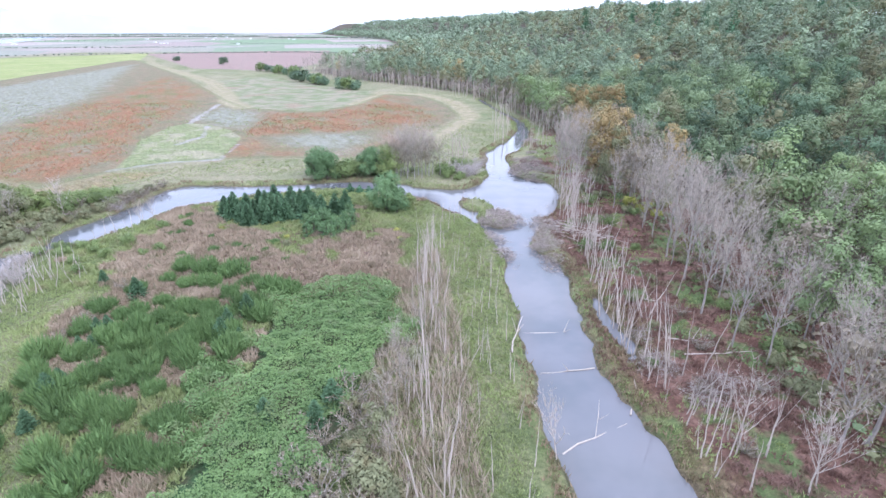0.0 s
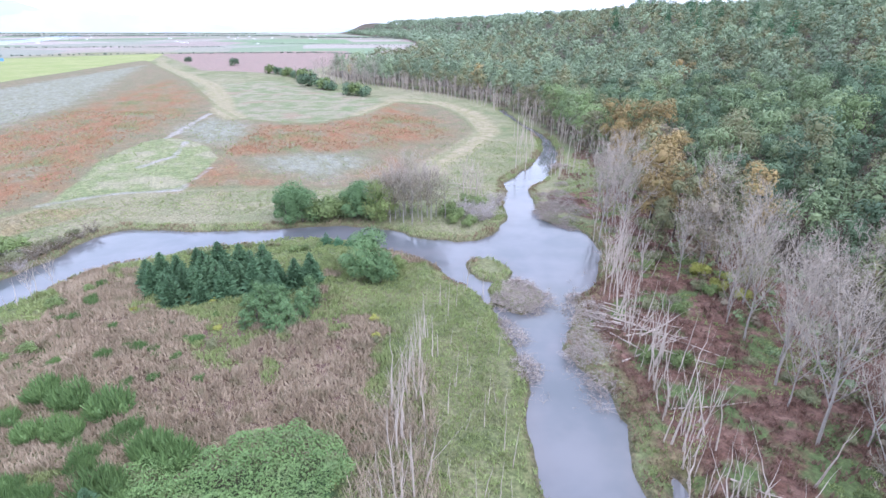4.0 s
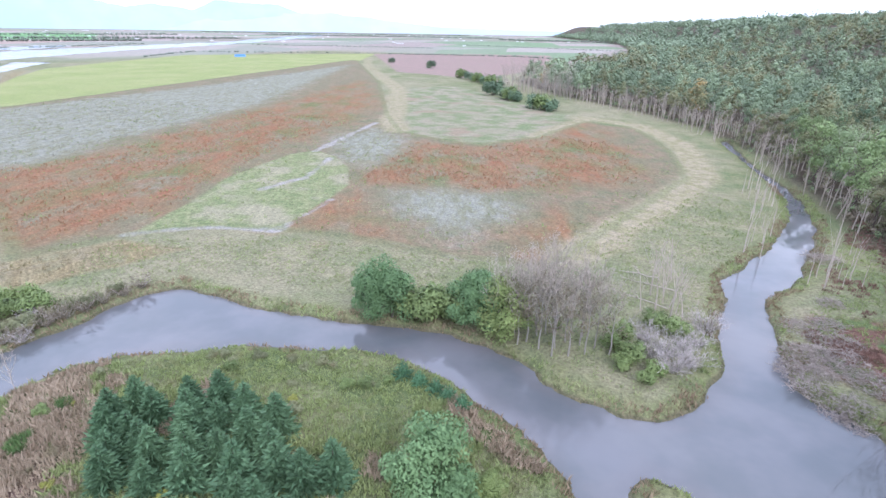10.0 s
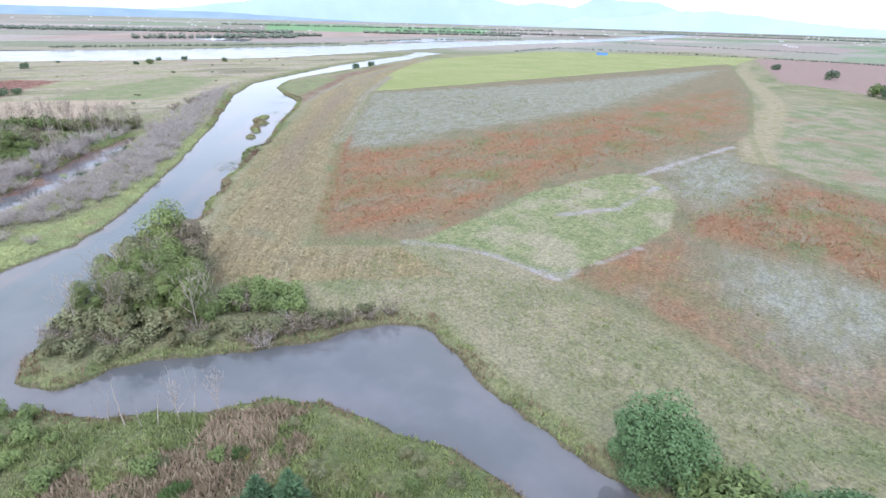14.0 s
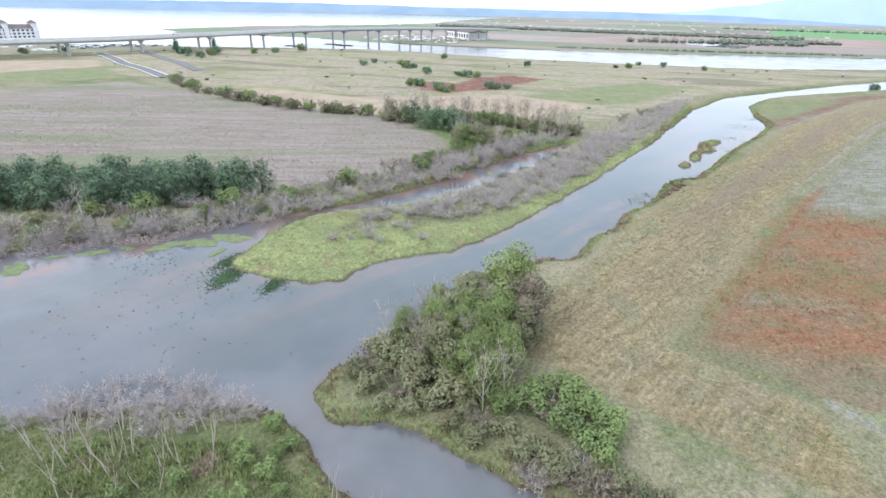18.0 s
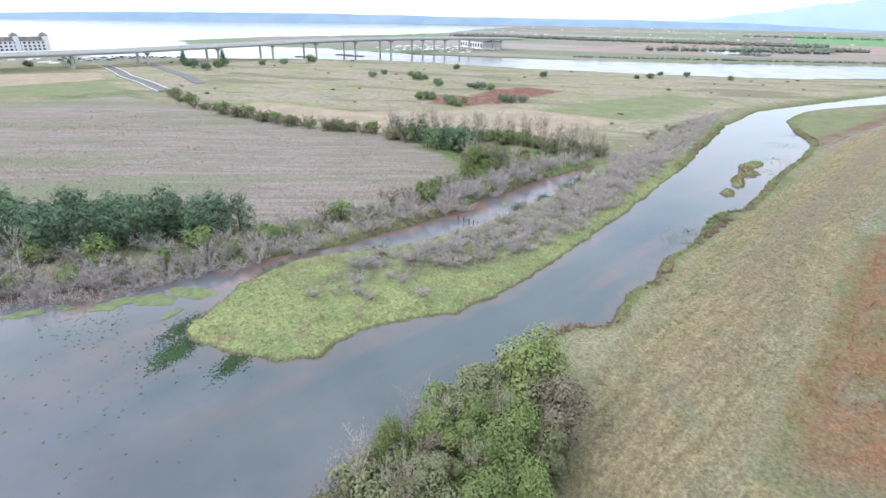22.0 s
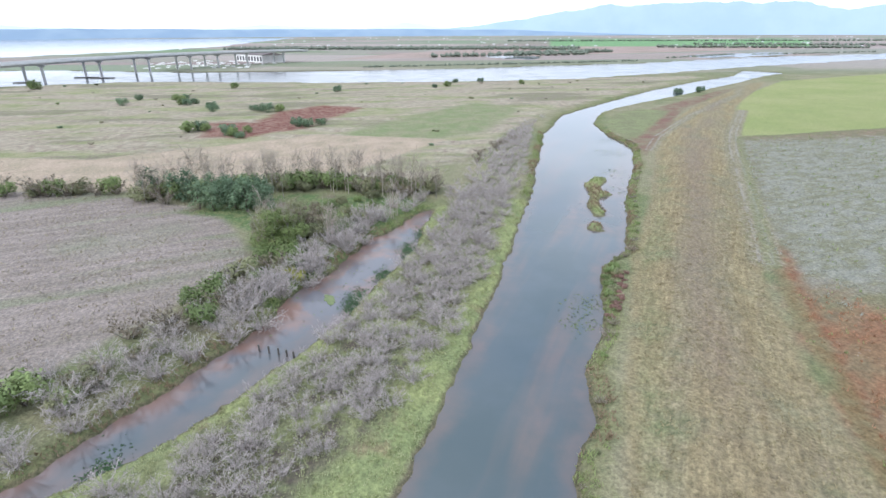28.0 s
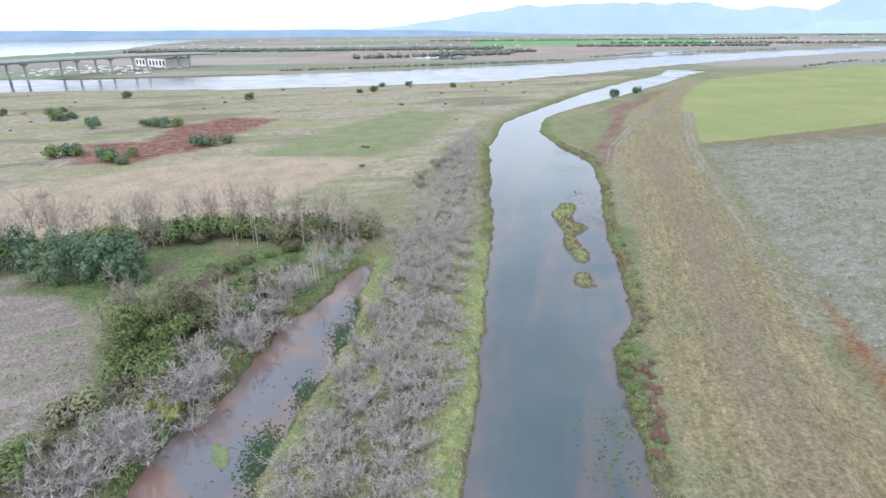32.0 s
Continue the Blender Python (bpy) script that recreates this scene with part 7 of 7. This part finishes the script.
# Grey-blue, low-contrast leaf colour: the haze over the far belts, painted on.
HAZED_BELT = leaf_material("hazed_belt_leaves", (0.056, 0.07, 0.062), (0.074, 0.09, 0.08), (0.095, 0.112, 0.098))
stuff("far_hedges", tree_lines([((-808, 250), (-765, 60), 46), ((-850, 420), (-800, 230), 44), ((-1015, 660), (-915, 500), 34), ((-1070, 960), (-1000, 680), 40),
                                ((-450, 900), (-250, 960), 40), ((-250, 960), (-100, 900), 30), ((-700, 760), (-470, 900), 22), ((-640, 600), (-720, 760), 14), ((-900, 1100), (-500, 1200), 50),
                                ((-560, 1500), (-100, 1350), 50), ((-1300, 1500), (-900, 1900), 40)], 15, 2.8, 1.0, 12), HAZED_BELT, "dark hedges and bushes along distant fields and banks", "hedges")
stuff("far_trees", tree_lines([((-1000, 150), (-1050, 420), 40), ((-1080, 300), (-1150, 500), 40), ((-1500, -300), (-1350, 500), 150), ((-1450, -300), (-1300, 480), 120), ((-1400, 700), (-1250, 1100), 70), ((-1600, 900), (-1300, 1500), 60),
                               ((-2200, 500), (-1900, 1800), 110), ((-1800, 2200), (-800, 2600), 120), ((-700, 2300), (-200, 2200), 60), ((-2600, 2600), (-1200, 3300), 120)], 16, 8.0, 2.6, 9), HAZED_BELT, "dark belts of trees across the far plain", "trees")


# ---- distance: the far shore and the mountains ----
def mountain_range(name, a0, a1, dist, profile, mat, label, seed, base=-5.0):
    n = 160
    v = []
    r = np.random.default_rng(seed)
    rough = np.convolve(r.normal(size=n + 8), np.ones(5) / 5, "same")[:n]
    for i in range(n):
        f = i / (n - 1)
        a = radians(a0 + (a1 - a0) * f)
        h = max(2.0, float(np.interp(f, *zip(*profile))) * (1 + 0.07 * rough[i]))
        for k, q in ((0, 0.0), (1, 0.55), (2, 1.0)):
            d = dist + k * 90
            v.append((-100 - d * math.sin(a), 100 + d * math.cos(a), base + h * q))
    t = []
    for i in range(n - 1):
        for k in range(2):
            p = i * 3 + k
            t += [(p, p + 3, p + 4), (p, p + 4, p + 1)]
    return tagged(new(name, mesh_of(name, np.array(v), np.array(t), mat, True)), label, "backdrop", kind="structure")


# Matt pale blue: the air's haze painted as the backdrop's base colour.
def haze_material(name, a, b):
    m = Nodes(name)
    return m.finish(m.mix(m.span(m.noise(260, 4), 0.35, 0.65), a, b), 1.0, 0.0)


mountain_range("backdrop_shore", 62, 150, 4300, [(0, 4), (0.08, 16), (0.18, 45), (0.3, 58), (0.5, 60), (0.62, 68), (0.75, 62), (0.85, 55), (0.93, 40), (1, 30)], haze_material("hazed_shore", (0.23, 0.31, 0.40), (0.27, 0.35, 0.43)), "low wooded shore across the bay, blue from painted haze", 1)
mountain_range("backdrop_mountain", 36, 88, 4550, [(0, 150), (0.045, 200), (0.146, 221), (0.19, 150), (0.25, 188), (0.29, 160), (0.37, 221), (0.52, 230), (0.64, 221), (0.73, 180), (0.83, 114), (0.9, 77), (0.95, 60), (1, 40)], haze_material("hazed_mountain", (0.35, 0.45, 0.56), (0.38, 0.48, 0.58)), "mountains on the horizon, pale blue from painted haze", 2)
mountain_range("backdrop_hills", -4, 50, 4500, [(0, 60), (0.08, 45), (0.3, 40), (0.5, 60), (0.62, 120), (0.72, 150), (0.8, 130), (0.9, 120), (1, 4)], haze_material("hazed_hills", (0.38, 0.48, 0.58), (0.41, 0.51, 0.60)), "hills beyond the plain, faint blue from painted haze", 3)
mountain_range("backdrop_islands", 84, 140, 4650, [(0, 50), (0.1, 110), (0.18, 60), (0.34, 95), (0.42, 60), (0.6, 60), (0.7, 90), (0.85, 110), (1, 60)], haze_material("hazed_islands", (0.55, 0.63, 0.71), (0.58, 0.66, 0.73)), "islands behind the far shore, faint blue from painted haze", 4)

# ---- rank growth along the near shores, weed on the water, old pilings ----
shore = sown([(-330, 20), (-330, 200), (40, 260), (40, 20), (-90, -10), (-130, 40)], 260000, 101, 0, 0.15)
shore = shore[(dry(shore[:, 0], shore[:, 1]) < 2.2) & (inside(PEN_ALL, shore[:, 0], shore[:, 1]) < -2)]
tint = fbm(shore[:, 0], shore[:, 1], 11.0, 102) - 0.25 * (inside(EAST_FLOOR, shore[:, 0], shore[:, 1]) > -3)
stuff("bank_growth", fluff(shore[tint > 0.5], 103, 0.5, 0.2, 4), GRASS_BLADE, "rank green grass along the water's edge", "grass")
stuff("bank_growth", fluff(shore[tint <= 0.5], 104, 0.55, 0.2, 4), leaf_material("bank_stems", (0.12, 0.085, 0.05), (0.19, 0.14, 0.08), (0.25, 0.20, 0.11), (0.13, 0.15, 0.05)), "brown and olive growth along the water's edge", "plants")


def weed_mats():
    r = np.random.default_rng(111)
    c = []
    for x, y, s, n in ((-203, 106.8, 2.6, 1500), (-212, 109.8, 2.2, 1000), (-181, 97.5, 2.6, 1500), (-191, 101.6, 2, 700), (-110, 59.5, 2.2, 900), (-105, 63, 2.2, 1500), (-105.5, 72, 1.8, 900), (-131, 61.5, 3, 900), (-146, 74.5, 2, 500)):
        c.append(np.column_stack([x + r.normal(size=n) * s, y + r.normal(size=n) * s * 0.45, np.full(n, 0.05)]))
    c = np.concatenate(c)
    c = c[dry(c[:, 0], c[:, 1]) < 0.6]
    return cards(r, c, r.normal(size=c.shape) * 0.25 + (0, 0, 1), 0.3 * r.uniform(0.5, 1.4, len(c)), 0.7, 0.1)


stuff("water_weed", weed_mats(), leaf_material("weed", (0.007, 0.018, 0.007), (0.013, 0.03, 0.011), (0.024, 0.045, 0.018)), "dark green weed floating at the pond's edge", "weed")


def loose_weed():
    r = np.random.default_rng(121)
    c = np.concatenate([np.column_stack([x + r.normal(size=n) * s, y + r.normal(size=n) * s, np.full(n, 0.03)]) for x, y, s, n in ((-101, 58, 8, 60), (-106, 46, 4, 110), (-95, 66, 9, 40), (-255, 170, 9, 120), (-185, 90, 8, 120), (-84, 60, 8, 60), (-178, 135, 1.6, 90), (-172, 132, 1.6, 80), (-262, 171, 3, 120), (-290, 181, 4, 160), (-312, 188.5, 3, 120), (-240, 166, 3, 90))])
    c = c[dry(c[:, 0], c[:, 1]) < -0.4]
    return cards(r, c, r.normal(size=c.shape) * 0.2 + (0, 0, 1), 0.38 * r.uniform(0.5, 1.5, len(c)), 0.7, 0.05)


stuff("floating_leaves", loose_weed(), leaf_material("loose_weed", (0.02, 0.035, 0.015), (0.04, 0.055, 0.025), (0.08, 0.08, 0.04)), "scattered dark weed and leaves on the water", "weed")
for i, (x, y) in enumerate([(-168, 85.2), (-167.6, 86.6), (-167.1, 88), (-166.6, 89.2), (-166.2, 90.2)]):
    post = thing("piling", "short dark weathered timber post in the pond", "post", "old pilings")
    post.matrix_basis = pose(x, y, -0.8, 3 - i, 2 * i - 4, 0)
    part("timber", tube([(0, 0, 0), (0, 0, 1.0), (0, 0, 1.9)], [0.16, 0.15, 0.13], 7), STEEL_DARK, post)


def algae_mat(v, x, y, long, wide, turn):
    ob = thing("algae_mat", "flat pale green mat of algae floating in the lagoon", "algae", "algae mats")
    r = np.random.default_rng(1200 + v)
    n = 30
    a = np.arange(n) * 2 * math.pi / n
    w = 1 + 0.22 * np.sin(2 * a + r.uniform(0, 6)) + 0.15 * np.sin(5 * a + r.uniform(0, 6)) + 0.07 * r.normal(size=n)
    rim = np.column_stack([np.cos(a) * long * w, np.sin(a) * wide * w, np.full(n, 0.02)])
    verts = np.vstack([rim, rim * (0.9, 0.9, 1) + (0, 0, 0.06), [(0, 0, 0.1)]])
    k = np.arange(n)
    q = (k + 1) % n
    tris = np.concatenate([np.column_stack([k, q, q + n]), np.column_stack([k, q + n, k + n]), np.column_stack([k + n, q + n, np.full(n, 2 * n)])])
    part("mat", (verts, tris), ALGAE, ob)
    ob.matrix_basis = pose(x, y, 0, 0, 0, turn)


ALGAE = plain_material("algae", (0.19, 0.22, 0.10), (0.11, 0.15, 0.07), 1.2, 0.8)
for i, row in enumerate([(-115.5, 49, 3.6, 2.0, 120), (-119.5, 53, 3.6, 2.2, 110), (-112, 44, 3.0, 1.8, 130), (-105.5, 34, 2.6, 1.3, 120), (-96, 27, 3.2, 1.6, 60), (-91, 18, 3.2, 2.0, 100), (-109, 38, 1.4, 0.9, 90), (-102, 29, 1.6, 0.8, 120), (-183, 93, 1.8, 0.9, 30), (-113, 55, 1.8, 0.9, 0)]):
    algae_mat(i, *row)


# ---- the ramp road, its lines and the car park by the viaduct ----
def ribbon(name, line, offset, half, lift, mat, label, category, parent=None):
    p = np.array(line, float)
    s = np.linspace(0, len(p) - 1, 40)
    q = np.column_stack([np.interp(s, np.arange(len(p)), p[:, 0]), np.interp(s, np.arange(len(p)), p[:, 1])])
    d = np.gradient(q, axis=0)
    n = np.column_stack([-d[:, 1], d[:, 0]]) / np.linalg.norm(d, axis=1)[:, None]
    z = np.array([height(x, y) for x, y in q]) + lift
    a, b = q + n * (offset - half), q + n * (offset + half)
    v = np.vstack([np.column_stack([a, z]), np.column_stack([b, z]), np.column_stack([a, z - 0.4]), np.column_stack([b, z - 0.4])])
    k = np.arange(39)
    t = np.concatenate([np.column_stack([k, k + 1, k + 41]), np.column_stack([k, k + 41, k + 40]), np.column_stack([k + 80, k + 81, k + 1]), np.column_stack([k + 80, k + 1, k]), np.column_stack([k + 40, k + 41, k + 121]), np.column_stack([k + 40, k + 121, k + 120])])
    if parent:
        return part(name, (v, t), mat, parent, label)
    return tagged(new(name, mesh_of(name, v, t, mat)), label, category, kind="structure")


ASPHALT = plain_material("asphalt", (0.13, 0.13, 0.128), (0.20, 0.198, 0.19), 2.0, 0.9)
LINE_WHITE = plain_material("road_paint", (0.62, 0.62, 0.60), (0.75, 0.75, 0.72), 1.0, 0.7)
road_1 = ribbon("road_1", ROAD, 0, 4.5, 0.35, ASPHALT, "grey asphalt ramp road leading to the viaduct", "road")
ribbon("edge_line", ROAD, -4.0, 0.35, 0.36, LINE_WHITE, "white edge line", "", road_1)
ribbon("edge_line", ROAD, 4.0, 0.35, 0.36, LINE_WHITE, "white edge line", "", road_1)
road_2 = ribbon("road_2", [(-352, -140), (-387, -183), (-420, -232), (-444, -267), (-470, -300)], 0, 3.5, 0.3, ASPHALT, "second narrow lane beside the ramp road", "road")


def parked_car(v):
    ob = thing("parked_car", "parked %s car near the viaduct" % ("white", "dark", "silver", "blue")[v], "car", "parked cars")
    paint = plain_material("car_paint", *(((0.7, 0.7, 0.7), (0.6, 0.6, 0.6)), ((0.05, 0.05, 0.06), (0.08, 0.08, 0.09)), ((0.4, 0.4, 0.42), (0.5, 0.5, 0.52)), ((0.08, 0.14, 0.3), (0.12, 0.2, 0.36)))[v], 3.0, 0.3)
    part("body", box(0, 0, 0.65, 4.4, 1.8, 0.7), paint, ob)
    v0, t0 = box(-0.2, 0, 1.25, 2.4, 1.6, 0.55)
    v0[[1, 3, 5, 7], 0] *= 0.7
    part("cabin", (v0, t0), GLASS_DARK, ob)
    for x in (-1.35, 1.35):
        for y in (-0.85, 0.85):
            wheel = part("wheel", sticks([(x, y - 0.1, 0.32)], [(x, y + 0.1, 0.32)], 0.32, 0.32, 10), STEEL_DARK, ob)
            part("rim", sticks([(x, y - 0.12, 0.32)], [(x, y + 0.12, 0.32)], 0.2, 0.2, 8), CONCRETE, wheel, "grey metal rim")
    return ob


KINDS["car"] = parked_car
r12 = np.random.default_rng(12)
for i in range(48):
    row, col = divmod(i, 12)
    x, y = -445 - col * 7.5 + row * 3, -350 - row * 14 + col * 3.2
    if dry(x, y) > 4 and r12.uniform() < 0.8:
        stand("car", i % 4, x, y, 1.0, 110 + r12.normal() * 4, sink=0.0)
